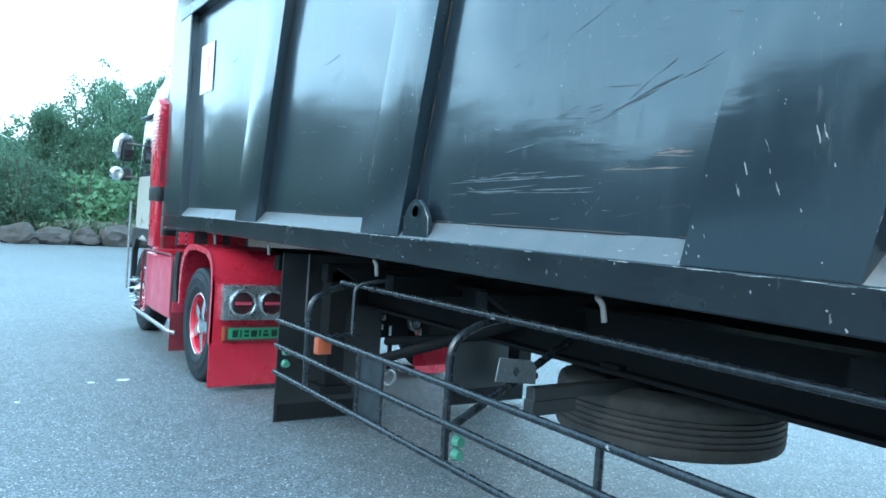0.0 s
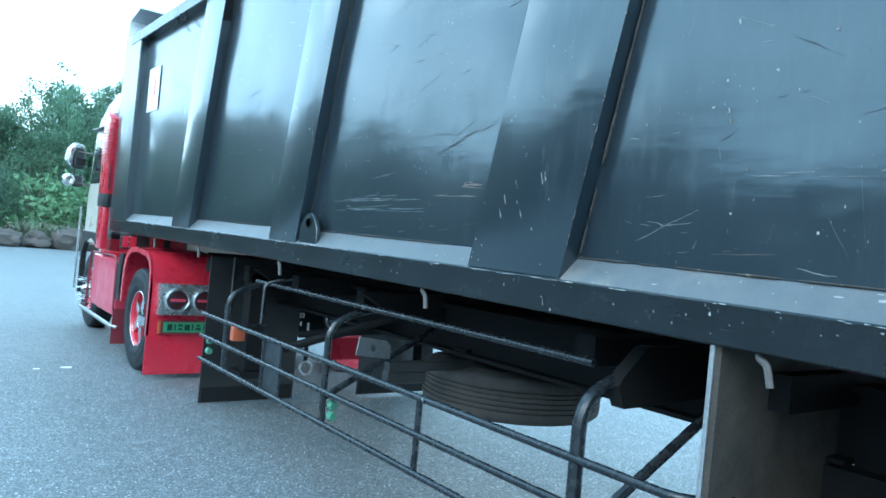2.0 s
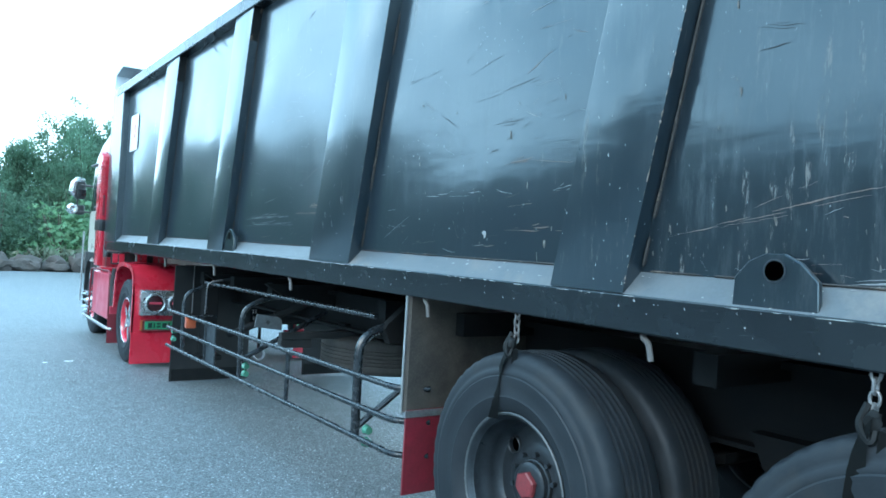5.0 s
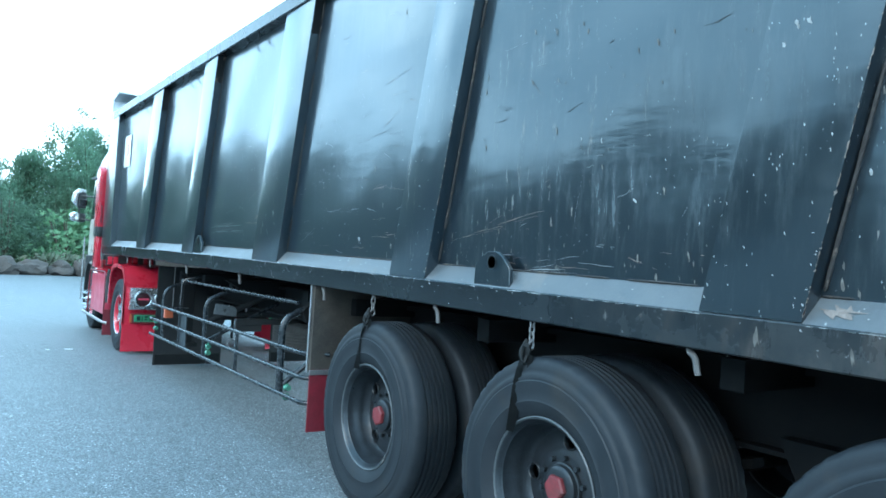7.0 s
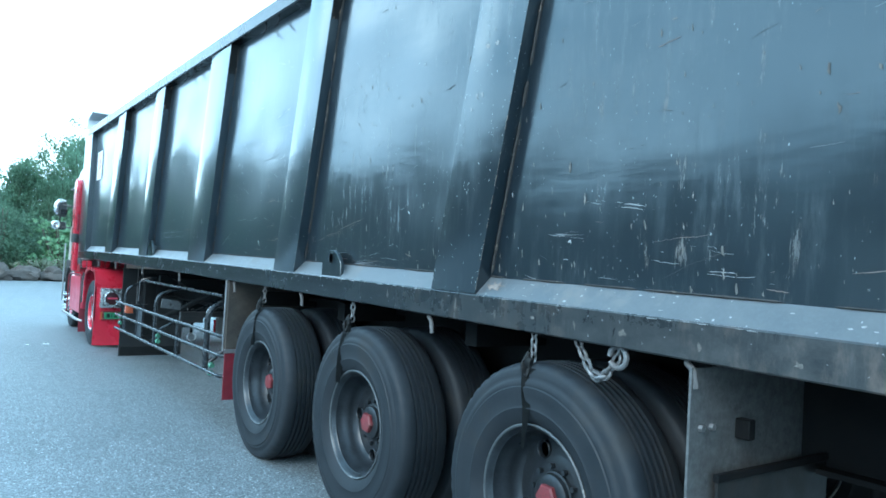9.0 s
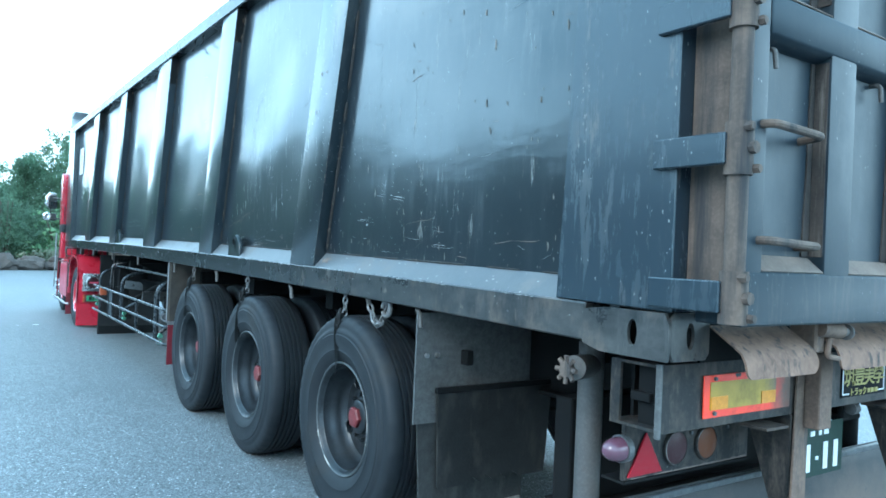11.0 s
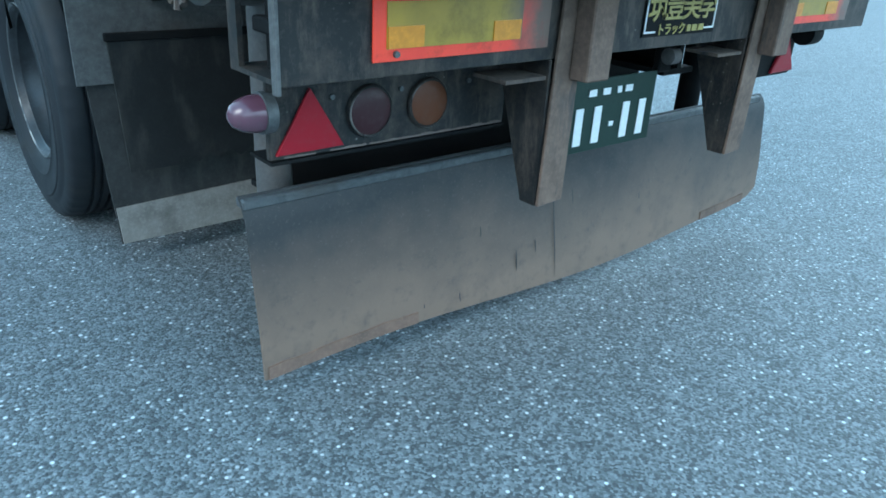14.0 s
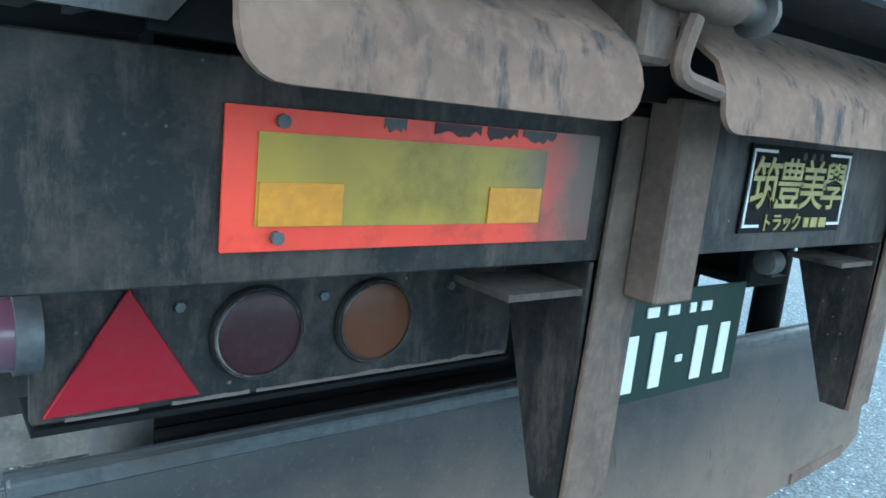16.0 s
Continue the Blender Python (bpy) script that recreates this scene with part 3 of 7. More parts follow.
def shear(bm):
    """Sets a piece onto the slightly cambered, sloping floor line; long pieces are cut so that they follow it."""
    ys = [v.co.y for v in bm.verts]
    if max(ys) - min(ys) > 3 and len(bm.verts) < 200:
        for k in range(17):
            bmesh.ops.bisect_plane(bm, geom=bm.verts[:] + bm.edges[:] + bm.faces[:], plane_co=(0, -5.2 + 0.75 * k, 0), plane_no=(0, 1, 0))
    for v in bm.verts:
        v.co.z += floor_z(v.co.y)
    return bm


def flip(bm):
    """Mirrors to the far side of the trailer."""
    for v in bm.verts:
        v.co.x = 2 * XM - v.co.x
    bmesh.ops.reverse_faces(bm, faces=bm.faces[:])
    return bm


trailer = thing("dump_trailer", (XM, 1.0, 0), "long black steel dump semi-trailer, scuffed paint, dusty at the rear", "trailer")


def both(name, make, material, label="", smooth=True):
    part(name, shear(make()), material, trailer, label, smooth)
    part(name, flip(shear(make())), material, trailer, label, smooth)


# lower rail, flange, top rail, posts
both("lower_rail", lambda: box(B(), XL, XL + 0.13, REAR + 0.35, FRONT, -0.130, 0, 0.006), BLACK_RAIL, "black box-section rail with chipped paint")
both("sloped_flange", lambda: prism(B(), [(XL + 0.008, 0.0), (XL + 0.08, 0.085), (XL + 0.13, 0.085), (XL + 0.13, 0.0)], "y", -5.32, 7.30), FLANGE, "grey dusty sloping flange", False)
both("top_rail", lambda: box(B(), XL - 0.012, XL + 0.13, REAR, FRONT - 0.3, TOP0, TOP1, 0.008), BLACK_RAIL)
both("front_post", lambda: box(B(), XL - 0.006, XL + 0.16, 7.29, FRONT, -0.02, TOP1 + 0.01, 0.01), BLACK)
both("rear_plate", lambda: prism(B(), [(-5.31, 0.002), (REAR, 0.002), (REAR, TOP0), (-5.31 - 0.046 * TOP0, TOP0)], "x", XL + 0.004, XL + 0.1, 0.004), REAR_PLATE, "flat black plate at the rear edge with chipped paint")


def rib(a, b):
    return prism(B(), [(a, 0.002), (b, 0.002), (b + LEAN * TOP0, TOP0), (a + LEAN * TOP0, TOP0)], "x", XL + 0.003, XL + 0.1, 0.005, 2)


# Near-black base puts the rib side's shade into its colour; brown noise is rust.
RIBSIDE = plain("shade_black_rib_side", (0.0035, 0.004, 0.0045), (0.008, 0.008, 0.008), 0.5, scale=8, bump=0.3, dirt=(0.17, 0.115, 0.085), dirt_at=(0.585, 0.65), dirt_stretch=(6, 6, 1.6), spec=0.3)
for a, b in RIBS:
    both("rib_side", lambda b=b: prism(B(), [(b - 0.0005, 0.09), (b - 0.0025, 0.09), (b - 0.0025 + LEAN * TOP0, TOP0), (b - 0.0005 + LEAN * TOP0, TOP0)], "x", XL + 0.009, XL + 0.088), RIBSIDE, "rib side coloured near black as if shaded, with rust marks", False)
for a, b in RIBS:
    both("rib", lambda a=a, b=b: rib(a, b), BLACK_REAR if b < -2 else BLACK)


def bay_panel(y0, y1, l0, l1, seed):
    bm = B()
    nu, nv = max(6, int(abs(y1 - y0) / 0.09)), 22
    grid = []
    for j in range(nv + 1):
        h = 0.07 + (TOP0 - 0.05) * j / nv
        row = []
        for i in range(nu + 1):
            s = i / nu
            y = (y0 + l0 * h) * (1 - s) + (y1 + l1 * h) * s
            d = dent(y, h, s, j / nv, seed)
            row.append(bm.verts.new((XL + 0.078 + d, y, h)))
        grid.append(row)
    for r, q in zip(grid, grid[1:]):
        for i in range(nu):
            bm.faces.new((r[i], q[i], q[i + 1], r[i + 1]))
    bmesh.ops.recalc_face_normals(bm, faces=bm.faces[:])
    if bm.faces[0].normal.x > 0:
        bmesh.ops.reverse_faces(bm, faces=bm.faces[:])
    return bm


def dent(y, h, s, t, seed):
    edge = min(1, 5 * s, 5 * (1 - s), 5 * t, 5 * (1 - t))
    return edge * (0.014 * noise.noise((y * 1.3 + seed, h * 1.6, seed)) + 0.0015 * noise.noise((y * 4.1, h * 5 + seed, seed * 2)))


edges = [(7.30, 0.0)] + [(0.5 * (a + b), LEAN) for a, b in RIBS] + [(-5.40, -0.046)]
for k in range(len(edges) - 1):
    (ya, la), (yb, lb) = edges[k], edges[k + 1]
    both("side_panel", lambda ya=ya, yb=yb, la=la, lb=lb, k=k: bay_panel(ya, yb, la, lb, 3.1 * k + 1), BLACK_REAR if k > 3 else BLACK, "dented glossy black side sheet with scratches")

def sheet_x(y, z):
    """The face of the dented side sheet at a place along it."""
    h = z - floor_z(y)
    for k in range(len(edges) - 1):
        a, b = edges[k][0] + edges[k][1] * h, edges[k + 1][0] + edges[k + 1][1] * h
        if b <= y <= a:
            return XL + 0.078 + dent(y, h, (y - a) / (b - a), (h - 0.07) / (TOP0 - 0.05), 3.1 * k + 1)
    return XL + 0.078


PRIMER = plain("scratch_primer", (0.27, 0.28, 0.285), (0.12, 0.125, 0.13), 0.75, scale=40)
GOUGE = plain("scratch_gouge", (0.012, 0.012, 0.013), (0.03, 0.03, 0.03), 0.5, scale=40)
SCUFFED = plain("scuffed_pale_paint", (0.075, 0.09, 0.10), (0.13, 0.145, 0.15), 0.6, scale=30)
RUSTY = plain("scratch_rust", (0.12, 0.082, 0.068), (0.18, 0.145, 0.13), 0.8, scale=40)


def scrape(bm, y0, z0, y1, z1, w, seed, step=0.012):
    """A ragged broken scrape laid on the side sheet."""
    n = max(4, int(math.hypot(y1 - y0, z1 - z0) / step))
    last = None
    for i in range(n + 1):
        t = i / n
        y, z = y0 + (y1 - y0) * t, z0 + (z1 - z0) * t + 0.006 * noise.noise((seed, 3 * t, 1)) + 0.0025 * noise.noise((seed, 30 * t, 5))
        k = 0.65 * w * min(1, 5 * t + 0.1, 5 * (1 - t) + 0.1) * (0.30 + 1.1 * noise.noise((seed, 9 * t * max(0.3, n * step), 7)))
        if k < 0.0002:
            last = None
            continue
        row = [bm.verts.new((sheet_x(y, z + q) - 0.0018, y, z + q)) for q in (-k, k)]
        if last:
            bm.faces.new((last[0], last[1], row[1], row[0]))
        last = row
    return bm


def scratch(y0, z0, y1, z1, w, material, seed):
    bm = B()
    for j in range(3):
        d = 0.016 * (j - 1)
        q = 0.15 * j
        scrape(bm, y0 + (y1 - y0) * q, z0 + (z1 - z0) * q + d * (0.3 + abs(noise.noise((seed, j, 9)))), y1 - (y1 - y0) * 0.3 * (j == 2), z1 + d, w * (0.75, 1.0, 0.5)[j], seed + 0.37 * j)
    bmesh.ops.recalc_face_normals(bm, faces=bm.faces[:])
    return tagged(part("scratch", bm, material, trailer, smooth=False), kind="stuff")


def spot(bm, rng, x, y, z, w, h, skew=0.0):
    """A small ragged paint chip facing the camera's side."""
    n = 9
    ring = []
    for i in range(n):
        t = 2 * math.pi * i / n
        r = 0.35 + 0.9 * rng.random()
        ring.append(bm.verts.new((x, y - w * r * math.cos(t) + skew * math.sin(t) * h, z + h * r * math.sin(t))))
    bm.faces.new(ring)


for k, (y0, z0, y1, z1, w, m_) in enumerate((
    (2.40, 2.22, 2.15, 2.30, 3, GOUGE), (1.94, 1.91, 1.36, 2.09, 5, GOUGE), (2.15, 1.95, 1.85, 1.98, 3, GOUGE), (2.31, 2.01, 2.22, 2.04, 3, GOUGE),
    (2.80, 1.71, 1.92, 1.74, 13, SCUFFED), (2.87, 1.66, 1.82, 1.68, 6, SCUFFED), (1.85, 1.745, 1.45, 1.755, 11, RUSTY), (1.67, 1.79, 1.45, 1.79, 10, RUSTY), (2.70, 1.72, 2.1, 1.745, 4, PRIMER))):
    scratch(y0, z0, y1, z1, w / 1000, m_, k)
for k, (y0, z0, y1, z1, w, m_) in enumerate((
    (0.32, 1.81, -0.28, 1.805, 3, PRIMER), (-0.37, 1.93, -0.63, 1.945, 3, RUSTY), (-0.41, 1.635, -0.80, 1.645, 6, RUSTY), (-0.25, 2.11, -0.60, 2.12, 3, GOUGE),
    (-0.10, 2.24, -0.62, 2.29, 4, GOUGE), (0.33, 1.91, 0.31, 1.81, 2, PRIMER), (0.33, 1.56, 0.08, 1.59, 3, RUSTY), (-0.70, 1.80, -0.83, 1.81, 3, PRIMER))):
    scratch(y0, z0, y1, z1, w / 1000, m_, 20 + k)
for k, (y0, z0, y1, z1, w, m_) in enumerate((
    (-1.26, 1.61, -2.07, 1.77, 4, RUSTY), (-1.76, 1.48, -2.25, 1.50, 4, PRIMER), (-1.58, 2.28, -1.75, 2.25, 3, GOUGE), (-2.30, 1.60, -2.42, 1.61, 3, PRIMER),
    (-3.78, 1.79, -4.12, 1.75, 5, PRIMER), (-3.60, 1.655, -3.86, 1.645, 4, PRIMER), (-4.37, 1.52, -4.50, 1.52, 5, PRIMER), (-1.88, 2.51, -1.99, 2.54, 3, GOUGE))):
    scratch(y0, z0, y1, z1, w / 1000, m_, 40 + k)
# fine scuffs on each bay; chips on ribs, rear plate, rail and flange
rng = np.random.default_rng(31)
for k in range(len(edges) - 1):
    ya, yb = edges[k][0], edges[k + 1][0]
    for mat_, count, wide in ((PRIMER, 44 if k in (2, 3) else 26, 2.0), (GOUGE, 40 if k in (2, 3) else 14, 3.0), (RUSTY, 16, 2.4)):
        bm = B()
        for i in range(count):
            h = 0.12 + 1.5 * rng.random() ** (2.2 if mat_ is not GOUGE else 1.0)
            y = ya + LEAN * h - 0.3 + (yb - ya + 0.55) * rng.random()
            z = floor_z(y) + h
            long = 0.05 + 0.30 * rng.random() ** 2
            slope = (0.22 if mat_ is GOUGE else 0.02) + 0.18 * rng.normal() if rng.random() < 0.85 else 3 * rng.normal()
            dy = long / math.sqrt(1 + slope * slope)
            scrape(bm, y, z, y - dy, z + dy * slope, wide * (0.4 + rng.random()) / 1000, 100 * k + i + 0.1 * count)
        for v in bm.verts:
            v.co.x = min(v.co.x, sheet_x(v.co.y, v.co.z) - 0.0015)
        tagged(part("scuffing", bm, mat_, trailer, smooth=False), kind="stuff")
bm = B()
for a, b in RIBS + [(-5.31, -5.80)]:
    lean = LEAN if a > -5 else -0.02
    n = 16 if b > -0.5 else 34 if b > -2 else 60
    for i in range(n):
        h = 0.03 + 1.8 * rng.random() ** 1.6
        s = 0.04 + 0.92 * rng.random()
        if rng.random() < 0.35:
            s = 0.97 if rng.random() < 0.6 else 0.03
        y = a + (b - a) * s + lean * h
        x = XL + 0.0018 if a > -5 else XL + 0.0026
        spot(bm, rng, x, y, floor_z(y) + h, 0.0015 + 0.002 * rng.random(), (0.002 + 0.006 * rng.random()) * (1 if b < -0.5 else 1.3), 0.2)
for i in range(16):
    z = 1.75 + 0.45 * rng.random()
    spot(bm, rng, XL + 0.0026, -5.42 - 0.01 * rng.normal(), z, 0.003, 0.006)
for y, z in ((1.22, 1.72), (1.24, 1.66), (1.12, 1.66), (1.16, 1.78), (1.02, 1.80), (1.00, 1.80)):
    spot(bm, rng, XL + 0.0018, y, z, 0.003, 0.022, 0.3)
for i in range(120):
    y = 5.5 - 11.0 * rng.random() ** 0.75
    spot(bm, rng, XL - 0.0012, y, floor_z(y) - 0.012 - 0.105 * rng.random() ** 1.5, 0.0015 + 0.0035 * rng.random() ** 2, 0.0015 + 0.006 * rng.random() ** 2, 0.3)
for i in range(170):
    y = 5.5 - 10.7 * rng.random() ** 0.75
    f = rng.random()
    x, z = XL + 0.008 + 0.072 * f, floor_z(y) + 0.085 * f
    w, h = 0.002 + 0.013 * rng.random() ** 3, 0.0015 + 0.004 * rng.random()
    ring = []
    for j in range(6):
        t, r = 2 * math.pi * j / 6, 0.6 + 0.6 * rng.random()
        q = h * r * math.sin(t)
        ring.append(bm.verts.new((x - 0.0012 + 0.647 * q, y - w * r * math.cos(t), z + 0.001 + 0.763 * q)))
    bm.faces.new(ring)
for i in range(90):
    y = 6.0 - 11.2 * rng.random() ** 0.8
    spot(bm, rng, XL - 0.0012, y, floor_z(y) - 0.004 - 0.004 * rng.random(), 0.01 + 0.05 * rng.random() ** 2, 0.0009 + 0.0012 * rng.random())
for y, z, w, h in ((-0.28, 1.609, 0.014, 0.020), (0.319, 2.104, 0.005, 0.006), (0.359, 2.023, 0.006, 0.006), (0.305, 2.009, 0.004, 0.006), (0.161, 2.117, 0.006, 0.005), (0.296, 2.284, 0.004, 0.009), (0.265, 1.687, 0.005, 0.007), (-0.003, 1.638, 0.004, 0.006), (0.0, 2.208, 0.007, 0.004),
                   (-2.59, 2.585, 0.008, 0.005), (-2.496, 1.778, 0.009, 0.011), (-2.195, 2.056, 0.005, 0.010), (-2.308, 2.032, 0.004, 0.014), (-3.737, 1.622, 0.016, 0.009), (-3.365, 1.832, 0.006, 0.010)):
    spot(bm, rng, sheet_x(y, z) - 0.0025, y, z, w, h, 0.2)
for y, z, w, h in ((-3.16, 2.299, 0.009, 0.018), (-3.199, 2.303, 0.007, 0.016), (-3.12, 2.243, 0.008, 0.010), (-3.29, 2.527, 0.02, 0.012), (-3.22, 2.526, 0.016, 0.012)):
    spot(bm, rng, XL + 0.0018, y, z, w, h, 0.3)
bmesh.ops.recalc_face_normals(bm, faces=bm.faces[:])
CHIP = plain("bare_chip", (0.34, 0.36, 0.36), (0.20, 0.19, 0.18), 0.8, scale=30)
tagged(part("paint_wear", bm, CHIP, trailer, "small pale chips in the black paint", smooth=False), kind="stuff")
bm = B()
for k, (a, b) in enumerate(((0.85, -0.85), (-1.2, -2.9), (-3.25, -5.25))):
    for i in range((26, 110, 170)[k]):
        h = 0.10 + 1.7 * rng.random() ** 1.9
        y = a + (b - a) * rng.random() + LEAN * h * (1.0 if k < 2 else 0.4)
        z = floor_z(y) + h
        f = rng.random() ** 3
        spot(bm, rng, sheet_x(y, z) - 0.0022, y, z, 0.0012 + 0.006 * f, 0.003 + 0.018 * f + 0.006 * rng.random(), 0.1)
for y, z, w, h in ((-3.375, 1.292, 0.006, 0.030), (-4.10, 1.285, 0.026, 0.016), (-2.45, 1.33, 0.004, 0.030), (-2.62, 1.34, 0.010, 0.010), (-3.08, 1.315, 0.012, 0.034), (-3.62, 1.30, 0.012, 0.012), (-3.86, 1.29, 0.005, 0.022), (-4.42, 1.275, 0.010, 0.020), (-4.75, 1.26, 0.016, 0.012), (-5.1, 1.26, 0.006, 0.026), (0.95, 1.33, 0.005, 0.016), (2.0, 1.36, 0.004, 0.014)):
    spot(bm, rng, XL - 0.0014, y, z, w, h, 0.1)
bmesh.ops.recalc_face_normals(bm, faces=bm.faces[:])
FLAKE = plain("dried_splash", (0.15, 0.14, 0.125), (0.055, 0.052, 0.048), 0.8, scale=22, dirt=(0.26, 0.24, 0.22), dirt_at=(0.55, 0.65), dirt_stretch=(5, 5, 5))
tagged(part("dried_splash", bm, FLAKE, trailer, "dried grey-brown splashes on the black paint", smooth=False), kind="stuff")
# weld beads and rust: behind each rib, along the flange, chips down the ribs' rear edges
def bead(pts, r, seed, n=5):
    """A lumpy weld bead along a line, broken where the dirt has taken it."""
    bm = B()
    run, rad = [], []
    for i in range(len(pts) + 1):
        q = noise.noise((seed, i * 0.13, 3.0)) if i < len(pts) else -1
        if i < len(pts) and q > -0.30:
            run.append(pts[i])
            rad.append(r * (0.75 + 0.5 * q + 0.35 * noise.noise((seed, i * 1.7, 8.0))))
        else:
            if len(run) > 2:
                rad[0], rad[-1] = 0.0005, 0.0005
                tube(bm, run, rad, n)
            run, rad = [], []
    return bm


WELD = plain("grimy_rusty_weld", (0.040, 0.036, 0.034), (0.018, 0.018, 0.018), 0.8, scale=9, bump=0.5, grain=140, dirt=(0.15, 0.12, 0.10), dirt_at=(0.58, 0.68), dirt_stretch=(3, 3, 3))
for k, (a, b) in enumerate(RIBS):
    pts = []
    for i in range(150):
        h = 0.10 + (TOP0 - 0.12) * i / 149
        y = b + LEAN * h - 0.008
        pts.append((sheet_x(y, floor_z(y) + h) - 0.004, y, floor_z(y) + h))
    tagged(part("weld_bead", bead(pts, 0.0045 + 0.0012 * k, 3.7 * k + 1), WELD, trailer, "rusty weld line behind the rib"), kind="stuff")
for k in range(len(edges) - 1):
    y0, y1 = 7.28 if k == 0 else RIBS[k - 1][1], RIBS[k][0] if k < len(RIBS) else -5.31
    pts = [(XL + 0.0755, y0 + (y1 - y0) * i / 120 - 0.016, floor_z(y0 + (y1 - y0) * i / 120) + 0.0865) for i in range(121)]
    tagged(part("flange_bead", bead(pts, 0.005, 11.3 * k + 5), WELD, trailer, "dirty seam along the flange"), kind="stuff")
bm = B()
for k, (a, b) in enumerate(RIBS[1:]):
    for i in range((8, 26, 34, 60)[k]):
        h = 0.03 + 1.85 * rng.random() ** 1.2
        y, w = b + LEAN * h, 0.0015 + 0.004 * rng.random() ** 2
        spot(bm, rng, XL + 0.0022, y + 0.001 * rng.random(), floor_z(y) + h, w, 0.004 + 0.018 * rng.random() ** 2, LEAN)
bmesh.ops.recalc_face_normals(bm, faces=bm.faces[:])
tagged(part("rust_wear", bm, RUSTY, trailer, "rust marks down the ribs' rear edges", smooth=False), kind="stuff")
# pale bare patch on the flange behind the last rib
bm = B()
ring = []
for i in range(18):
    t = 2 * math.pi * i / 18
    f = 0.50 + 0.22 * math.sin(t) * (0.8 + 1.1 * noise.noise((2.2 * t, 2, 5)))
    y = -3.315 + 0.062 * math.cos(t) * (0.8 + 1.0 * noise.noise((2 * t, 7, 1)))
    ring.append(bm.verts.new((XL + 0.0062 + 0.072 * f, y, floor_z(y) + 0.002 + 0.085 * f)))
bm.faces.new(ring)
bmesh.ops.recalc_face_normals(bm, faces=bm.faces[:])
part("bare_patch", bm, plain("pale_bare_patch", (0.24, 0.195, 0.17), (0.13, 0.11, 0.10), 0.8, scale=25), trailer, smooth=False)
scratch(0.214, 2.333, 0.241, 2.115, 0.0025, PRIMER, 71)
# pale stain spots on the asphalt
for k, (x, y, w) in enumerate(((1.28, 6.66, 0.07), (1.02, 6.62, 0.045), (0.45, 6.1, 0.03))):
    bm = B()
    ring = [bm.verts.new((x + w * math.cos(a) * (0.7 + 0.5 * noise.noise((a, k, 3))), y + 0.8 * w * math.sin(a) * (0.7 + 0.5 * noise.noise((a, k, 8))), 0.004)) for a in [2 * math.pi * i / 20 for i in range(20)]]
    bm.faces.new(ring)
    tagged(part("paint_spot", bm, WHITE, smooth=False), "pale dried splash on the asphalt", "stain", "pale spots on the asphalt")

# inner walls, floor, front wall with raised header
both("inner_wall", lambda: box(B(), XL + 0.10, XL + 0.125, REAR, FRONT - 0.02, 0.02, TOP0 + 0.02), UNDER)
part("bed_floor", shear(box(B(), XL + 0.11, 2 * XM - XL - 0.11, REAR + 0.02, FRONT - 0.01, -0.13, -0.05)), UNDER, trailer)
part("front_wall", shear(box(B(), XL + 0.13, 2 * XM - XL - 0.13, FRONT - 0.1, FRONT - 0.012, -0.1, TOP1 + 0.1)), BLACK, trailer)
part("header", shear(prism(B(), [(FRONT + 0.02, TOP1 - 0.05), (FRONT - 0.06, TOP1 - 0.05), (FRONT - 0.10, TOP1 + 0.20), (FRONT - 0.50, TOP1 + 0.26), (FRONT - 0.50, TOP1 + 0.29), (FRONT + 0.06, TOP1 + 0.24)], "x", XL, 2 * XM - XL, 0.004)), HEADER, trailer, "pale raised sloping header over the front wall")

# hollow lower rear corners with their slots
for fl in (False, True):
    y0 = REAR
    zc = floor_z(y0)
    bm = B()
    # side plate with an upright oval hole, made as a ring of quads
    def holed(bm, axis, u0, u1, v0, v1, cu, cv, ru, rv, w0, w1, n=24):
        def at(u, v, w):
            return (w, u, v) if axis == "x" else (u, w, v)
        for w in (w0, w1):
            inner, outer = [], []
            for k in range(n):
                t = 2 * math.pi * k / n
                c, s = math.cos(t), math.sin(t)
                inner.append(bm.verts.new(at(cu + ru * c, cv + rv * s, w)))
                q = 1e9
                if abs(c) > 1e-6:
                    q = min(q, ((u1 if c > 0 else u0) - cu) / c)
                if abs(s) > 1e-6:
                    q = min(q, ((v1 if s > 0 else v0) - cv) / s)
                outer.append(bm.verts.new(at(cu + q * c, cv + q * s, w)))
            for k in range(n):
                bm.faces.new((inner[k], inner[(k + 1) % n], outer[(k + 1) % n], outer[k]))
            if w == w0:
                first = (inner, outer)
            else:
                for a, b in zip(first, (inner, outer)):
                    for k in range(n):
                        bm.faces.new((a[k], a[(k + 1) % n], b[(k + 1) % n], b[k]))
        bmesh.ops.recalc_face_normals(bm, faces=bm.faces[:])
    holed(bm, "x", y0, y0 + 0.355, zc - 0.15, zc - 0.002, -5.67, 1.256, 0.020, 0.042, XL - 0.002, XL + 0.012)
    holed(bm, "y", XL + 0.013, XL + 0.20, zc - 0.15, zc - 0.002, XL + 0.105, 1.256, 0.020, 0.042, y0, y0 + 0.012)
    box(bm, XL + 0.012, XL + 0.12, y0 + 0.014, y0 + 0.34, zc - 0.134, zc - 0.125)
    box(bm, XL + 0.16, XL + 0.17, y0 + 0.014, y0 + 0.34, zc - 0.134, zc)
    part("rail_corner", flip(bm) if fl else bm, BLACK_RAIL, trailer, "rear rail corner with oval holes")

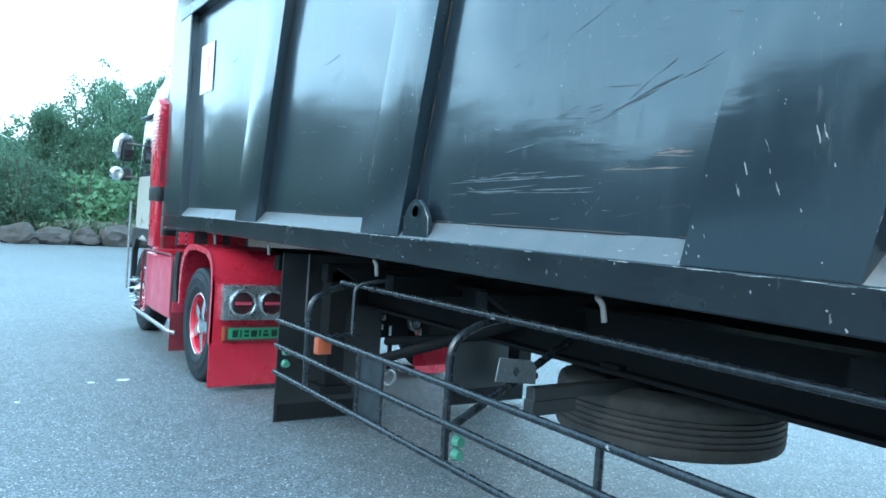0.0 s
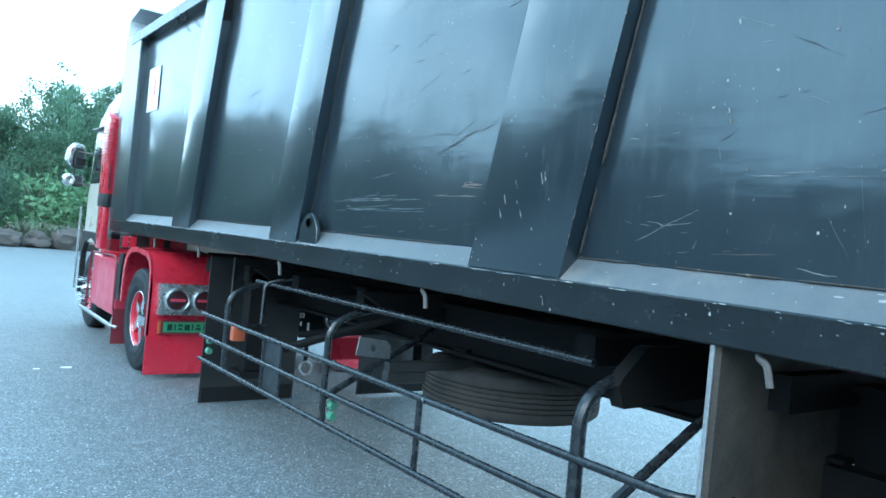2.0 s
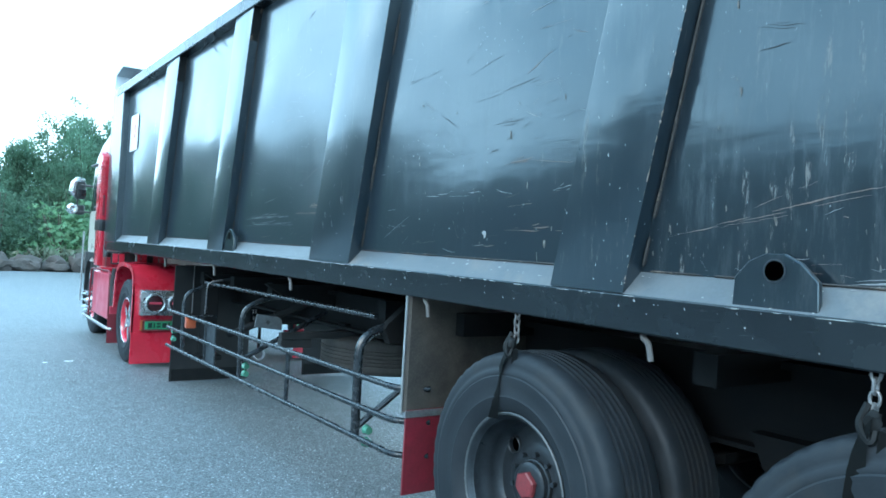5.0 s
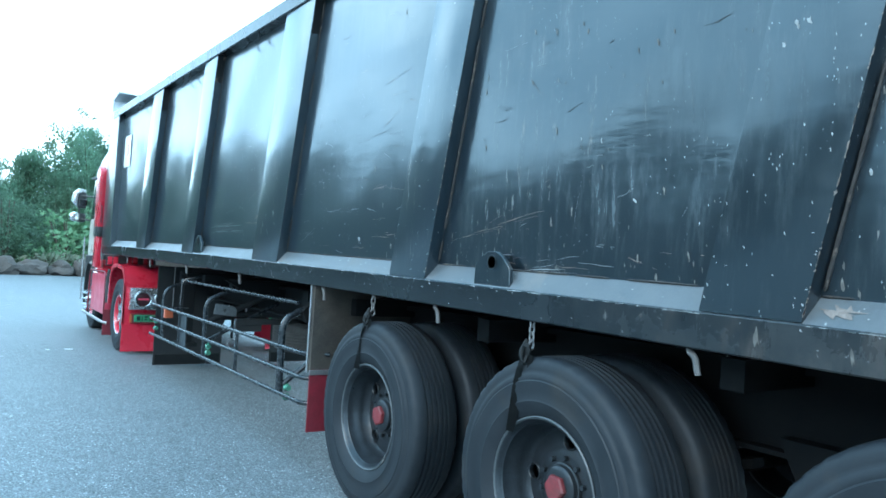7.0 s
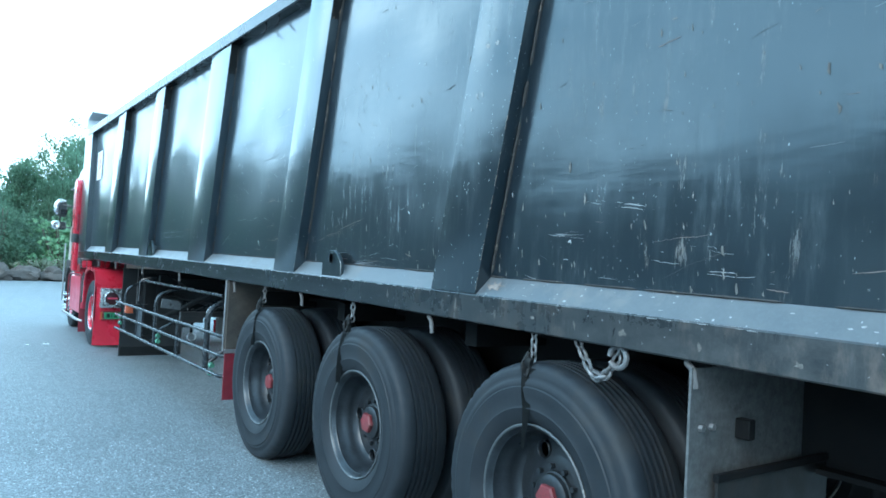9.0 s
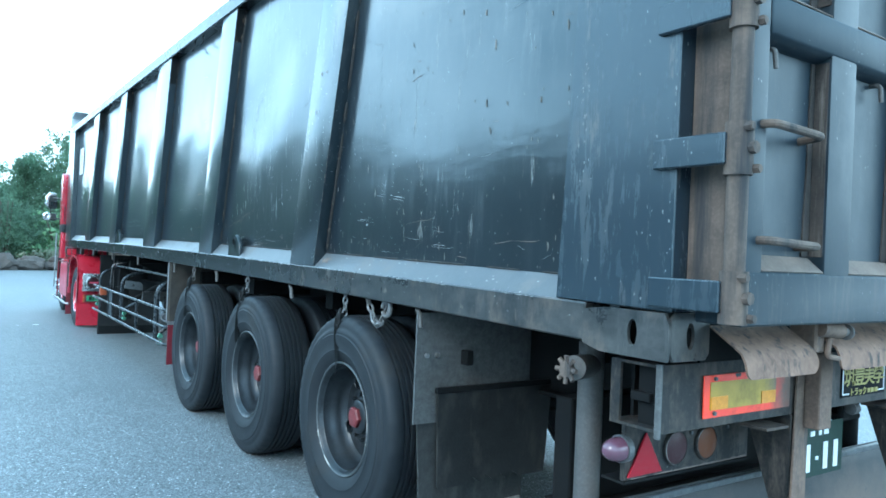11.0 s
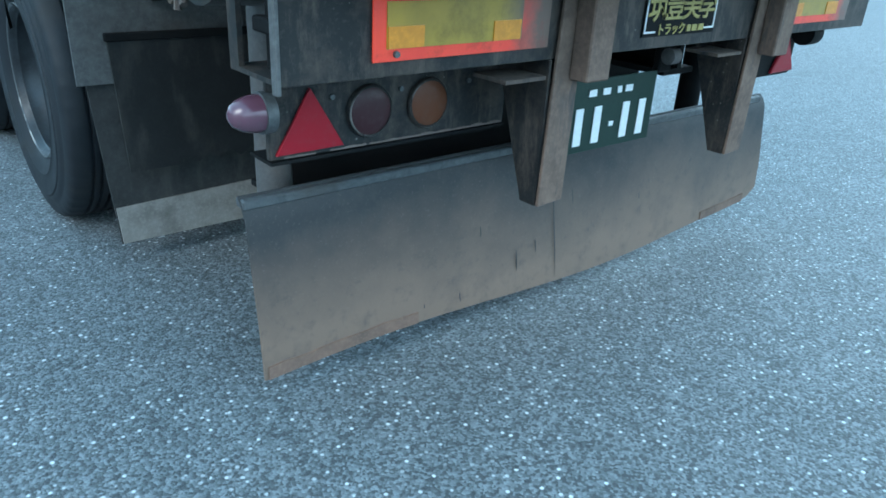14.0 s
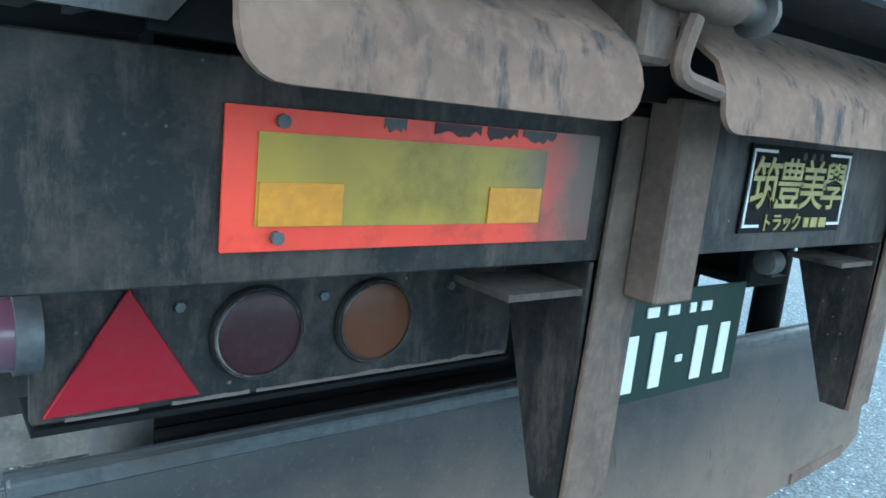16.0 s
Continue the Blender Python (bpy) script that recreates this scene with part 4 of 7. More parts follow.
# hinge straps, barrels and posts at the rear edge
for fl in (False,):
    for z0, z1 in ((1.345, 1.435), (1.765, 1.855), (2.18, 2.27), (2.75, 2.84)):
        bm = box(B(), XL - 0.018, XL + 0.006, -5.985, -5.735, z0, z1, 0.004)
        part("hinge_strap", flip(bm) if fl else bm, REAR_PLATE, trailer)
        bm = tube(B(), [(XL + 0.03, -6.0, z0 - 0.03), (XL + 0.03, -6.0, z1 + 0.03)], 0.04, 14)
        tube(bm, [(XL + 0.03, -6.02, (z0 + z1) / 2), (XL + 0.03, -6.055, (z0 + z1) / 2)], 0.018, 8)
        part("hinge_barrel", flip(bm) if fl else bm, DUSTY_RUST, trailer)
    for z0, z1 in ((1.345, 1.435), (1.765, 1.855), (2.18, 2.27), (2.75, 2.84)):
        for dx, dz in ((-0.018, 0.012), (0.022, -0.012)):
            zb = z1 + dz if dz > 0 else z0 + dz
            part("hinge_bolt", tube(tube(B(), [(XL + 0.03 + dx, -6.055, zb), (XL + 0.03 + dx, -6.02, zb)], 0.011, 8), [(XL + 0.03 + dx, -6.052, zb), (XL + 0.03 + dx, -6.036, zb)], 0.014, 6), DUSTY_RUST, trailer)
    bm = tube(B(), [(XL + 0.03, -6.0, 1.33), (XL + 0.03, -6.0, 3.3)], 0.03, 12)
    part("hinge_pin", flip(bm) if fl else bm, DUSTY_RUST, trailer)
    bm = box(B(), XL + 0.07, XL + 0.10, -5.99, REAR, 1.34, 3.3, 0.004)
    part("gate_end_plate", flip(bm) if fl else bm, DUSTY_RUST, trailer, "rust-brown end plate of the tailgate")

# tailgate
GY = -6.0
gx0, gx1 = XL + 0.075, 4.0
tailgate = part("tailgate", box(B(), gx0 + 0.02, gx1 - 0.02, GY + 0.062, GY + 0.11, 1.33, 3.33), BLACK_GATE, trailer, "black steel tailgate with upright members, rust-stained")
BEAM_GRIME = black_paint("grimy_beam_paint", 1.8, 0.42, 0.32, 0.3, 0.9, 0.04, (0.10, 0.088, 0.080))
part("bottom_beam", prism(B(), [(GY, 1.305), (GY, 1.460), (GY + 0.09, 1.53), (GY + 0.16, 1.53), (GY + 0.16, 1.305)], "x", gx0, gx1, 0.006), BEAM_GRIME, tailgate)
part("mid_beam", prism(B(), [(GY, 2.170), (GY, 2.285), (GY + 0.09, 2.345), (GY + 0.16, 2.345), (GY + 0.16, 2.15), (GY + 0.05, 2.15)], "x", gx0 + 0.1, gx1, 0.006), BLACK_GATE, tailgate)
part("top_beam", box(B(), gx0, gx1, GY, GY + 0.13, 3.22, 3.36, 0.006), BLACK_GATE, tailgate)
UPRIGHTS = ((gx0, 2.0), (2.35, 2.508), (2.885, 3.05), (3.41, 3.575), (3.85, gx1))
for xa, xb in UPRIGHTS:
    part("upright", box(B(), xa, xb, GY + 0.004, GY + 0.12, 1.45, 3.25, 0.007, 2), BLACK_GATE, tailgate)
RUSTDARK = plain("dark_rust_stain", (0.050, 0.040, 0.035), (0.024, 0.021, 0.020), 0.85, scale=12, bump=0.5, dirt=(0.13, 0.115, 0.10), dirt_at=(0.55, 0.68), dirt_stretch=(7, 7, 0.5))
DUSTPILE = plain("settled_dust", (0.17, 0.130, 0.108), (0.11, 0.086, 0.072), 0.9, scale=9, bump=0.4)
for (_, xl), (xa, _) in zip(UPRIGHTS, UPRIGHTS[1:]):
    for za, zb in ((1.52, 2.148), (2.335, 3.215)):
        part("rust_strip", prism(B(), [(xa - 0.004, za), (xa - 0.004, zb), (xa - 0.024, zb), (xa - 0.030, (za + zb) / 2), (xa - 0.045, za)], "y", GY + 0.056, GY + 0.0615), RUSTDARK, tailgate)
        part("rusty_side", box(B(), xa - 0.0035, xa - 0.0005, GY + 0.012, GY + 0.055, za, zb), RUSTDARK, tailgate)
    for z in (1.46, 2.285):
        dz = 0.07 if z < 2 else 0.06
        part("dust_slope", prism(B(), [(GY + 0.006, z + 0.007), (GY + 0.060, z + 0.67 * dz + 0.003), (GY + 0.060, z + 0.67 * dz + 0.010), (GY + 0.004, z + 0.010)], "x", xl + 0.004, xa - 0.004), DUSTPILE, tailgate)
for z in (1.552, 1.892, 2.56):
    part("ladder_rung", tube(B(), bend([(1.972, GY + 0.02, z + 0.005), (1.985, GY - 0.03, z + 0.005), (2.25, GY - 0.03, z - 0.002), (2.275, GY + 0.06, z - 0.004)], 0.03), 0.013), DUSTY_RUST, tailgate)
for x, z in ((2.06, 2.14), (2.72, 2.14), (3.24, 2.14), (3.72, 2.14)):
    part("tarp_hook", tube(B(), bend([(x, GY + 0.065, z), (x, GY + 0.025, z), (x + 0.01, GY + 0.025, z - 0.06)], 0.02), 0.008, 8), PIPE, tailgate)
part("end_pole", tube(B(), [(3.975, GY - 0.03, 1.50), (4.0, GY - 0.03, 3.0)], 0.014, 8), BEAM, tailgate)

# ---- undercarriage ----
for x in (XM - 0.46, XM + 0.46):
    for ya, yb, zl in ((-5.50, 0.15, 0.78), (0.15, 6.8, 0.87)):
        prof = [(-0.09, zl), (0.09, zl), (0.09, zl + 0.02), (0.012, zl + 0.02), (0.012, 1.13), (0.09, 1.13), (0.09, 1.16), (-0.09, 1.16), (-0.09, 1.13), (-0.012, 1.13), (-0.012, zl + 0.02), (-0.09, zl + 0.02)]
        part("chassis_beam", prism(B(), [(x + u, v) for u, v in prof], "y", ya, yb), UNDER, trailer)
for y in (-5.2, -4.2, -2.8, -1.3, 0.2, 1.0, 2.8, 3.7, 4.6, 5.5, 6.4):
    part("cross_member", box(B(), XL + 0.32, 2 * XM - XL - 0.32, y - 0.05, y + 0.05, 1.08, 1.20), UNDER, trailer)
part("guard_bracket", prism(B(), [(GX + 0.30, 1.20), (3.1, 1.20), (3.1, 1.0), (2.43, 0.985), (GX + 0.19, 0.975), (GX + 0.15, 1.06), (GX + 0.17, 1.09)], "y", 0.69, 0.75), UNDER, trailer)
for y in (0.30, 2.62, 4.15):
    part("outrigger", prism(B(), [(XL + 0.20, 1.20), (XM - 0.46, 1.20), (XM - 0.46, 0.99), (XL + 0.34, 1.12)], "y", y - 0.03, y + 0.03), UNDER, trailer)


def wheel(parent, cap_mat, rim_mat, tyre_mat, outward=-1, dish=0.15, chrome=False, notch=True):
    """A wheel about its own x axis; its outer face looks along outward."""
    o = -outward
    R, K = 0.53, 1.055
    prof = [(0.035, 0.286), (0.014, 0.315), (0.006, 0.345), (0.0035, 0.352), (0.0065, 0.36), (0.001, 0.40), (0.0, 0.432), (0.004, 0.437), (0.003, 0.447), (0.009, 0.462), (0.013, 0.468), (0.013, 0.478), (0.016, 0.497), (0.021, 0.512), (0.032, 0.5235), (0.055, 0.5285), (0.075, 0.5295)]
    for g in (0.085, 0.112, 0.140, 0.168, 0.192):
        prof += [(g - 0.006, R - 0.001), (g - 0.004, R - 0.012), (g + 0.004, R - 0.012), (g + 0.006, R)]
    prof += [(0.20, 0.5295), (0.224, 0.5285), (0.246, 0.5235), (0.256, 0.512), (0.261, 0.494), (0.269, 0.455), (0.274, 0.41), (0.27, 0.36), (0.26, 0.315), (0.24, 0.286)]
    n = 144
    prof = [(a, r) for a, r in prof]
    bm = lathe(B(), [(o * a, r) for a, r in prof], n, close=True)
    if notch:
        for v in bm.verts:
            r = math.hypot(v.co.y, v.co.z)
            if 0.508 < r < 0.5265 or (r < 0.529 and 0.05 < abs(v.co.x) < 0.06):
                k = round(math.atan2(v.co.z, v.co.y) / (2 * math.pi) * n) % 3
                if k == 0:
                    f = (r - 0.005) / r
                    v.co.y *= f
                    v.co.z *= f
    disc = [(dish + 0.02 - 0.014 * i / 9, 0.226 - 0.009 * i) for i in range(1, 9)]
    rim_bm = lathe(B(), [(o * a, r) for a, r in [(0.036, 0.292), (0.028, 0.290), (0.026, 0.280), (0.036, 0.270), (0.044, 0.268), (0.05, 0.262), (0.09, 0.258), (0.098, 0.252), (dish - 0.02, 0.248), (dish + 0.008, 0.240), (dish + 0.02, 0.226), *disc, (dish - 0.002, 0.135), (dish + 0.0, 0.10), (dish - 0.012, 0.098), (dish - 0.016, 0.088), (dish - 0.018, 0.06)]], 112)
    # round hand holes through the disc
    HOLES = [(0.186 * math.cos(math.pi / 2 * k), 0.186 * math.sin(math.pi / 2 * k)) for k in range(4)]
    gone = []
    for f in rim_bm.faces:
        c = f.calc_center_median()
        if len(f.verts) == 4 and 0.14 < math.hypot(c.y, c.z) < 0.225 and min(math.hypot(c.y - hy, c.z - hz) for hy, hz in HOLES) < 0.034:
            gone.append(f)
    bmesh.ops.delete(rim_bm, geom=gone, context="FACES")
    ring = [f for f in rim_bm.faces if len(f.verts) > 10 and f.calc_center_median().x * o < 0.05]
    bmesh.ops.delete(rim_bm, geom=ring, context="FACES")
    w = part("wheel", rim_bm, rim_mat, parent)
    part("tyre", bm, tyre_mat, w)
    w.scale = (K, K, K)
    part("hub_cap", lathe(B(), [(o * a, r) for a, r in [(dish - 0.03, 0.056), (dish - 0.052, 0.055), (dish - 0.058, 0.048), (dish - 0.060, 0.02)]], 6), cap_mat, w, "six-sided hub cap")
    part("hub_drum", lathe(B(), [(o * a, r) for a, r in [(dish - 0.012, 0.092), (dish - 0.030, 0.088), (dish - 0.036, 0.078), (dish - 0.038, 0.05)]], 32), rim_mat, w)
    for hy, hz in HOLES:
        part("hole_lip", lathe(B(), [(o * (dish + 0.003), 0.037), (o * (dish + 0.001), 0.034), (o * (dish + 0.004), 0.031), (o * (dish + 0.022), 0.031), (o * (dish + 0.022), 0.037)], 20, (0, hy, hz), close=True), rim_mat, w)
    bm = B()
    for k in range(10):
        t = 2 * math.pi * (k + 0.5) / 10
        y, z = 0.118 * math.cos(t), 0.118 * math.sin(t)
        tube(bm, [(o * (dish + 0.01), y, z), (o * (dish - 0.02), y, z)], 0.011, 6)
    tagged(part("wheel_nuts", bm, rim_mat, w), kind="stuff")
    part("rim_edge", lathe(B(), [(o * a, r) for a, r in [(0.034, 0.290), (0.026, 0.292), (0.023, 0.287), (0.027, 0.281)]], 48, close=True), CHROME if chrome else RIMEDGE, w, "worn rim edge with chipped paint")
    return w


AXLES = (-0.63, -2.14, -3.66)
TX = 1.805
w_first = None
for y in AXLES:
    part("axle", tube(B(), [(TX + 0.3, y, 0.53), (2 * XM - TX - 0.3, y, 0.53)], 0.065, 12), UNDER, trailer)
    for x in (XM - 0.5, XM + 0.5):
        part("leaf_spring", prism(B(), [(y - 0.5, 0.70), (y - 0.25, 0.62), (y + 0.25, 0.62), (y + 0.5, 0.70), (y + 0.5, 0.74), (y + 0.25, 0.69), (y - 0.25, 0.69), (y - 0.5, 0.74)], "x", x - 0.045, x + 0.045), UNDER, trailer)
        part("spring_hanger", prism(B(), [(y + 0.75 - 0.15, 0.86), (y + 0.75 + 0.15, 0.86), (y + 0.75 + 0.05, 0.66), (y + 0.75 - 0.05, 0.66)], "x", x - 0.06, x + 0.06), UNDER, trailer)
    for sx, out in ((TX, -1), (2 * XM - TX, 1)):
        rot = (40, 4, 62)[AXLES.index(y)]
        if w_first is None:
            w_first = wheel(trailer, REDCAP, RIMGREY, RUBBER, dish=0.145)
            w_first["label"] = "dusty dual wheel, grey dished rim, red hub cap"
            w_first.matrix_basis = pose(sx, y, 0.556, rot) @ Matrix.Diagonal((1.19, 1.062, 1.062, 1))
        else:
            twin(w_first, pose(sx, y, 0.556, rot, 0, 180 if out > 0 else 0))
        inner = twin(w_first, pose(sx - out * 0.70, y, 0.556, rot, 0, 0 if out > 0 else 180))
        inner["label"] = "inner dual wheel, dusty tread"

# spare wheel under the body, lying flat
spare = wheel(trailer, UNDER, UNDER, RUBBER_OLD, notch=True)
spare["label"] = "dusty grey-brown spare tyre carried flat under the body"
spare.matrix_basis = pose(3.05, 2.36, 0.53, 0, -90, 0) @ Matrix.Diagonal((1.055, 1.055, 1.055, 1))
part("spare_cradle", box(box(B(), 2.98, 3.12, 1.66, 3.06, 0.825, 0.86, 0.004), 2.60, 3.5, 2.30, 2.42, 0.86, 0.91, 0.004), UNDER, trailer)
part("spare_hanger", prism(B(), [(1.91, 0.86), (1.96, 0.86), (2.14, 1.08), (2.58, 1.08), (2.76, 0.86), (2.81, 0.86), (2.61, 1.12), (2.11, 1.12)], 'x', 3.01, 3.13), UNDER, trailer)

# ---- side guard rails ----
guard = part("side_guard", tube(B(), bend([(GX + 0.16, 0.22, 0.80), (GX, 0.30, 0.80), (GX, 4.64, 0.805)], 0.10), 0.0165, 12), TUBE, trailer, "black tubular side guard of three rails, paint rubbed off")
part("guard_rail", tube(B(), bend([(GX + 0.16, 0.21, 0.63), (GX, 0.29, 0.63), (GX, 4.64, 0.635)], 0.10), 0.0165, 12), TUBE, guard)
part("guard_rail", tube(B(), bend([(GX + 0.16, 0.21, 0.455), (GX, 0.29, 0.455), (GX, 4.64, 0.455)], 0.10), 0.0165, 12), TUBE, guard)
part("guard_top_bar", tube(B(), [(GX + 0.178, 0.84, 1.118), (GX + 0.172, 4.05, 1.122)], 0.0165, 12), TUBE, guard)
for y in (0.74, 2.62, 4.17):
    part("guard_post", tube(B(), bend([(GX + 0.50, y, 1.10), (GX + 0.22, y, 1.09), (GX + 0.012, y, 1.00), (GX + 0.02, y, 0.44)], 0.14, 7), 0.019 if y > 1 else 0.027, 10), TUBE, guard)
for y, r in ((1.70, 0.016), (3.47, 0.014), (3.20, 0.008)):
    part("guard_stay", tube(B(), [(GX + 0.012, y, 0.81), (GX + 0.012, y, 0.45)], r, 8), TUBE, guard)
part("guard_plate", box(B(), GX + 0.014, GX + 0.02, 3.20, 3.47, 0.46, 0.80), RIMGREY, guard, "small grey sheet on the guard")
part("guard_brace", tube(B(), [(GX + 0.03, 0.74, 0.50), (GX + 0.64, 0.52, 1.07)], 0.02, 8), TUBE, guard)
part("guard_brace", tube(B(), [(GX + 0.03, 2.62, 0.60), (GX + 0.75, 2.62, 0.98)], 0.02, 8), TUBE, guard)
part("guard_hook", tube(B(), bend([(GX + 0.25, 3.62, 1.18), (GX + 0.08, 3.70, 1.14), (GX + 0.06, 3.66, 0.86)], 0.06), 0.012, 8), TUBE, guard)
for y, zs in ((2.60, (0.56, 0.50)), (4.60, (0.60, 0.52)), (0.69, (0.50, 0.43))):
    for z in zs:
        part("marker_lamp", tube(B(), [(GX + 0.045, y - 0.03, z), (GX + 0.045, y - 0.065, z)], [0.03, 0.022], 10), GREEN_LENS, guard, "small green marker lamp")
part("side_turn_lamp", box(B(), GX - 0.03, GX + 0.06, 3.91, 3.97, 0.70, 0.80, 0.01, 2), ORANGE_LENS, guard, "orange side turn lamp")
part("lamp_shelf", box(B(), GX - 0.02, GX + 0.25, 3.89, 4.02, 0.806, 0.812), TUBE, guard)

# Far flap mirrored from the near one, added to block light under the trailer.
far_flap = part("front_mudflap", flip(box(B(), GX + 0.11, GX + 0.95, 4.88, 4.892, 0.03, 1.25, 0.003)), FLAP, trailer, "black rubber mudflap sheet")
part("flap_strip", flip(box(B(), GX + 0.13, GX + 0.93, 4.872, 4.879, 0.04, 0.16)), UNDER, far_flap)
# black rubber sheet ahead of the guard
front_flap = part("front_mudflap", box(B(), GX + 0.11, GX + 0.95, 4.88, 4.892, 0.03, 1.25, 0.003), FLAP, trailer, "black rubber mudflap sheet")
part("flap_strip", box(B(), GX + 0.13, GX + 0.93, 4.872, 4.879, 0.04, 0.16), UNDER, front_flap)
part("flap_edge", box(B(), GX + 0.30, GX + 0.308, 4.866, 4.879, 0.75, 1.25), STEEL, front_flap)

# curved panel ahead of the first axle
bm = ribbon(B(), [(GX, 0.245), (GX + 0.02, 0.225), (GX + 0.9, 0.21)], "z", 0.69, 1.30, 0.006)
fender_plate = part("fender_plate", bm, BROWNPLATE, trailer, "dusty brown steel plate ahead of the wheels")
part("plate_edge", box(B(), GX - 0.006, GX + 0.004, 0.235, 0.250, 0.68, 1.30, 0.002), STEEL, fender_plate, "bright worn steel edge")
part("red_flap", box(B(), GX + 0.008, GX + 0.9, 0.205, 0.217, 0.27, 0.70), RED_DULL, fender_plate, "red rubber flap with a steel strip")
part("flap_strip", box(B(), GX, GX + 0.9, 0.199, 0.204, 0.665, 0.70), STEEL, fender_plate)

# mudflaps behind the last axle
bm = box(B(), 1.845, 2.55, -4.385, -4.375, 0.68, 1.20)
mud = part("rear_mudguard", bm, MUDPLATE, trailer, "grey steel mudguard plate with rubber flap below")
part("mudflap", prism(B(), [(1.875, 0.69), (2.55, 0.69), (2.525, 0.085), (1.918, 0.085)], "y", -4.372, -4.362), DUSTFLAP, mud)
part("flap_strip", prism(B(), [(1.912, 0.23), (2.52, 0.25), (2.521, 0.09), (1.921, 0.09)], "y", -4.381, -4.373), STRIP, mud, "galvanised strip along the flap's lower edge")
verts = [(1.945, 0.83), (2.67, 0.85)]
n = 16
for k in range(n + 1):
    x = 2.63 - (2.63 - 1.965) * k / n
    verts.append((x, 0.375 + (0.030 if k % 2 and 3 < k < 13 else 0.0)))
part("front_sheet", prism(B(), verts, "y", -4.43, -4.42), SHEETRUBBER, mud, "black rubber sheet with a serrated lower edge")
part("sheet_bar", box(B(), 1.938, 2.68, -4.437, -4.415, 0.825, 0.852, 0.003), UNDER, mud)
for x, z in ((1.90, 1.0), (1.96, 1.0)):
    part("bolt", tube(B(), [(x, -4.385, z), (x, -4.40, z)], 0.012, 6), STEEL, mud)
part("bracket", box(B(), 2.10, 2.14, -4.44, -4.385, 0.95, 1.02, 0.004), UNDER, mud)

# upright pipe with a valve wheel
pipe = part("outlet_pipe", tube(B(), [(2.12, -5.225, 0.35), (2.12, -5.225, 1.16)], 0.05, 16), PIPE, trailer, "upright grey dusty pipe at the rear corner")
tube_b = tube(B(), [(2.12, -5.225, 1.07), (1.90, -5.35, 1.09)], 0.045, 14)
part("pipe_stub", tube_b, PIPE, pipe)
bm = B()
for k in range(8):
    t = 2 * math.pi * k / 8
    part("valve_spoke", tube(B(), [(1.845, -5.37 + 0.02 * math.cos(t), 1.09 + 0.02 * math.sin(t)), (1.842, -5.37 + 0.05 * math.cos(t), 1.09 + 0.05 * math.sin(t))], 0.009, 6), DUSTY_RUST, pipe)
part("valve_hub", tube(bm, [(1.86, -5.37, 1.09), (1.835, -5.37, 1.09)], 0.028, 10), DUSTY_RUST, pipe, "hub of a small spoked valve wheel")

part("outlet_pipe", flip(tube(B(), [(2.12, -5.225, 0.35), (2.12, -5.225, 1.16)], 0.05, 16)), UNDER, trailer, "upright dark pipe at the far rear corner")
# Dark beam added to fill the black gap below the lamp board.
part("rear_cross_beam", box(box(B(), 2.19, 3.98, -5.06, -4.96, 0.46, 0.90, 0.006), 2.19, 3.98, -5.10, -4.92, 0.44, 0.46), UNDER, trailer, "dark beam added under the rear to fill the shaded gap")

# ---- rear bumper beam ----
BX0, BX1, BY = 1.872, 4.40, -5.757
bm = box(B(), BX0, BX1, BY, BY + 0.010, 0.945, 1.162, 0.002)
box(bm, BX0, BX1, BY + 0.010, BY + 0.205, 1.150, 1.160)
box(bm, BX0, BX1, BY + 0.010, BY + 0.205, 0.947, 0.957)
box(bm, BX0, BX0 + 0.012, BY + 0.165, BY + 0.205, 0.957, 1.150)
beam = part("rear_bumper", bm, BEAM, trailer, "black steel rear bumper beam, open at its end, dusty")
part("beam_web", box(B(), BX0 + 0.10, BX1 - 0.1, BY + 0.19, BY + 0.203, 0.957, 1.15), UNDER, beam)
part("beam_gusset", box(box(B(), BX0 + 0.04, BX0 + 0.06, BY + 0.05, BY + 0.12, 0.957, 1.15), BX0 + 0.02, BX0 + 0.08, BY + 0.06, BY + 0.14, 1.03, 1.06, 0.004), UNDER, beam)
part("beam_edge", box(B(), BX0 - 0.004, BX0 + 0.006, BY - 0.002, BY + 0.02, 0.93, 1.165, 0.002), MUDPLATE, beam)

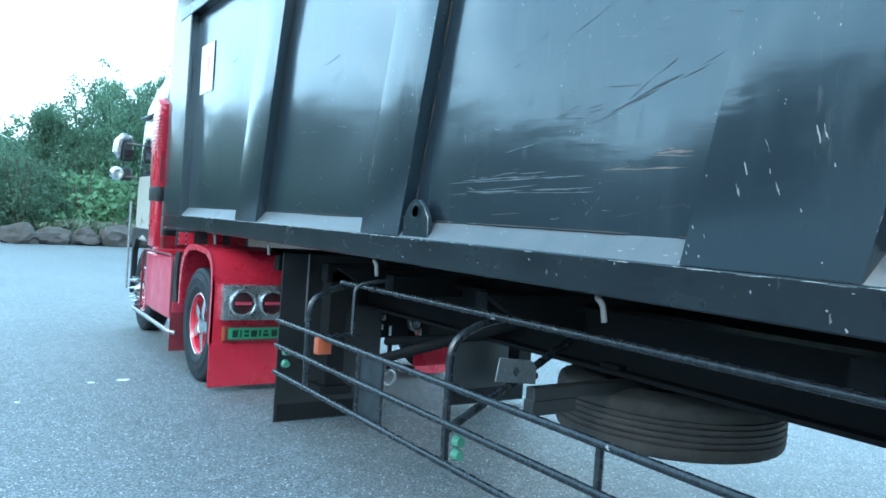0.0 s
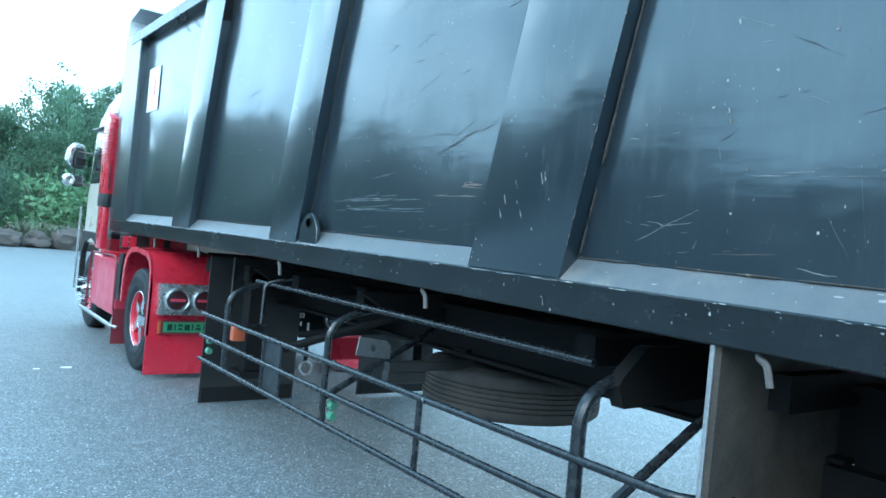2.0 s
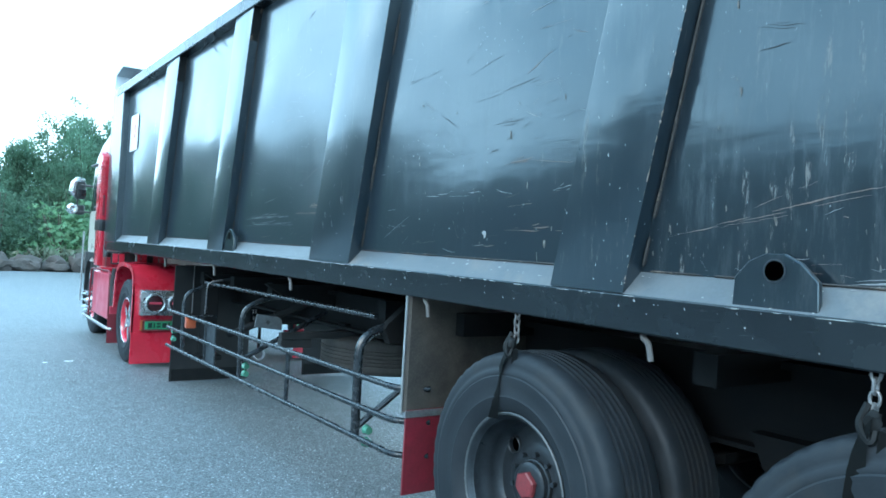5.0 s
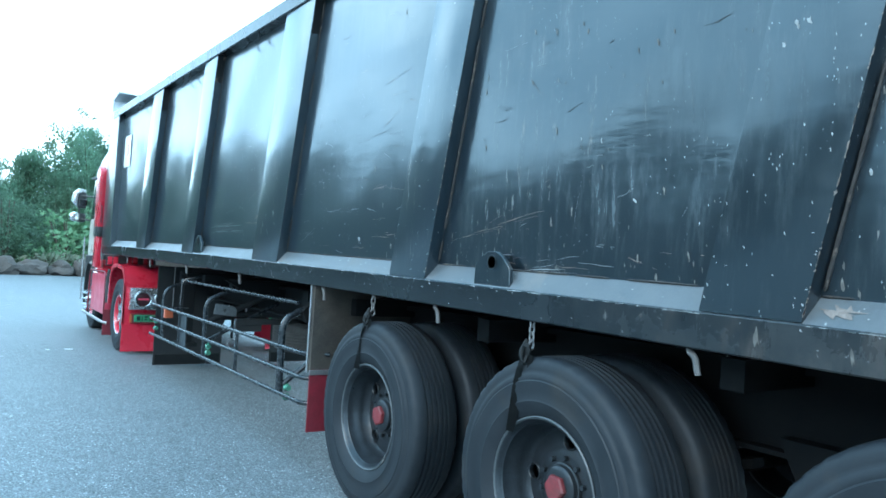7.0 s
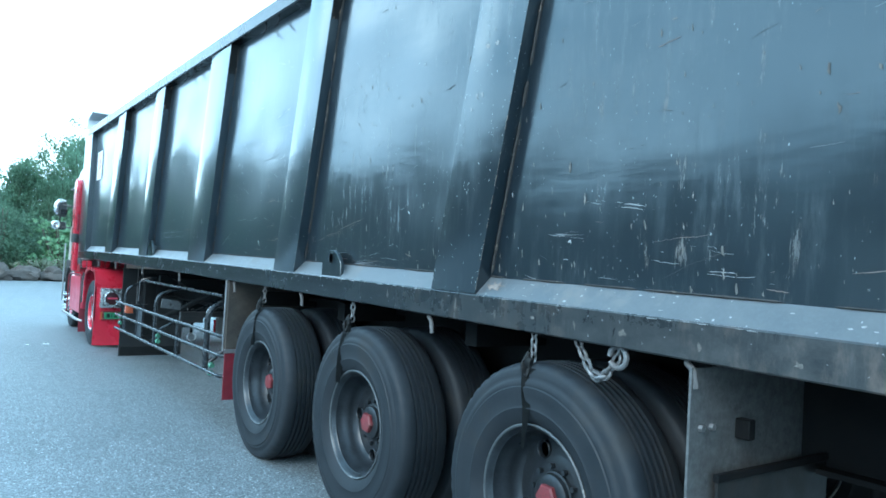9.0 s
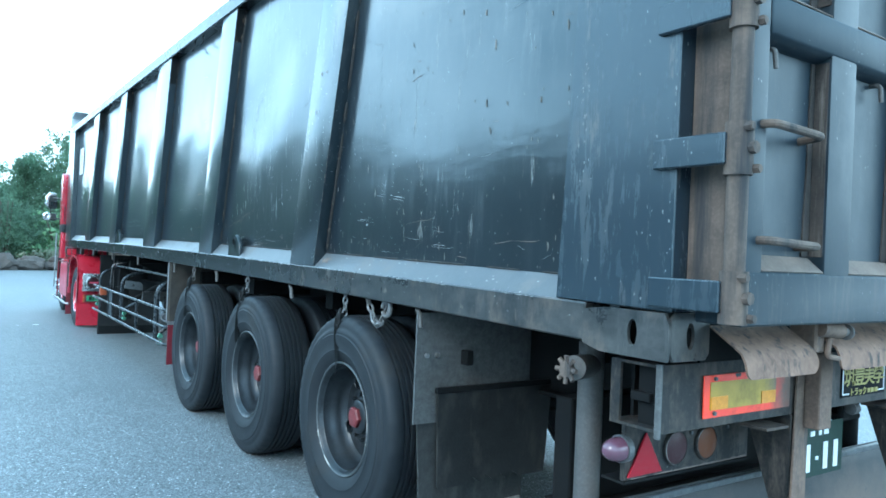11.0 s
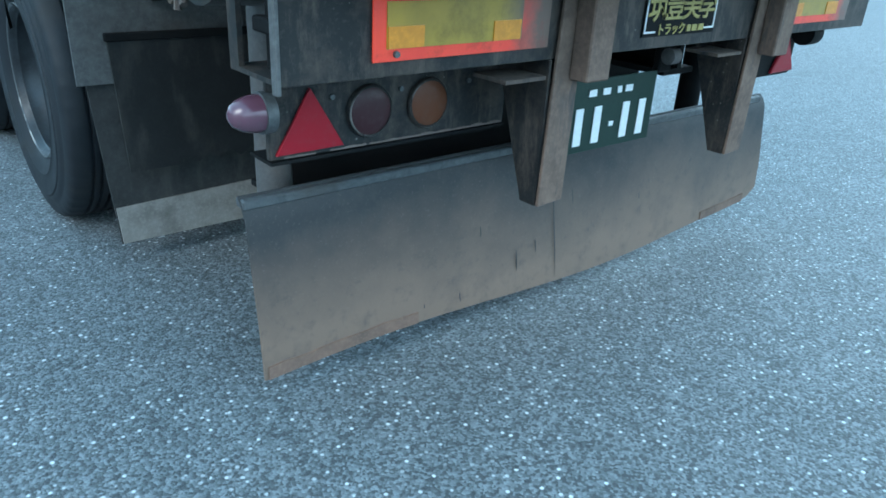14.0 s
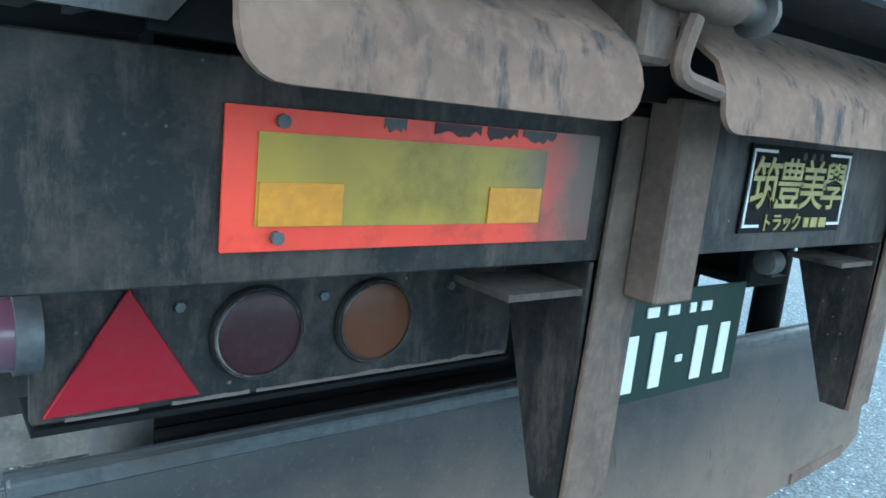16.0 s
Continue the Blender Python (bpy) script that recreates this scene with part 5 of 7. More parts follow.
# reflector boards
def reflector(x0, x1, parent, fade):
    y = BY - 0.004
    r = part("reflector_board", box(B(), x0, x1 + 0.035, y - 0.004, y, 0.978, 1.118), REFL_RED, parent, "red and yellow reflector board, its end dulled by dust")
    part("yellow_field", box(B(), x0 + 0.032, x1 - 0.06, y - 0.0065, y - 0.0042, 1.003, 1.095), REFL_YEL, r)
    part("orange_block", box(B(), x0 + 0.034, x0 + 0.125, y - 0.009, y - 0.0067, 1.004, 1.047), REFL_ORA, r)
    part("orange_block", box(B(), x1 - 0.15, x1 - 0.065, y - 0.009, y - 0.0067, 1.004, 1.047), REFL_ORA, r)
    for z in (0.992, 1.106):
        part("bolt", tube(B(), [(x0 + 0.055, y, z), (x0 + 0.055, y - 0.012, z)], 0.007, 8), GREYPLATE, r)
    for k, (u, w, m_) in enumerate(((0.36, 0.06, GREYPLATE), (0.50, 0.14, DARK_LENS), (0.66, 0.10, DARK_LENS), (0.78, 0.12, TRIM))):
        xa = x0 + u * (x1 - x0)
        rim = [(xa + w * (x1 - x0) * t, 1.117 - 0.018 * (0.6 + 0.6 * noise.noise((k * 3.1, t * 5, 2)))) for t in [i / 8 for i in range(9)]]
        part("peeled_film", prism(B(), [(xa, 1.1175), *rim, (xa + w * (x1 - x0), 1.1175)], "y", y - 0.0052, y - 0.0042), m_, r, smooth=False)
    return r


reflector(2.078, 2.55, beam, True)
reflector(3.72, 4.17, beam, True)

# lamp board under the beam
LY = -5.56
board = part("lamp_board", box(B(), 1.945, 2.66, LY, LY + 0.02, 0.735, 0.945, 0.004), BEAM, trailer, "black lamp board with triangle reflector and round lamps")
lip = B()
for k in range(70):
    x = 1.95 + 0.01 * k
    w = 0.004 + 0.006 * abs(noise.noise((x * 17, 2.0, 5.0)))
    if noise.noise((x * 9, 7.0, 1.0)) > -0.15:
        box(lip, x, x + 0.0102, LY - 0.0012, LY + 0.001, 0.737, 0.737 + w)
tagged(part("worn_lip", lip, RUSTY, board, "rusty worn lower edge"), kind="stuff")
part("board_flange", box(B(), 1.945, 2.66, LY - 0.004, LY + 0.1, 0.725, 0.733), UNDER, board)
part("triangle_reflector", prism(B(), [(1.956, 0.748), (2.132, 0.750), (2.045, 0.893)], "y", LY - 0.010, LY - 0.002, 0.001), RED_LENS, board, "red triangle reflector")
for x, mat_, lab in ((2.207, DARK_LENS, "dark red round lamp"), (2.384, AMBER_LENS, "amber round lamp")):
    lamp = part("round_lamp", lathe(B(), [(LY + 0.0, 0.060), (LY - 0.009, 0.0595), (LY - 0.014, 0.05), (LY - 0.016, 0.02), (LY - 0.0162, 0.004)], 28, (x, 0, 0.822), "y"), mat_, board, lab)
    part("lamp_ring", lathe(B(), [(LY - 0.002, 0.0645), (LY - 0.009, 0.064), (LY - 0.012, 0.062), (LY - 0.011, 0.0602), (LY - 0.002, 0.0602)], 28, (x, 0, 0.822), "y", close=True), BEAM, lamp)
    part("dust_rim", lathe(B(), [(LY - 0.0085, 0.0605), (LY - 0.0125, 0.0585), (LY - 0.0125, 0.0565), (LY - 0.009, 0.0595)], 28, (x, 0, 0.822), "y", close=True), RIMDUST, lamp)
for x in (2.105, 2.30, 2.52):
    part("bolt", tube(B(), [(x, LY, 0.865), (x, LY - 0.006, 0.865)], 0.007, 6), GREYPLATE, board)
marker = part("side_marker", lathe(B(), [(1.930, 0.042), (1.908, 0.041), (1.885, 0.035), (1.866, 0.023), (1.858, 0.008)], 24, (0, LY + 0.01, 0.846), "x"), PURPLE, board, "purple cone-shaped marker lamp")
part("marker_base", lathe(B(), [(1.955, 0.046), (1.929, 0.047), (1.928, 0.02)], 24, (0, LY + 0.01, 0.846), "x"), GREYPLATE, marker)
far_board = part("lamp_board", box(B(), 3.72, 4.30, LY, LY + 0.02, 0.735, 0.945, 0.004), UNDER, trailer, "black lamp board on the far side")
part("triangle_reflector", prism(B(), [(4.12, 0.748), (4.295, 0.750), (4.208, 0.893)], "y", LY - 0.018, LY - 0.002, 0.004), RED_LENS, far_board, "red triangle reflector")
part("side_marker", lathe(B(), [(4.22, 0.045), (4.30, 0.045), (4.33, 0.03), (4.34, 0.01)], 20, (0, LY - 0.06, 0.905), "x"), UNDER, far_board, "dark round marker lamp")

# dusty underrun board with bent top
bm = B()
nx = 40
front, back = [], []
for i in range(nx + 1):
    s = i / nx
    xt, xb = 1.933 + (4.43 - 1.933) * s, 1.952 + (4.535 - 1.952) * s
    wob = 0.018 * math.sin(7 * s + 1) + 0.02 * max(0, s - 0.86) / 0.14
    zb = 0.081 + 0.010 * math.sin(9 * s) + 0.012 * s + 0.05 * max(0, s - 0.965) / 0.035
    col = []
    for j, (t, dy) in enumerate(((0, -0.035), (0.3, -0.03), (0.6, -0.016), (0.86, -0.004), (0.90, 0.0), (0.96, 0.012), (1.0, 0.03))):
        col.append((xb + (xt - xb) * t, -5.43 + dy + wob * (1 - t), zb + (0.602 - zb) * t))
    front.append([bm.verts.new(p) for p in col])
    back.append([bm.verts.new((p[0], p[1] + 0.008, p[2])) for p in col])
for g, rev in ((front, False), (back, True)):
    for a, b in zip(g, g[1:]):
        for j in range(6):
            f = (a[j], b[j], b[j + 1], a[j + 1])
            bm.faces.new(f[::-1] if rev else f)
for i in range(nx):
    bm.faces.new((front[i][0], back[i][0], back[i + 1][0], front[i + 1][0]))
    bm.faces.new((front[i][6], front[i + 1][6], back[i + 1][6], back[i][6]))
for i in (0, nx):
    for j in range(6):
        bm.faces.new((front[i][j], front[i][j + 1], back[i][j + 1], back[i][j]))
bmesh.ops.recalc_face_normals(bm, faces=bm.faces[:])
plow = part("underrun_board", bm, PLOW, trailer, "wide dusty brown rubber board hanging low behind the bumper")
part("board_top_bar", box(B(), 1.935, 4.40, -5.425, -5.38, 0.572, 0.598, 0.004), GREYPLATE, plow)
for s0, s1 in ((0.004, 0.20), (0.80, 0.95)):
    bm = B()
    rows = []
    for i in range(13):
        s = s0 + (s1 - s0) * i / 12
        wob = 0.018 * math.sin(7 * s + 1) + 0.02 * max(0, s - 0.86) / 0.14
        zb = 0.081 + 0.010 * math.sin(9 * s) + 0.012 * s
        x = 1.952 + (4.535 - 1.952) * s
        top = 0.038 + 0.006 * noise.noise((s * 30, 1, 4))
        rows.append([bm.verts.new((x, -5.471 + wob, zb + 0.002)), bm.verts.new((x, -5.470 + wob * 0.93, zb + top)), bm.verts.new((x, -5.464 + wob * 0.93, zb + top + 0.001))])
    for a, b in zip(rows, rows[1:]):
        for j in (0, 1):
            bm.faces.new((a[j], b[j], b[j + 1], a[j + 1]))
    bmesh.ops.recalc_face_normals(bm, faces=bm.faces[:])
    bmesh.ops.solidify(bm, geom=bm.faces[:], thickness=0.004)
    part("lower_strip", bm, LOWSTRIP, plow, smooth=False)

# seam and cuts in the board
for s0, za, zb in ((0.432, 0.10, 0.52), (0.30, 0.33, 0.37), (0.265, 0.12, 0.16), (0.36, 0.17, 0.25), (0.395, 0.22, 0.27), (0.47, 0.36, 0.42), (0.21, 0.14, 0.155), (0.62, 0.30, 0.33)):
    bm = B()
    rows = []
    for i in range(9):
        z = za + (zb - za) * i / 8
        t = (z - 0.085) / (0.602 - 0.085)
        wob = 0.018 * math.sin(7 * s0 + 1)
        x = 1.952 + 2.583 * s0 + (1.933 + 2.497 * s0 - 1.952 - 2.583 * s0) * t + 0.003 * noise.noise((z * 30, s0 * 9, 1))
        dy = -0.035 + 0.031 * max(0, t) ** 1.6
        w = 0.0016 * min(1, 4 * i / 8, 4 * (1 - i / 8)) + 0.0006
        rows.append([bm.verts.new((x - w, -5.4345 + dy + wob * (1 - t), z)), bm.verts.new((x + w, -5.4345 + dy + wob * (1 - t), z))])
    for a, b in zip(rows, rows[1:]):
        bm.faces.new((a[0], a[1], b[1], b[0]))
    part("cut", bm, TRIM, plow, smooth=False)

# two tapered brackets that carry it
for x in (2.655, 3.575):
    br = part("bumper_bracket", prism(B(), [(x - 0.05, 0.56), (x + 0.045, 0.565), (x + 0.055, 1.15), (x - 0.03, 1.15)], "y", BY - 0.016, BY - 0.006, 0.002), DUSTY, trailer, "tapered dust-covered steel bracket")
    part("bracket_cap", box(B(), x + 0.012, x + 0.10, BY - 0.075, BY - 0.017, 0.895, 1.178, 0.004), DUSTY, br)
    for dx in (-0.05, 0.035):
        part("gusset", prism(B(), [(BY - 0.004, 0.56), (BY + 0.05, 0.56), (BY + 0.17, 0.90), (BY + 0.17, 0.944), (BY - 0.004, 0.944)], "x", x + dx, x + dx + 0.008), BEAM, br)
    part("bracket_shelf", box(B(), x - 0.19, x - 0.045, BY + 0.002, BY + 0.12, 0.895, 0.905), DUSTY_RUST, br)

# hoods that hang between tailgate and bumper
def hood(x0, x1):
    prof = [(-5.82, 1.290), (-5.90, 1.240), (-5.935, 1.216), (-5.950, 1.190), (-5.955, 1.138)]
    bm = B()
    ends = [0.0, 0.003, 0.008, 0.016, 0.026, 0.04]
    xs = [x0 + e for e in ends] + [x0 + 0.04 + (x1 - x0 - 0.08) * i / 12 for i in range(1, 12)] + [x1 - e for e in ends[::-1]]
    rows = []
    for x in xs:
        d = min(x - x0, x1 - x)
        row = []
        for j, (y, z) in enumerate(prof):
            if j == 4 and d < 0.035:
                z += 0.035 - math.sqrt(0.035 ** 2 - (0.035 - d) ** 2)
            row.append(bm.verts.new((x, y + 0.002 * noise.noise((x * 6, j, 2)), z + 0.002 * noise.noise((x * 5, j, 5)))))
        rows.append(row)
    for a, b in zip(rows, rows[1:]):
        for j in range(4):
            bm.faces.new((a[j], b[j], b[j + 1], a[j + 1]))
    bmesh.ops.recalc_face_normals(bm, faces=bm.faces[:])
    bmesh.ops.solidify(bm, geom=bm.faces[:], thickness=0.006)
    return part("rubber_hood", bm, HOODSKIN, trailer, "bent dust-caked rubber hood below the tailgate")


hood(2.016, 2.422)
hood(2.565, 3.48)
hood(3.60, 3.96)
part("apron", box(B(), 2.0, 4.2, -5.80, -5.79, 1.17, 1.30), UNDER, trailer)
for x in (2.492, 3.50):
    lk = part("gate_lock", tube(B(), [(x - 0.05, -5.94, 1.285), (x + 0.06, -5.95, 1.275)], 0.028, 14), DUSTY, trailer, "dusty tailgate locking pin")
    part("lock_pin", tube(B(), [(x + 0.055, -5.95, 1.275), (x + 0.10, -5.9505, 1.27), (x + 0.102, -5.9505, 1.27), (x + 0.112, -5.9506, 1.27)], [0.016, 0.016, 0.028, 0.027], 14), PIPE, lk)
    part("lock_plate", box(B(), x - 0.06, x + 0.0, -5.935, -5.84, 1.20, 1.32, 0.006), DUSTY, lk)
    part("lock_handle", tube(B(), bend([(x + 0.0, -5.95, 1.25), (x - 0.02, -5.95, 1.19), (x + 0.06, -5.95, 1.18)], 0.03), 0.010, 8), DUSTY, lk)

# latch gear at the far side of the tailgate
latch = part("gate_latch", tube(B(), [(3.490, GY - 0.04, 1.50), (3.690, GY - 0.04, 1.50)], 0.022, 12), PIPE, tailgate, "dusty tailgate latch with rods and brackets")
part("latch_rod", tube(B(), [(3.510, GY - 0.03, 1.50), (3.490, GY - 0.03, 1.66)], 0.022, 10), PIPE, latch)
part("latch_rod", tube(B(), [(3.350, GY - 0.03, 1.66), (3.520, GY - 0.03, 1.68)], 0.024, 10), PIPE, latch)
part("latch_rod", tube(B(), [(3.720, GY - 0.04, 1.49), (3.930, GY - 0.04, 1.49)], 0.020, 10), PIPE, latch)
for z in (1.54, 1.59, 1.64):
    part("latch_plate", box(B(), 3.63, 3.77, GY - 0.05, GY + 0.02, z - 0.012, z + 0.012, 0.003), PIPE, latch)
part("latch_lever", tube(B(), bend([(3.910, GY - 0.02, 1.52), (3.950, GY - 0.02, 1.62), (4.030, GY - 0.02, 2.25)], 0.05), 0.02, 10), PIPE, latch)
part("latch_block", box(B(), 3.85, 3.97, GY - 0.06, GY + 0.02, 1.52, 1.56, 0.004), PIPE, latch)

# licence plate and club sign
plate = part("licence_plate", box(B(), 2.865, 3.30, -5.606, -5.602, 0.612, 0.835, 0.0015), PLATE_GREEN, trailer, "dark green licence plate with white bars")
for x0, x1 in ((2.965, 3.0), (3.03, 3.065), (3.10, 3.12), (3.14, 3.175)):
    part("small_bar", box(B(), x0, x1, -5.610, -5.6065, 0.783, 0.803), WHITE, plate, smooth=False)
for x0, x1 in ((2.915, 2.95), (3.00, 3.035), (3.078, 3.10), (3.138, 3.173), (3.222, 3.257)):
    z0, z1 = (0.635, 0.75) if x1 - x0 > 0.025 else (0.68, 0.695)
    part("white_bar", box(B(), x0, x1, -5.610, -5.6065, z0, z1, 0.001), WHITE, plate)
part("plate_lamp", lathe(B(), [(3.285, 0.012), (3.29, 0.026), (3.33, 0.026), (3.335, 0.012)], 16, (0, -5.64, 0.885), "x"), PIPE, plate)
part("plate_bracket", box(B(), 3.33, 3.40, -5.59, -5.56, 0.82, 0.93, 0.006), UNDER, plate)

sign = part("club_sign", box(B(), 2.963, 3.315, BY - 0.004, BY - 0.001, 0.978, 1.130), UNDER, beam, "black sign with gold characters and white corner lines")
y0, y1 = BY - 0.0065, BY - 0.0042
for x0, x1, za, zb in ((2.968, 2.973, 0.988, 1.122), (2.973, 3.04, 1.117, 1.122), (3.305, 3.310, 0.990, 1.124), (3.23, 3.305, 1.119, 1.124), (2.973, 3.02, 0.988, 0.993), (3.26, 3.305, 0.990, 0.995)):
    part("corner_line", box(B(), x0, x1, y0, y1, za, zb), WHITE, sign, smooth=False)


def text_part(body, size, at, rot, material, parent, name, extrude=0.001, bold=0.0):
    cu = bpy.data.curves.new(name, "FONT")
    cu.body, cu.size, cu.extrude, cu.offset = body, size, extrude, bold
    cu.align_x, cu.align_y = "CENTER", "CENTER"
    tmp = new(name, cu)
    bpy.context.view_layer.update()
    me = bpy.data.meshes.new_from_object(tmp.evaluated_get(bpy.context.evaluated_depsgraph_get()))
    bpy.data.objects.remove(tmp)
    m = Matrix.Translation(at) @ rot
    me.transform(m)
    me.materials.append(material)
    ob = new(name, me)
    ob.parent = parent
    return ob


BACKWARD = Euler((radians(90), 0, 0)).to_matrix().to_4x4()
for k, ch in enumerate("筑豊美學"):
    text_part(ch, 0.096, (3.022 + 0.08 * k, BY - 0.0055, 1.057), BACKWARD, GOLD, sign, "character", 0.001, 0.0009)
text_part("トラック", 0.034, (3.095, BY - 0.0055, 0.994), BACKWARD, GOLD, sign, "character", 0.001, 0.0005)
for x, w in ((3.172, 0.018), (3.198, 0.024), (3.230, 0.026)):
    part("small_bar", box(B(), x, x + w, BY - 0.0065, BY - 0.0042, 0.986, 1.004), GOLD, sign, smooth=False)
for x in (3.175, 3.205, 3.235):
    part("star", lathe(B(), [(BY - 0.0042, 0.009), (BY - 0.006, 0.008), (BY - 0.0062, 0.002)], 5, (x - 0.04, 0, 1.115), "y"), BROWNPLATE, sign)

# hooks under the rail, lugs on the body
def rail_hook(y):
    z = floor_z(y) - 0.130
    return part("rail_hook", tube(B(), bend([(XL + 0.05, y + 0.03, z + 0.01), (XL + 0.03, y + 0.03, z - 0.012), (XL + 0.03, y, z - 0.03), (XL + 0.028, y - 0.015, z - 0.092)], 0.025), 0.011, 8), PIPE, trailer, "bent steel rope hook")


for y in (6.2, 4.93, 3.35, 1.74, 0.08, -1.27, -2.84, -4.38):
    rail_hook(y)
for y, q, hz in ((2.965, 1.2, 1.05), (-1.72, 1.4, 0.95)):
    bm = prism(B(), [(y - 0.095 * q, 0.004), (y + 0.095 * q, 0.004), (y + 0.092 * q, 0.095 * hz), (y + 0.060 * q, 0.150 * hz), (y + 0.022 * q, 0.176 * hz), (y - 0.018 * q, 0.176 * hz), (y - 0.055 * q, 0.150 * hz), (y - 0.092 * q, 0.095 * hz)], "x", XL + 0.012, XL + 0.036, 0.003)
    lug = part("lifting_lug", shear(bm), BLACK_REAR, trailer, "black steel lug with a hole, welded to the rail")
    z = floor_z(y)
    part("lug_hole", tube(B(), [(XL + 0.009, y, z + 0.122 * hz), (XL + 0.0115, y, z + 0.122 * hz)], 0.030, 18), TRIM, lug)
    part("hole_rim", lathe(B(), [(XL + 0.0085, 0.036), (XL + 0.0078, 0.033), (XL + 0.0085, 0.030)], 20, (0, y, z + 0.122 * hz), "x"), RIMGREY, lug, "worn rim of the hole")
    part("lug_web", shear(box(B(), XL + 0.036, XL + 0.085, y - 0.012, y + 0.012, 0.004, 0.13)), BLACK, lug)

# ---- rubber tie straps and chains that hang from the rail ----
def chain(bm, pts, r=0.005, size=0.026):
    for i, p in enumerate(pts):
        p = Vector(p)
        q = Vector(pts[min(i + 1, len(pts) - 1)]) - Vector(pts[max(i - 1, 0)])
        q.normalize()
        side = Vector((1, 0, 0)) if i % 2 else Vector((0, 1, 0))
        side = (side - q * side.dot(q)).normalized()
        loop = []
        for k in range(11):
            t = 2 * math.pi * k / 10
            loop.append(p + q * (size * 0.85 * math.cos(t)) + side * (size * 0.5 * math.sin(t)))
        tube(bm, loop, r, 6, cap=False)
    return bm


for k, (y, drop) in enumerate(((-0.585, 0.34), (-2.0, 0.38), (-3.60, 0.36))):
    z = floor_z(y) - 0.130
    st = thing("tie_strap", (XL + 0.03, y, z), "black rubber tie strap with steel chain hanging over a tyre", "strap", "tie straps along the rail")
    part("chain", chain(B(), [(XL + 0.035, y, z - 0.005 - 0.034 * i) for i in range(4)]), CHAINSTEEL, st, "short steel chain")
    zt = z - 0.115
    lean = (0.10, 0.08, 0.0)[k]
    bm = B()
    rows = []
    for i in range(9):
        t = i / 8
        w = 0.010 + 0.012 * min(1, 3 * t)
        yy = y - 0.02 + lean * t + 0.012 * math.sin(5 * t + k)
        tw = 0.010 * math.sin(4 * t + 2 * k)
        zz = zt - drop * t
        x = XL - 0.012 - 0.010 * math.sin(3.1 * t)
        rows.append([bm.verts.new((x - tw, yy - w, zz)), bm.verts.new((x + tw, yy + w, zz))])
    for a, b in zip(rows, rows[1:]):
        bm.faces.new((a[0], a[1], b[1], b[0]))
    bmesh.ops.solidify(bm, geom=bm.faces[:], thickness=0.009)
    part("strap", bm, STRAPRUBBER, st)
    bm = B()
    rows = []
    for i in range(6):
        t = i / 5
        yy = y - 0.045 + 0.4 * lean * t - 0.008 * math.sin(3 * t)
        rows.append([bm.verts.new((XL - 0.004, yy - 0.014 + 0.004 * t, zt - 0.03 - 0.17 * t)), bm.verts.new((XL - 0.009, yy + 0.014 - 0.004 * t, zt - 0.03 - 0.17 * t))])
    for a, b in zip(rows, rows[1:]):
        bm.faces.new((a[0], a[1], b[1], b[0]))
    bmesh.ops.solidify(bm, geom=bm.faces[:], thickness=0.007)
    part("strap_tail", bm, STRAPRUBBER, st)
    bm = B()
    bmesh.ops.create_icosphere(bm, subdivisions=2, radius=1.0)
    for v in bm.verts:
        v.co *= 1 + 0.35 * noise.noise(v.co * 1.6 + Vector((k * 3.0, 1, 0)))
        v.co = Vector((XL - 0.002 + v.co.x * 0.017, y - 0.012 + v.co.y * 0.022, zt - 0.012 + v.co.z * 0.030))
    part("strap_knot", bm, STRAPRUBBER, st)
    part("strap_loop", tube(B(), bend([(XL + 0.02, y + 0.01, zt + 0.03), (XL - 0.012, y + 0.022, zt - 0.03), (XL - 0.016, y - 0.02, zt - 0.075), (XL + 0.01, y - 0.02, zt + 0.01)], 0.03), 0.010, 6), STRAPRUBBER, st)

y = -3.95
z = floor_z(y) - 0.130
loop = thing("hanging_chain", (XL + 0.04, y, z), "loop of rusty steel chain with a hook hanging from the rail", "chain")
pts = [(XL + 0.05, y + 0.11 - 0.22 * s, z - 0.01 - 0.12 * math.sin(math.pi * s)) for s in [i / 9 for i in range(10)]]
for i in range(len(pts)):
    bm = B()
    a, b = pts[max(i - 1, 0)], pts[min(i + 1, len(pts) - 1)]
    q = (Vector(b) - Vector(a)).normalized()
    side = Vector((1, 0, 0)) if i % 2 else Vector((0, 0, 1))
    side = (side - q * side.dot(q)).normalized()
    tube(bm, [Vector(pts[i]) + q * (0.0255 * math.cos(2 * math.pi * j / 10)) + side * (0.015 * math.sin(2 * math.pi * j / 10)) for j in range(11)], 0.007, 6, cap=False)
    part("link", bm, CHAINSTEEL, loop)
bm = B()
tube(bm, [(XL + 0.04, y - 0.1 + 0.04 * math.cos(2 * math.pi * i / 12), z - 0.04 + 0.04 * math.sin(2 * math.pi * i / 12)) for i in range(12)], 0.011, 8)
part("ring_hook", bm, CHAINSTEEL, loop)

# small tarp hooks under the top rail, one white notice on the first bay
for a, b in [(7.3, 7.3)] + RIBS:
    for dy in (0.75, 1.02):
        y = b + LEAN * TOP0 - dy
        if y > -5.2:
            z = floor_z(y) + TOP0
            part("tarp_hook", tube(B(), bend([(XL + 0.03, y, z + 0.01), (XL + 0.03, y, z - 0.05), (XL + 0.0, y - 0.02, z - 0.085)], 0.03), 0.007, 8), RIMGREY, trailer)
notice = part("white_notice", box(B(), XL + 0.0705, XL + 0.0735, 6.72, 7.12, 2.62, 3.08), WHITE, trailer, "white notice sheet with a red bar")
part("notice_bar", box(B(), XL + 0.067, XL + 0.070, 6.84, 6.90, 2.78, 2.95), RED, notice)

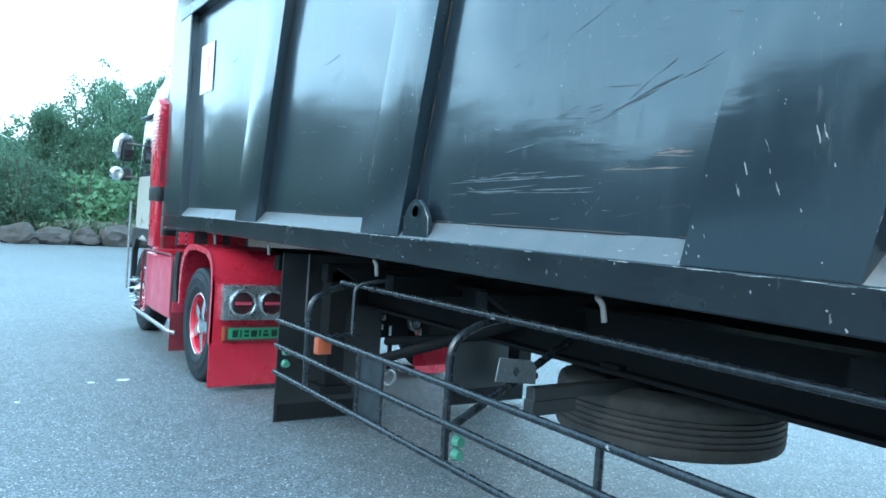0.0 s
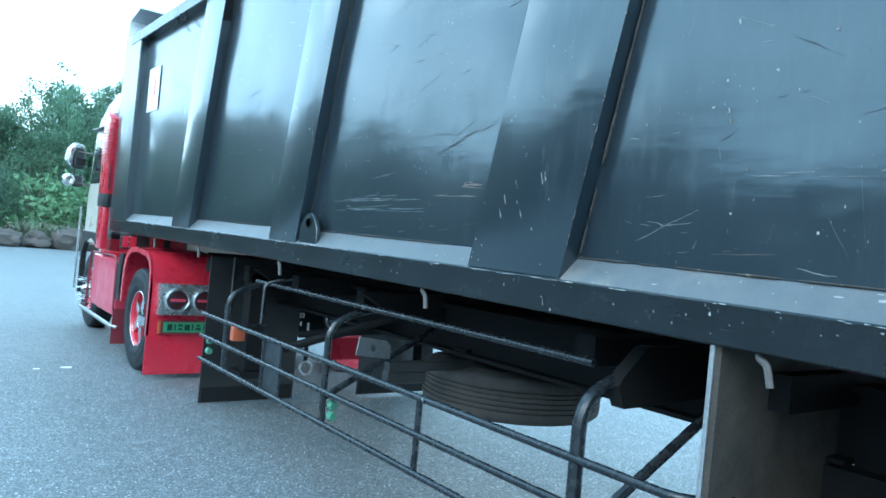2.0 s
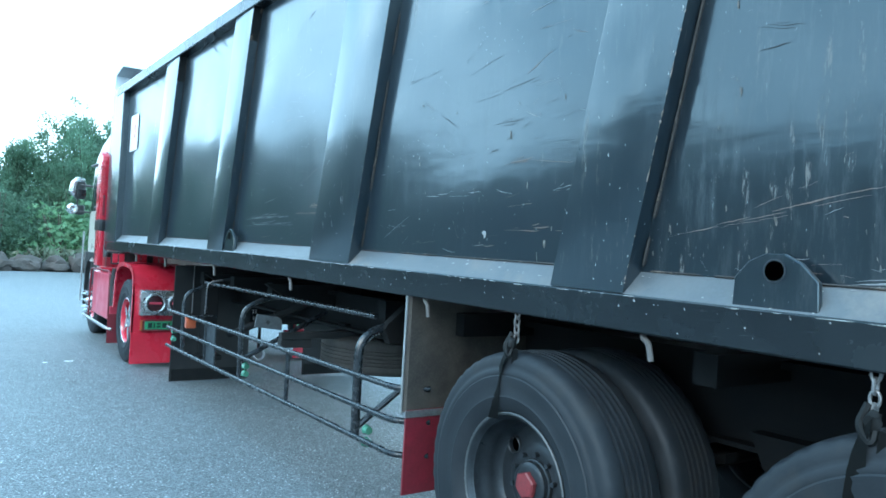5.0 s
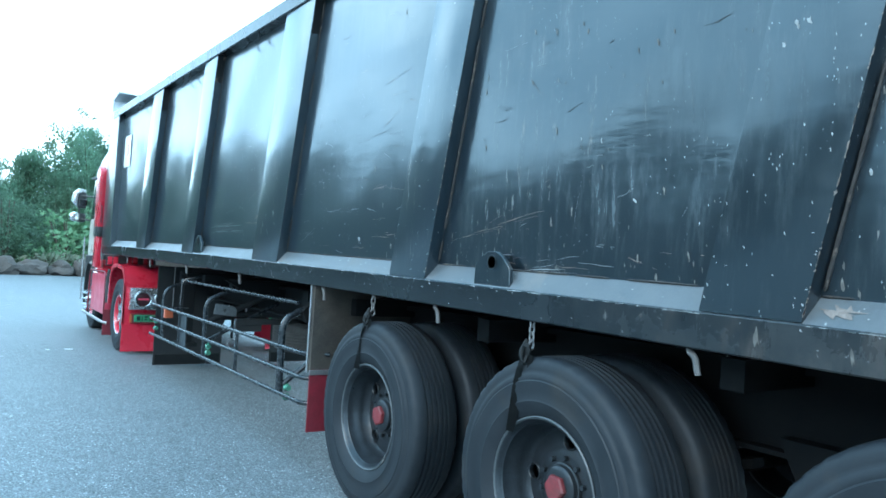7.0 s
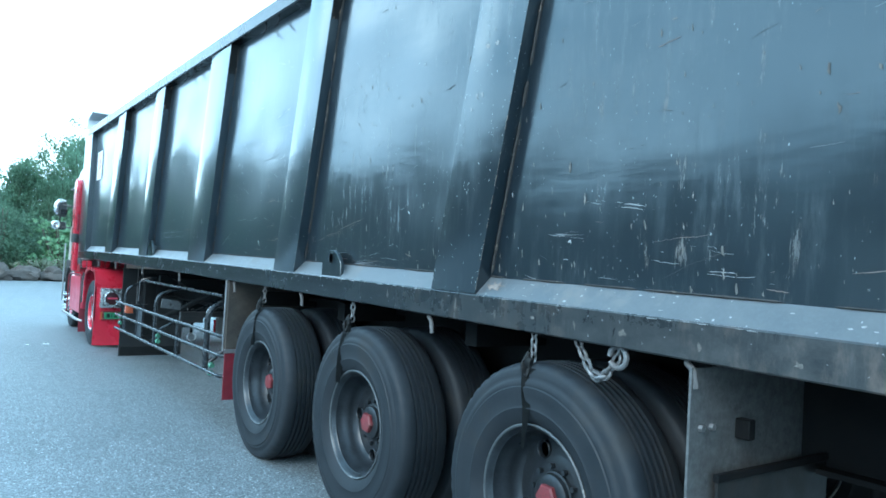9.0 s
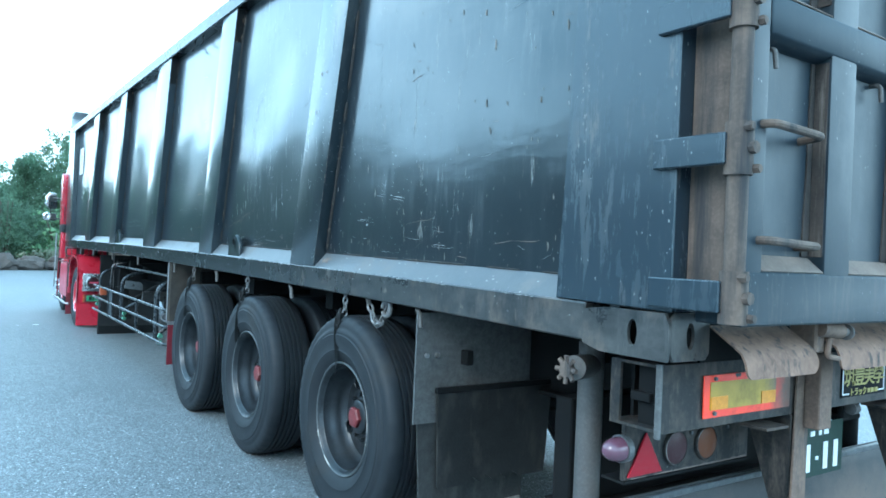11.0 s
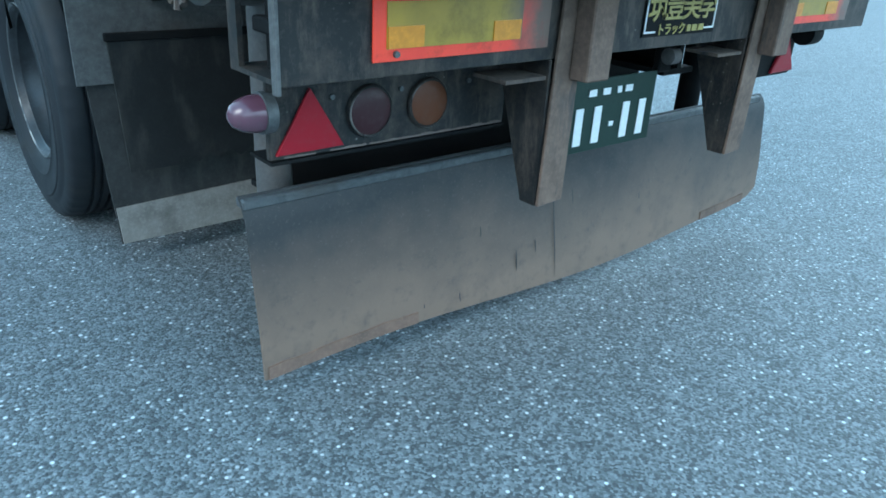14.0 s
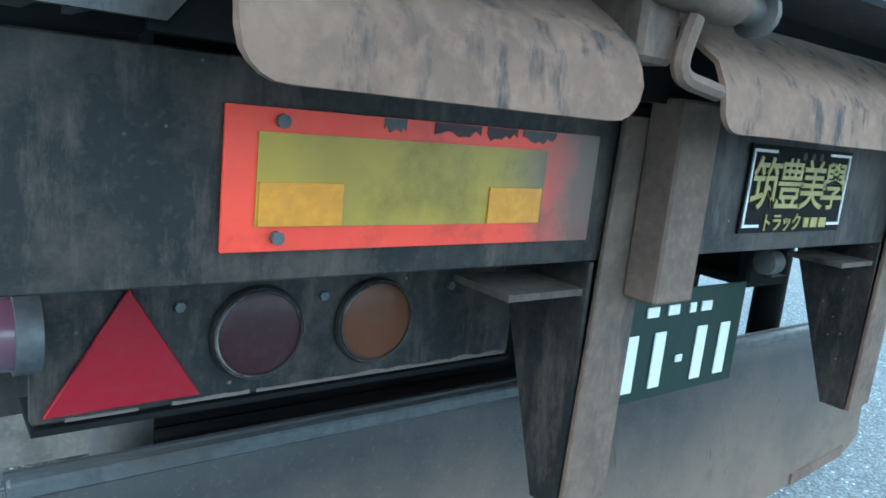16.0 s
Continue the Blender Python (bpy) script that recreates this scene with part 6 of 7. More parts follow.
truck = thing("truck_tractor", (3.1, 8.0, 0), "red and cream tractor truck with chrome trim, coupled to the trailer", "truck")
# landing gear, air tank and hoses under the front of the trailer
for x in (2.25, 4.0):
    lg = part("landing_leg", box(B(), x - 0.07, x + 0.07, 4.55, 4.69, 0.35, 1.15, 0.006), UNDER, trailer)
    part("leg_foot", box(B(), x - 0.12, x + 0.12, 4.50, 4.74, 0.30, 0.35, 0.006), UNDER, lg)
bm = prism(B(), [(1.815, 0.90), (1.83, 0.995), (2.0, 0.975), (2.03, 0.945), (2.03, 0.875)], "y", 2.235, 2.243, 0.002)
tool = part("tool_bracket", bm, GREYPLATE, trailer, "grey steel tab with a hole")
part("tab_hole", prism(B(), [(1.90, 0.935), (1.918, 0.955), (1.936, 0.935), (1.918, 0.915)], "y", 2.231, 2.2345), TRIM, tool)
part("tab_arm", box(box(B(), 2.035, 2.76, 2.245, 2.30, 0.80, 0.855, 0.004), 2.035, 2.29, 2.25, 2.31, 0.735, 0.80, 0.004), TRIM, tool)
part("landing_cross", box(B(), 3.02, 3.93, 4.56, 4.66, 0.655, 1.06, 0.006), UNDER, trailer, "dark cross beam of the landing gear")
part("landing_brace", tube(B(), [(2.28, 4.05, 0.62), (2.62, 2.95, 1.04)], 0.032, 10), UNDER, trailer)
part("landing_brace", tube(B(), [(2.62, 4.5, 0.66), (3.35, 3.2, 0.92)], 0.03, 10), UNDER, trailer)
chamber = part("coupling_box", box(B(), 2.80, 3.17, 5.09, 5.5, 0.58, 0.85, 0.02, 2), UNDER, truck, "black box with white figures behind the tractor")
part("box_lens", lathe(B(), [(5.10, 0.075), (5.07, 0.066), (5.066, 0.05), (5.064, 0.01)], 24, (3.24, 0, 0.715), "y"), DARKGLASS, chamber)
part("lens_ring", lathe(B(), [(5.10, 0.086), (5.05, 0.084), (5.045, 0.076), (5.06, 0.070)], 24, (3.24, 0, 0.715), "y", close=True), STEEL, chamber)
part("box_bar", box(B(), 2.985, 3.005, 5.084, 5.089, 0.60, 0.68), WHITE, chamber)
part("box_bar", box(B(), 2.91, 2.925, 5.084, 5.089, 0.65, 0.69), WHITE, chamber)
part("ring_stem", box(B(), 2.97, 3.0, 5.05, 5.07, 0.32, 0.60), UNDER, chamber)
text_part("33", 0.06, (2.92, 5.086, 0.745), BACKWARD, WHITE, chamber, "figure", 0.001, 0.001)
part("ring_handle", tube(B(), [(2.985 + 0.06 * math.cos(2 * math.pi * i / 14), 5.045, 0.262 + 0.06 * math.sin(2 * math.pi * i / 14)) for i in range(15)], 0.013, 8, False), STEEL, chamber)

# ---- tractor truck ----
TXL = 1.80
arch = [(5.99, 0.40), (5.99, 0.93), (6.015, 1.06), (6.08, 1.15), (6.20, 1.195), (6.55, 1.215), (6.80, 1.195), (6.93, 1.13), (7.01, 1.0), (7.04, 0.80), (7.04, 0.62)]
for fl in (False, True):
    bm = ribbon(B(), arch[::-1], "x", TXL, 2.42, 0.02)
    inner = [(6.025, 0.42), (6.025, 0.90), (6.05, 1.02), (6.11, 1.10), (6.22, 1.145), (6.55, 1.165), (6.76, 1.145), (6.88, 1.09), (6.96, 0.97), (6.995, 0.80), (7.0, 0.62)]
    prism(bm, arch + inner[::-1], "x", TXL - 0.004, TXL + 0.02)
    fender = part("rear_fender", flip(bm) if fl else bm, RED, truck, "glossy red rear fender")
    bm = box(B(), TXL, 2.42, 5.984, 5.994, 0.05, 0.415, 0.002)
    part("mudflap", flip(bm) if fl else bm, RED, fender, "red mudflap")
    bm = B()
    for i in range(9):
        tube(bm, [(1.84 + i * 0.065, 5.99, 0.955), (1.84 + i * 0.065, 5.982, 0.955)], 0.008, 6)
    tagged(part("rivets", flip(bm) if fl else bm, RED, fender), kind="stuff")
    bm = box(B(), 1.87, 2.43, 5.90, 5.985, 0.62, 0.915, 0.006, 2)
    lb = part("lamp_box", flip(bm) if fl else bm, LAMPBOX, fender, "chrome lamp box with two round red lamps")
    for x in (2.03, 2.285):
        bm = lathe(B(), [(5.899, 0.118), (5.872, 0.116), (5.866, 0.105), (5.870, 0.094), (5.892, 0.088)], 32, (x, 0, 0.765), "y")
        part("lamp_ring", flip(bm) if fl else bm, LAMPBOX, lb)
        bm = lathe(B(), [(5.895, 0.09), (5.888, 0.088), (5.880, 0.06), (5.878, 0.01)], 28, (x, 0, 0.765), "y")
        part("lamp_lens", flip(bm) if fl else bm, DARK_LENS, lb, "dark red lens")
        bm = box(B(), x - 0.07, x + 0.07, 5.868, 5.880, 0.752, 0.778, 0.003)
        part("lens_bar", flip(bm) if fl else bm, PINK, lb)
    bm = box(B(), 1.90, 2.42, 5.95, 5.985, 0.435, 0.565, 0.004)
    gp = part("name_board", flip(bm) if fl else bm, REDCAP, fender, "framed green board with plain bars")
    bm = box(B(), 1.94, 2.40, 5.944, 5.949, 0.455, 0.548)
    part("green_field", flip(bm) if fl else bm, GREEN_GLOW, gp)
    for x, w, za, zb in ((1.975, 0.045, 0.472, 0.53), (2.04, 0.012, 0.472, 0.53), (2.075, 0.04, 0.475, 0.495), (2.075, 0.04, 0.51, 0.53), (2.135, 0.05, 0.472, 0.528), (2.205, 0.014, 0.475, 0.53), (2.24, 0.05, 0.475, 0.50), (2.25, 0.03, 0.51, 0.53), (2.315, 0.05, 0.472, 0.53)):
        bm = box(B(), x, x + w, 5.939, 5.943, za, zb)
        part("dark_bar", flip(bm) if fl else bm, PLATE_GREEN, gp)
    bm = box(B(), 1.885, 1.915, 5.942, 5.949, 0.44, 0.56, 0.003)
    part("orange_end", flip(bm) if fl else bm, ORANGE_LENS, gp)

tw = wheel(truck, CHROME, RED, RUBBER, chrome=True, dish=0.11)
tw["label"] = "tractor wheel with red rim and polished trim"
part("wheel_cover", lathe(B(), [(0.09, 0.10), (0.055, 0.095), (0.04, 0.06), (0.035, 0.02)], 28), CHROME, tw)
bm = B()
for k in range(5):
    t = 2 * math.pi * k / 5
    c, s = math.cos(t), math.sin(t)
    prism(bm, [(0.10 * c - 0.05 * s, 0.10 * s + 0.05 * c), (0.26 * c - 0.03 * s, 0.26 * s + 0.03 * c), (0.26 * c + 0.03 * s, 0.26 * s - 0.03 * c), (0.10 * c + 0.05 * s, 0.10 * s - 0.05 * c)], "x", 0.05, 0.065)
part("cover_spokes", bm, CHROME, tw)
tw.matrix_basis = pose(TXL + 0.03, 6.53, 0.503, 40)
tw.scale = (0.95, 0.95, 0.95)
twin(tw, pose(TXL + 0.03 + 0.6, 6.53, 0.503, 10, 0, 180))
twin(tw, pose(2 * XM - TXL - 0.03, 6.53, 0.503, 10, 0, 180))
FRONT_W = 9.48
twin(tw, pose(1.97, FRONT_W, 0.503, 70))
twin(tw, pose(2 * XM - 1.97, FRONT_W, 0.503, 10, 0, 180))
for y in (6.53, FRONT_W):
    part("axle", tube(B(), [(2.2, y, 0.503), (4.05, y, 0.503)], 0.07, 12), UNDER, truck)
for x in (XM - 0.42, XM + 0.42):
    part("chassis_rail", box(B(), x - 0.04, x + 0.04, 5.7, 10.4, 0.78, 1.03, 0.006), RED_DULL, truck)
part("rear_cross", box(B(), XM - 0.42, XM + 0.42, 5.66, 5.72, 0.75, 1.02, 0.006), RED_DULL, truck)
part("fifth_wheel", box(B(), XM - 0.45, XM + 0.45, 6.2, 7.1, 1.03, 1.19, 0.02), UNDER, truck)
part("centre_flap", box(B(), 3.40, 4.05, 5.33, 5.345, 0.28, 0.50), RED, truck, "red flap behind the drive axle")
sign = part("sign_board", box(B(), TXL - 0.07, TXL + 0.62, 6.98, 6.995, 1.165, 1.32, 0.004), TRIM, truck, "dark sign board with red plain bars")
for x in (TXL - 0.05, TXL + 0.22, TXL + 0.44):
    for za in (1.186, 1.240, 1.292):
        part("pale_bar", box(B(), x - 0.004, x + 0.144, 6.974, 6.979, za, za + 0.008), CREAM, sign)
    part("red_bar", box(B(), x, x + 0.062, 6.968, 6.973, 1.185, 1.30, 0.002), RED, sign)
    part("red_bar", box(B(), x + 0.074, x + 0.140, 6.968, 6.973, 1.185, 1.30, 0.002), RED, sign)


# side cover, rail and tank between the axles
part("tank_cover", box(B(), TXL + 0.03, 2.3, 7.45, 8.35, 0.40, 1.02, 0.05, 3), PINK, truck, "rounded red tank cover")
part("tank_cover", box(B(), TXL + 0.05, 2.3, 8.40, 8.75, 0.40, 1.02, 0.05, 3), PINK, truck)
# Far cover mirrored from the near side, added to block bright ground behind.
part("tank_cover", flip(box(B(), TXL + 0.03, 2.3, 7.45, 8.75, 0.40, 1.02, 0.05, 3)), PINK, truck)
part("cover_edge", tube(B(), bend([(TXL + 0.02, 8.78, 0.35), (TXL + 0.02, 8.74, 1.04), (TXL + 0.02, 7.42, 1.06), (TXL + 0.02, 7.40, 0.45)], 0.12), 0.012, 8), RED_DULL, truck)
part("side_rail", tube(B(), bend([(TXL + 0.1, 9.1, 0.34), (TXL - 0.02, 9.0, 0.34), (TXL - 0.02, 7.35, 0.32), (TXL + 0.05, 7.30, 0.30)], 0.06), 0.022, 12), STEEL, truck, "grey side underrun tube")
part("rail_flap", box(B(), TXL + 0.0, TXL + 0.35, 7.31, 7.32, 0.12, 0.50), RED_DULL, truck)
part("hose", tube(B(), bend([(TXL + 0.06, 7.35, 1.1), (TXL + 0.04, 7.36, 0.9), (TXL + 0.05, 7.34, 0.6)], 0.1), 0.03, 8), TRIM, truck)

# cab
CX0, CX1, CY0, CY1 = 1.95, 2 * XM - 1.95, 8.42, 9.98
MX = CX0 - 0.065
cab_prof = [(CY0, 1.10), (CY1 - 0.05, 1.10), (CY1, 1.35), (CY1 - 0.02, 1.75), (CY1 - 0.22, 2.55), (CY1 - 0.40, 2.76), (CY0 + 0.75, 2.93), (CY0 + 0.35, 3.02), (CY0, 3.04)]
cab = part("cab", prism(B(), cab_prof, "x", CX0, CX1, 0.05, 3), CREAM, truck, "cream-white cab with dark windows")
for fl in (False, True):
    def put(name, bm, mat_, label=""):
        return part(name, flip(bm) if fl else bm, mat_, cab, label)
    put("side_window", prism(B(), [(CY0 + 0.62, 1.90), (CY1 - 0.12, 1.90), (CY1 - 0.30, 2.50), (CY0 + 0.62, 2.60)], "x", CX0 - 0.004, CX0 + 0.02, 0.003), DARKGLASS, "dark side window")
    put("window_frame", prism(B(), [(CY0 + 0.62, 1.85), (CY0 + 0.70, 1.85), (CY0 + 0.70, 2.75), (CY0 + 0.62, 2.75)], "x", CX0 - 0.010, CX0 + 0.02), TRIM)
    put("window_visor", box(B(), CX0 - 0.07, CX0 + 0.01, CY0 + 0.6, CY1 - 0.30, 2.60, 2.63, 0.01), TRIM)
    put("door_stripe", prism(B(), [(CY0 + 0.02, 1.12), (CY0 + 0.55, 1.12), (CY0 + 0.55, 2.5), (CY0 + 0.02, 2.9)], "x", CX0 - 0.006, CX0 + 0.02), GREYPLATE)
    put("corner_panel", box(B(), CX0 - 0.008, CX0 + 0.3, CY0 - 0.02, CY0 + 0.45, 1.02, 1.30, 0.02), TRIM)
    put("wheel_arch", prism(B(), [(8.86, 0.55), (8.88, 0.85), (9.06, 1.08), (9.48, 1.18), (9.84, 1.10), (9.98, 0.95), (10.02, 0.4), (10.06, 0.4), (10.06, 1.26), (8.80, 1.26), (8.80, 0.55)], "x", CX0 - 0.01, CX0 + 0.06, 0.006), TRIM, "black wheel arch trim")
    put("step_panel", box(B(), CX0 - 0.03, CX0 + 0.35, 8.30, 8.82, 0.42, 1.22, 0.03, 2), RED, "red lower step panel")
    mir = put("mirror", box(B(), MX - 0.16, MX - 0.01, 9.94, 10.08, 2.09, 2.38, 0.05, 3), TRIM, "dark door mirror with a chrome cap, on an arm")
    bm = prism(B(), [(MX - 0.24, 2.20), (MX - 0.22, 2.36), (MX - 0.15, 2.44), (MX - 0.03, 2.42), (MX - 0.04, 2.37), (MX - 0.13, 2.36), (MX - 0.16, 2.28), (MX - 0.17, 2.12)], "y", 9.93, 10.10, 0.015, 2)
    part("chrome_cap", flip(bm) if fl else bm, CHROME, mir)
    bm = box(B(), MX - 0.13, MX - 0.01, 9.930, 9.938, 2.14, 2.24, 0.003)
    part("mirror_glass", flip(bm) if fl else bm, DARKGLASS, mir)
    bm = box(B(), MX - 0.15, MX - 0.01, 9.94, 10.06, 1.84, 2.0, 0.05, 3)
    part("mirror_housing", flip(bm) if fl else bm, TRIM, mir)
    bm = lathe(B(), [(9.93, 0.012), (9.925, 0.05), (9.94, 0.075), (10.0, 0.085), (10.05, 0.07)], 20, (MX - 0.19, 0, 1.93), "y")
    part("round_mirror", flip(bm) if fl else bm, CHROME, mir)
    bm = tube(B(), bend([(CX0, 9.8, 2.30), (MX - 0.11, 9.96, 2.32), (MX - 0.13, 9.98, 1.90), (CX0, 9.85, 1.88)], 0.05), 0.014, 8)
    part("mirror_arm", flip(bm) if fl else bm, TRIM, mir)
    put("corner_pole", tube(B(), [(CX0 - 0.05, 10.06, 0.45), (CX0 - 0.05, 10.06, 1.58)], 0.014, 8), STEEL, "thin corner marker pole")
    put("wheel_spikes", tube(tube(B(), [(CX0 + 0.03, FRONT_W, 0.503), (CX0 - 0.06, FRONT_W, 0.503)], [0.09, 0.035], 16), [(CX0 - 0.02, FRONT_W + 0.12, 0.6), (CX0 - 0.10, FRONT_W + 0.12, 0.6)], [0.03, 0.02], 10), STEEL, "protruding chrome hub trim")
    for k in range(8):
        t = 2 * math.pi * k / 8
        c, q = 0.14 * math.cos(t), 0.14 * math.sin(t)
        put("hub_spike", tube(B(), [(CX0 + 0.03, FRONT_W + c, 0.503 + q), (CX0 - 0.03, FRONT_W + c, 0.503 + q), (CX0 - 0.10, FRONT_W + c * 1.1, 0.503 + q * 1.1)], [0.022, 0.020, 0.004], 8), CHROME)
# upright red intake duct behind the cab
DA, DB = TXL - 0.035, TXL + 0.06
duct = part("intake_duct", box(B(), DA, DB, 8.10, 8.40, 1.74, 2.56, 0.02, 2), RED, truck, "red ribbed intake duct behind the cab")
for k in range(11):
    part("duct_rib", box(B(), DA - 0.006, DB + 0.004, 8.092, 8.406, 2.13 + 0.036 * k, 2.148 + 0.036 * k, 0.004), RED, duct)
for x in (DA + 0.035, DB - 0.045):
    part("duct_groove", box(B(), x, x + 0.012, 8.096, 8.11, 1.80, 2.09), RED_DULL, duct)
part("duct_collar", box(B(), DA - 0.004, DB + 0.004, 8.09, 8.41, 1.59, 1.75, 0.03, 2), TRIM, duct)
part("duct_foot", box(B(), DA + 0.01, DB - 0.01, 8.12, 8.38, 1.10, 1.60, 0.02, 2), RED, duct)
part("duct_head", prism(B(), [(8.10, 2.55), (8.40, 2.55), (8.40, 2.66), (8.26, 2.72), (8.10, 2.63)], "x", DA, DB, 0.01), RED, duct)
part("rear_step", box(B(), TXL + 0.02, 2.3, 8.1, 8.35, 1.03, 1.08, 0.006), RED, truck)


# ---- surroundings ----
def leaves(rng, centres, sizes, per, leaf, flat=0.6, droop=0.0):
    """Many small leaf quads round clump centres."""
    V, F = [], []
    for c, s in zip(centres, sizes):
        k = max(3, int(per * s * s))
        d = rng.normal(size=(k, 3))
        d /= np.linalg.norm(d, axis=1)[:, None]
        r = s * rng.random(k) ** 0.45
        p = np.array(c) + d * r[:, None] * np.array([1, 1, flat])
        u = rng.normal(size=(k, 3))
        u[:, 2] -= droop
        u /= np.linalg.norm(u, axis=1)[:, None]
        w = np.cross(u, rng.normal(size=(k, 3)))
        w /= np.linalg.norm(w, axis=1)[:, None] + 1e-9
        L = leaf * (0.6 + 0.8 * rng.random(k))[:, None]
        W = L * (0.28 + 0.2 * rng.random(k))[:, None]
        q = np.stack([p - u * L, p + w * W, p + u * L, p - w * W], 1).reshape(-1, 3)
        n0 = len(V)
        V.extend(q.tolist())
        F.extend([(n0 + 4 * i, n0 + 4 * i + 1, n0 + 4 * i + 2, n0 + 4 * i + 3) for i in range(k)])
    return V, F


def bush(name, x, y, w, h, seed, material, label, category="bush", leaf=0.062, per=280, group=""):
    rng = np.random.default_rng(seed)
    th = thing(name, (x, y, 0), label, category, group)
    bm = B()
    for k in range(5):
        a = rng.random() * 6.28
        tube(bm, [(x, y, 0.0), (x + 0.15 * w * math.cos(a), y + 0.15 * w * math.sin(a), 0.3 * h), (x + 0.32 * w * math.cos(a), y + 0.3 * w * math.sin(a), 0.72 * h)], [0.09, 0.06, 0.02], 6)
    part("stalk", bm, BARK, th)
    cs, ss = [], []
    n = int(10 + 7 * w)
    for k in range(n):
        a, r = rng.random() * 6.28, math.sqrt(rng.random())
        z = h * (0.12 + 0.8 * rng.random() * (1 - 0.45 * r * r))
        cs.append((x + 0.5 * w * r * math.cos(a), y + 0.45 * w * r * math.sin(a), z))
        ss.append((0.10 + 0.12 * rng.random()) * (w + h) * 0.75)
    V, F = leaves(rng, cs, ss, per, leaf)
    ob = raw("crown", V, F, material, th)
    ob.matrix_parent_inverse = Matrix.Translation(-th.location)
    return th


def bamboo(x, y, h, seed, n=21, spread=3.4, label="tall green bamboo clump with drooping feathery tops"):
    rng = np.random.default_rng(seed)
    th = thing("bamboo_clump", (x, y, 0), label, "bamboo", "bamboo grove")
    bm, cs, ss = B(), [], []
    for k in range(n):
        a = rng.random() * 6.28
        bx, by = x + spread * (rng.random() - 0.5), y + spread * (rng.random() - 0.5)
        hh = h * (0.75 + 0.25 * rng.random())
        lean = (0.10 + 0.16 * rng.random()) * hh
        pts = []
        for i in range(7):
            s = i / 6
            pts.append((bx + lean * math.cos(a) * s ** 2.2, by + lean * math.sin(a) * s ** 2.2, hh * (s - 0.07 * s ** 4)))
        tube(bm, pts, [0.05, 0.048, 0.044, 0.038, 0.03, 0.02, 0.008], 6)
        for i in range(15):
            s = 0.22 + 0.78 * rng.random()
            px, py, pz = bx + lean * math.cos(a) * s ** 2.2, by + lean * math.sin(a) * s ** 2.2, hh * (s - 0.07 * s ** 4)
            b, rr = rng.random() * 6.28, 0.08 + 0.62 * (1.1 - s) + 0.15 * rng.random()
            cs.append((px + rr * math.cos(b), py + rr * math.sin(b), pz - 0.25 * rr))
            ss.append((0.34 + 0.32 * rng.random()) * (1.25 - 0.5 * s))
    tagged(part("culm", bm, CULM, th), kind="stuff")
    V, F = leaves(rng, cs, ss, 760, 0.064, 1.0, 0.9)
    ob = raw("foliage", V, F, LEAF_BAMBOO, th)
    ob.matrix_parent_inverse = Matrix.Translation(-th.location)
    return th


rng0 = np.random.default_rng(5)
for k, (x, y, h) in enumerate(((1.5, 37, 4.6), (4.0, 39, 6.9), (6.2, 36, 8.4), (8.6, 38, 10.2), (11.2, 37, 11.0), (13.6, 40, 11.0), (-2.2, 39, 5.4), (16.5, 40, 10.5))):
    bamboo(x, y, h, 20 + k)
for k, (x, y, w, h) in enumerate(((-2.8, 33.5, 5.0, 5.0), (0.6, 33.0, 4.4, 4.4), (2.2, 32.4, 2.8, 4.3), (-6.4, 33, 5.5, 5.6), (8.4, 36.0, 3.6, 3.4), (12.0, 36.5, 4.0, 3.8), (-10.5, 32.5, 6, 6.0), (5.6, 35.0, 3.0, 3.2))):
    bush("bush", x, y, w, h, 60 + k, LEAF_BUSH, "dense dark green bush behind the rocks", group="bushes behind the rocks")
# Last four, hidden behind the trailer, are added to block low sky light.
for k, (x, y, w, h) in enumerate(((2.5, 43, 6, 5.0), (7.0, 43, 6, 6.6), (11.5, 43, 6, 7.6), (16.0, 44, 6, 8.0), (21.5, 42, 8, 11), (28, 41, 8, 12), (34, 38, 8, 12), (40, 34, 8, 11))):
    bush("tree", x, y, w, h, 70 + k, LEAF_BUSH, "dark broadleaf tree added behind the bamboo to fill gaps and block light", "tree", 0.14, 70, "trees behind the bamboo")
for k, (x, y, w, h) in enumerate(((-15, 33, 7, 6.6), (-20.5, 35, 8, 7.2), (-27, 38, 9, 8.0), (-33, 44, 9, 9.0))):
    bush("bush", x, y, w, h, 80 + k, LEAF_BUSH, "tall dark green bush beside the parking area", leaf=0.2, per=40, group="bushes behind the rocks")
for k, (x, y, w, h) in enumerate(((4.7, 32.3, 2.8, 3.3), (6.6, 32.7, 3.0, 3.3), (9.4, 34.0, 3.4, 3.0), (3.9, 31.0, 2.2, 1.1), (5.5, 31.3, 2.4, 1.2), (7.2, 31.6, 2.6, 1.3))):
    bush("vine_bush", x, y, w, h, 90 + k, LEAF_LIGHT if k < 3 else GRASS, "low light green vines and dry grass" if k < 3 else "tuft of tall dry grass behind rocks", "bush", 0.15, 70, "low growth")

